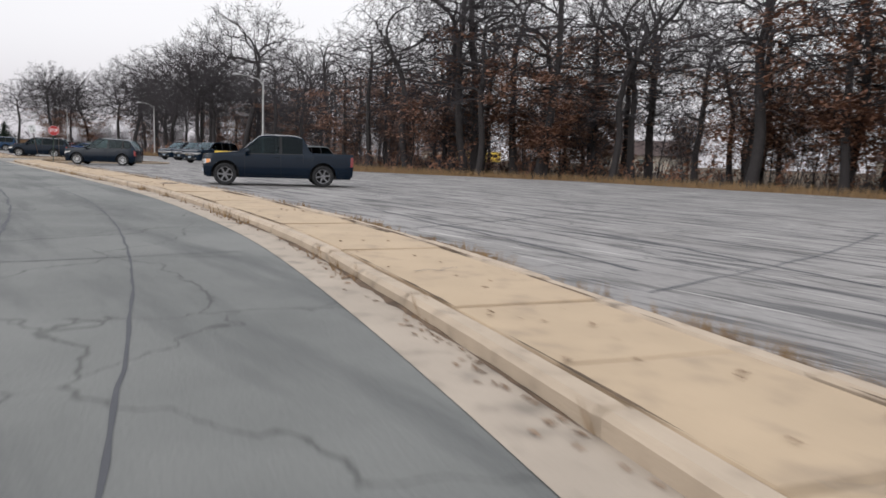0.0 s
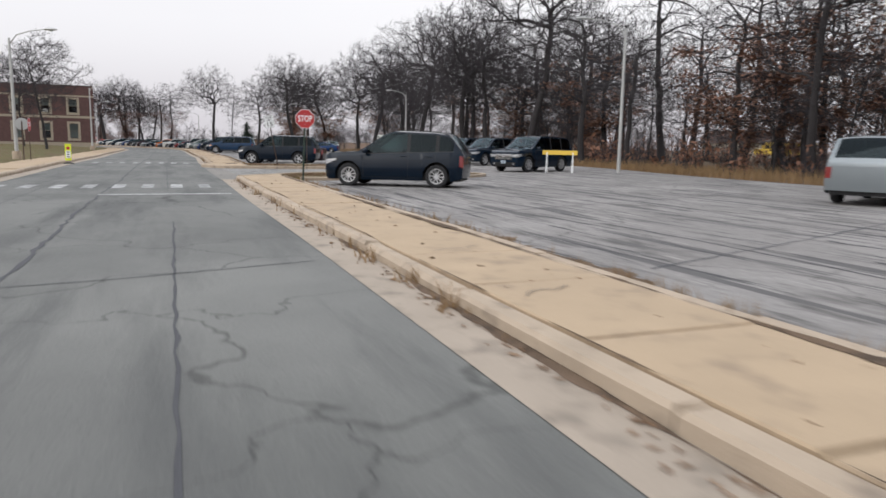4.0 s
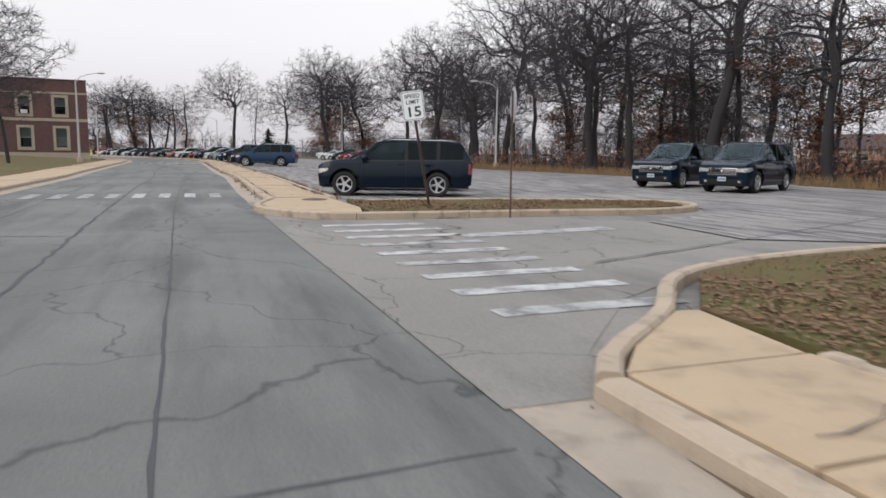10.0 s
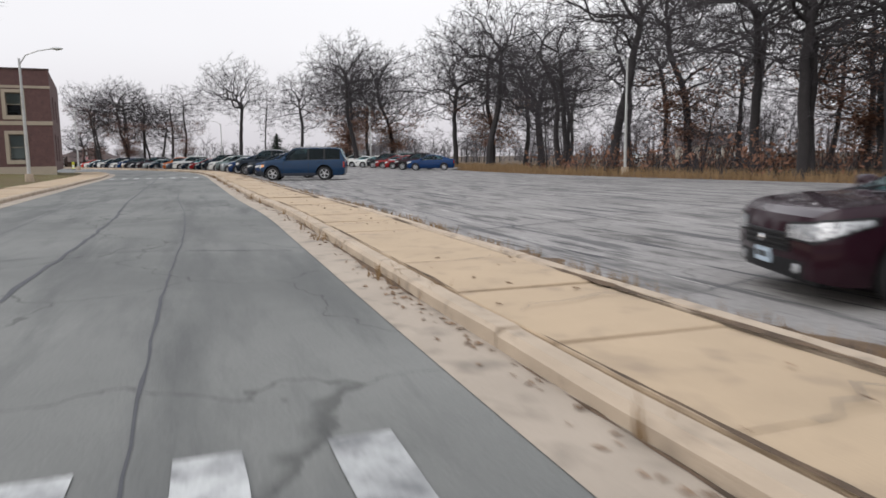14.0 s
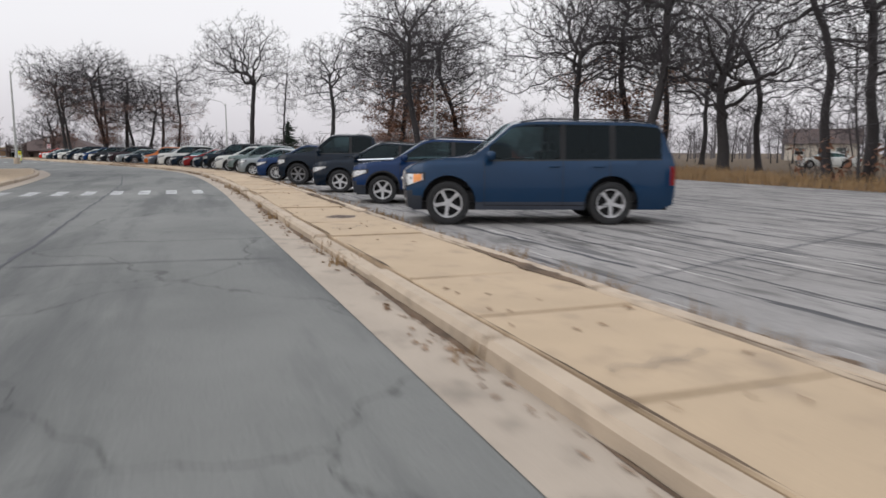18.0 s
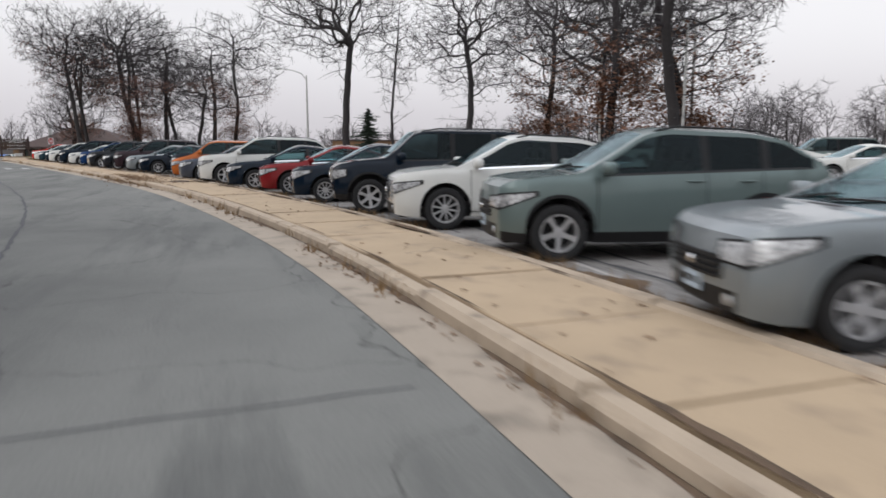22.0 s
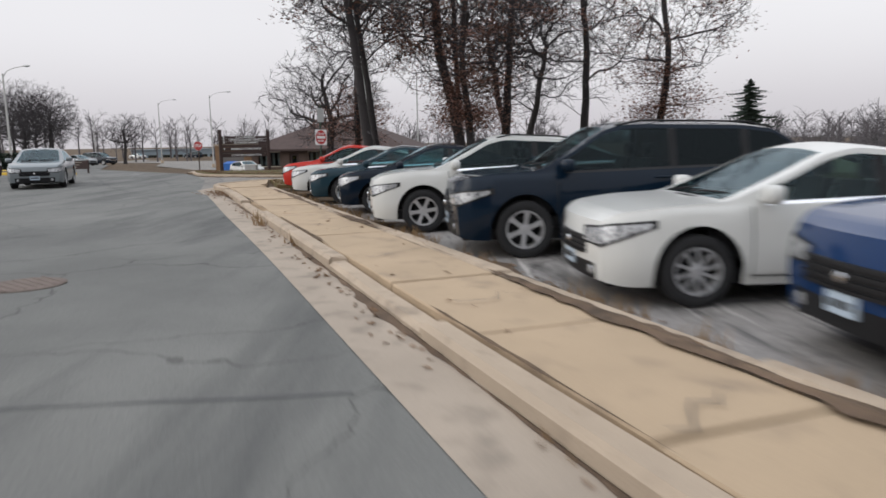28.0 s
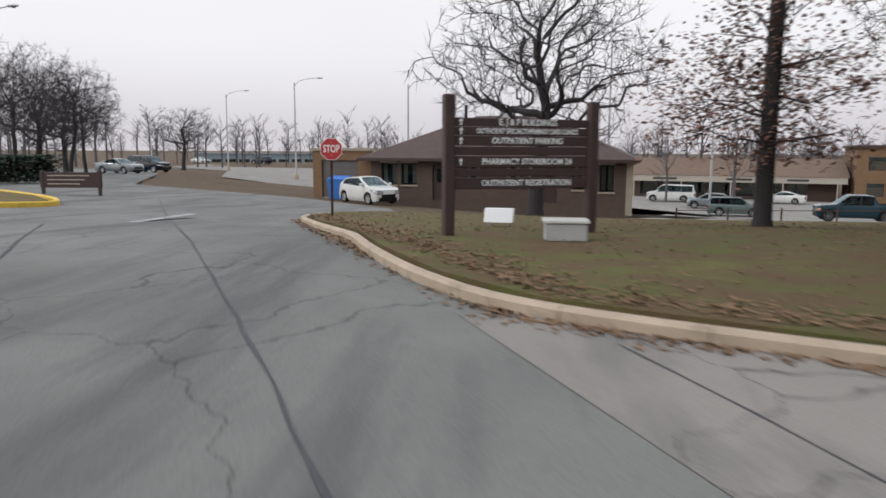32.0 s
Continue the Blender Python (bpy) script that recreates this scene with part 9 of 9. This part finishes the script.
# ---- backdrop behind the camera: plain brick wall and hedge line close the place ----
root = tagged(new("hedge_rear"), "dark clipped hedge beyond the junction", "hedge")
rng = np.random.default_rng(31)
b = Build()
for _ in range(5000):
    t = rng.uniform(0, 1)
    c = np.array([-189.5 - 1.6 * t, 165.5 + 6.5 * t, land(-190, 169)]) + rng.normal(0, 0.35, 3) * (1, 1, 0) + (0, 0, rng.uniform(0.05, 1.5))
    a, s = rng.uniform(0, 6.28), rng.uniform(0.06, 0.14)
    u = np.array([math.cos(a), math.sin(a), rng.uniform(-0.6, 0.6)]) * s
    v = np.array([-math.sin(a), math.cos(a), rng.uniform(-0.6, 0.6)]) * s
    b.add([tuple(c - u), tuple(c + v), tuple(c + u), tuple(c - v)], [(0, 1, 2, 3)])
part("hedge_leaves", b.mesh("hedge_leaves", [M_FIR]), None, root)
# chain fence posts along the road beyond the gatehouse
root = thing("post_fence", pose(0, 0, 0), "low dark post and rail fence beyond the lawn", "fence")
for k in range(14):
    x, y = -167.0 + 2.6 * k, 199.0 + 1.35 * k
    part("post", Build().box(x - 0.04, y - 0.04, land(x, y) - 0.1, x + 0.04, y + 0.04, land(x, y) + 0.85), M_BROWNPOST, root)
part("rail", Build().tube([(-167.0 + 2.6 * k, 199.0 + 1.35 * k, land(-167.0 + 2.6 * k, 199.0 + 1.35 * k) + 0.7) for k in range(14)], [0.025] * 14, 5), M_BROWNPOST, root)
ob = part("road_beyond", sheet([(-174, 204), (-150, 210), (-118, 227), (-112, 250), (-160, 254), (-200, 244), (-198, 226)], 0.0, True), M_DRIVE)
tagged(ob, "pale asphalt street and forecourt before the shops", "road", kind="structure")
root = thing("far_store", pose(-148 - 0.8884 * 205, 158 + 0.459 * 205, -4.2, 0, 0, 62), "long blue-grey low building far beyond the road", "building")
part("wall", wall_with_openings(34.0, 4.6, [(1 + 3.6 * k, 3.8 + 3.6 * k, 1.2, 3.2) for k in range(9)], 0.3), M_BLUEGREY, root)
part("wall", wall_with_openings(12.0, 4.6, [], 0.3), M_BLUEGREY, root, at=pose(0.3, 0.3, 0, 0, 0, 90))
part("wall", wall_with_openings(12.0, 4.6, [], 0.3), M_BLUEGREY, root, at=pose(34.0, 0.3, 0, 0, 0, 90))
part("roof", Build().box(-0.3, -0.3, 4.6, 34.3, 12.5, 4.9), M_BLUEGREY, root)
for k in range(9):
    part("window_pane", Build().box(1.01 + 3.6 * k, 0.12, 1.21, 3.79 + 3.6 * k, 0.15, 3.19), M_PANE, root)
ob = part("far_road", sheet([(-205, 190), (-230, 205), (-290, 225), (-300, 240), (-225, 236), (-170, 222), (-190, 205)], 0.0, True), M_DRIVE)
tagged(ob, "grey asphalt road crossing beyond the junction", "road", kind="structure")
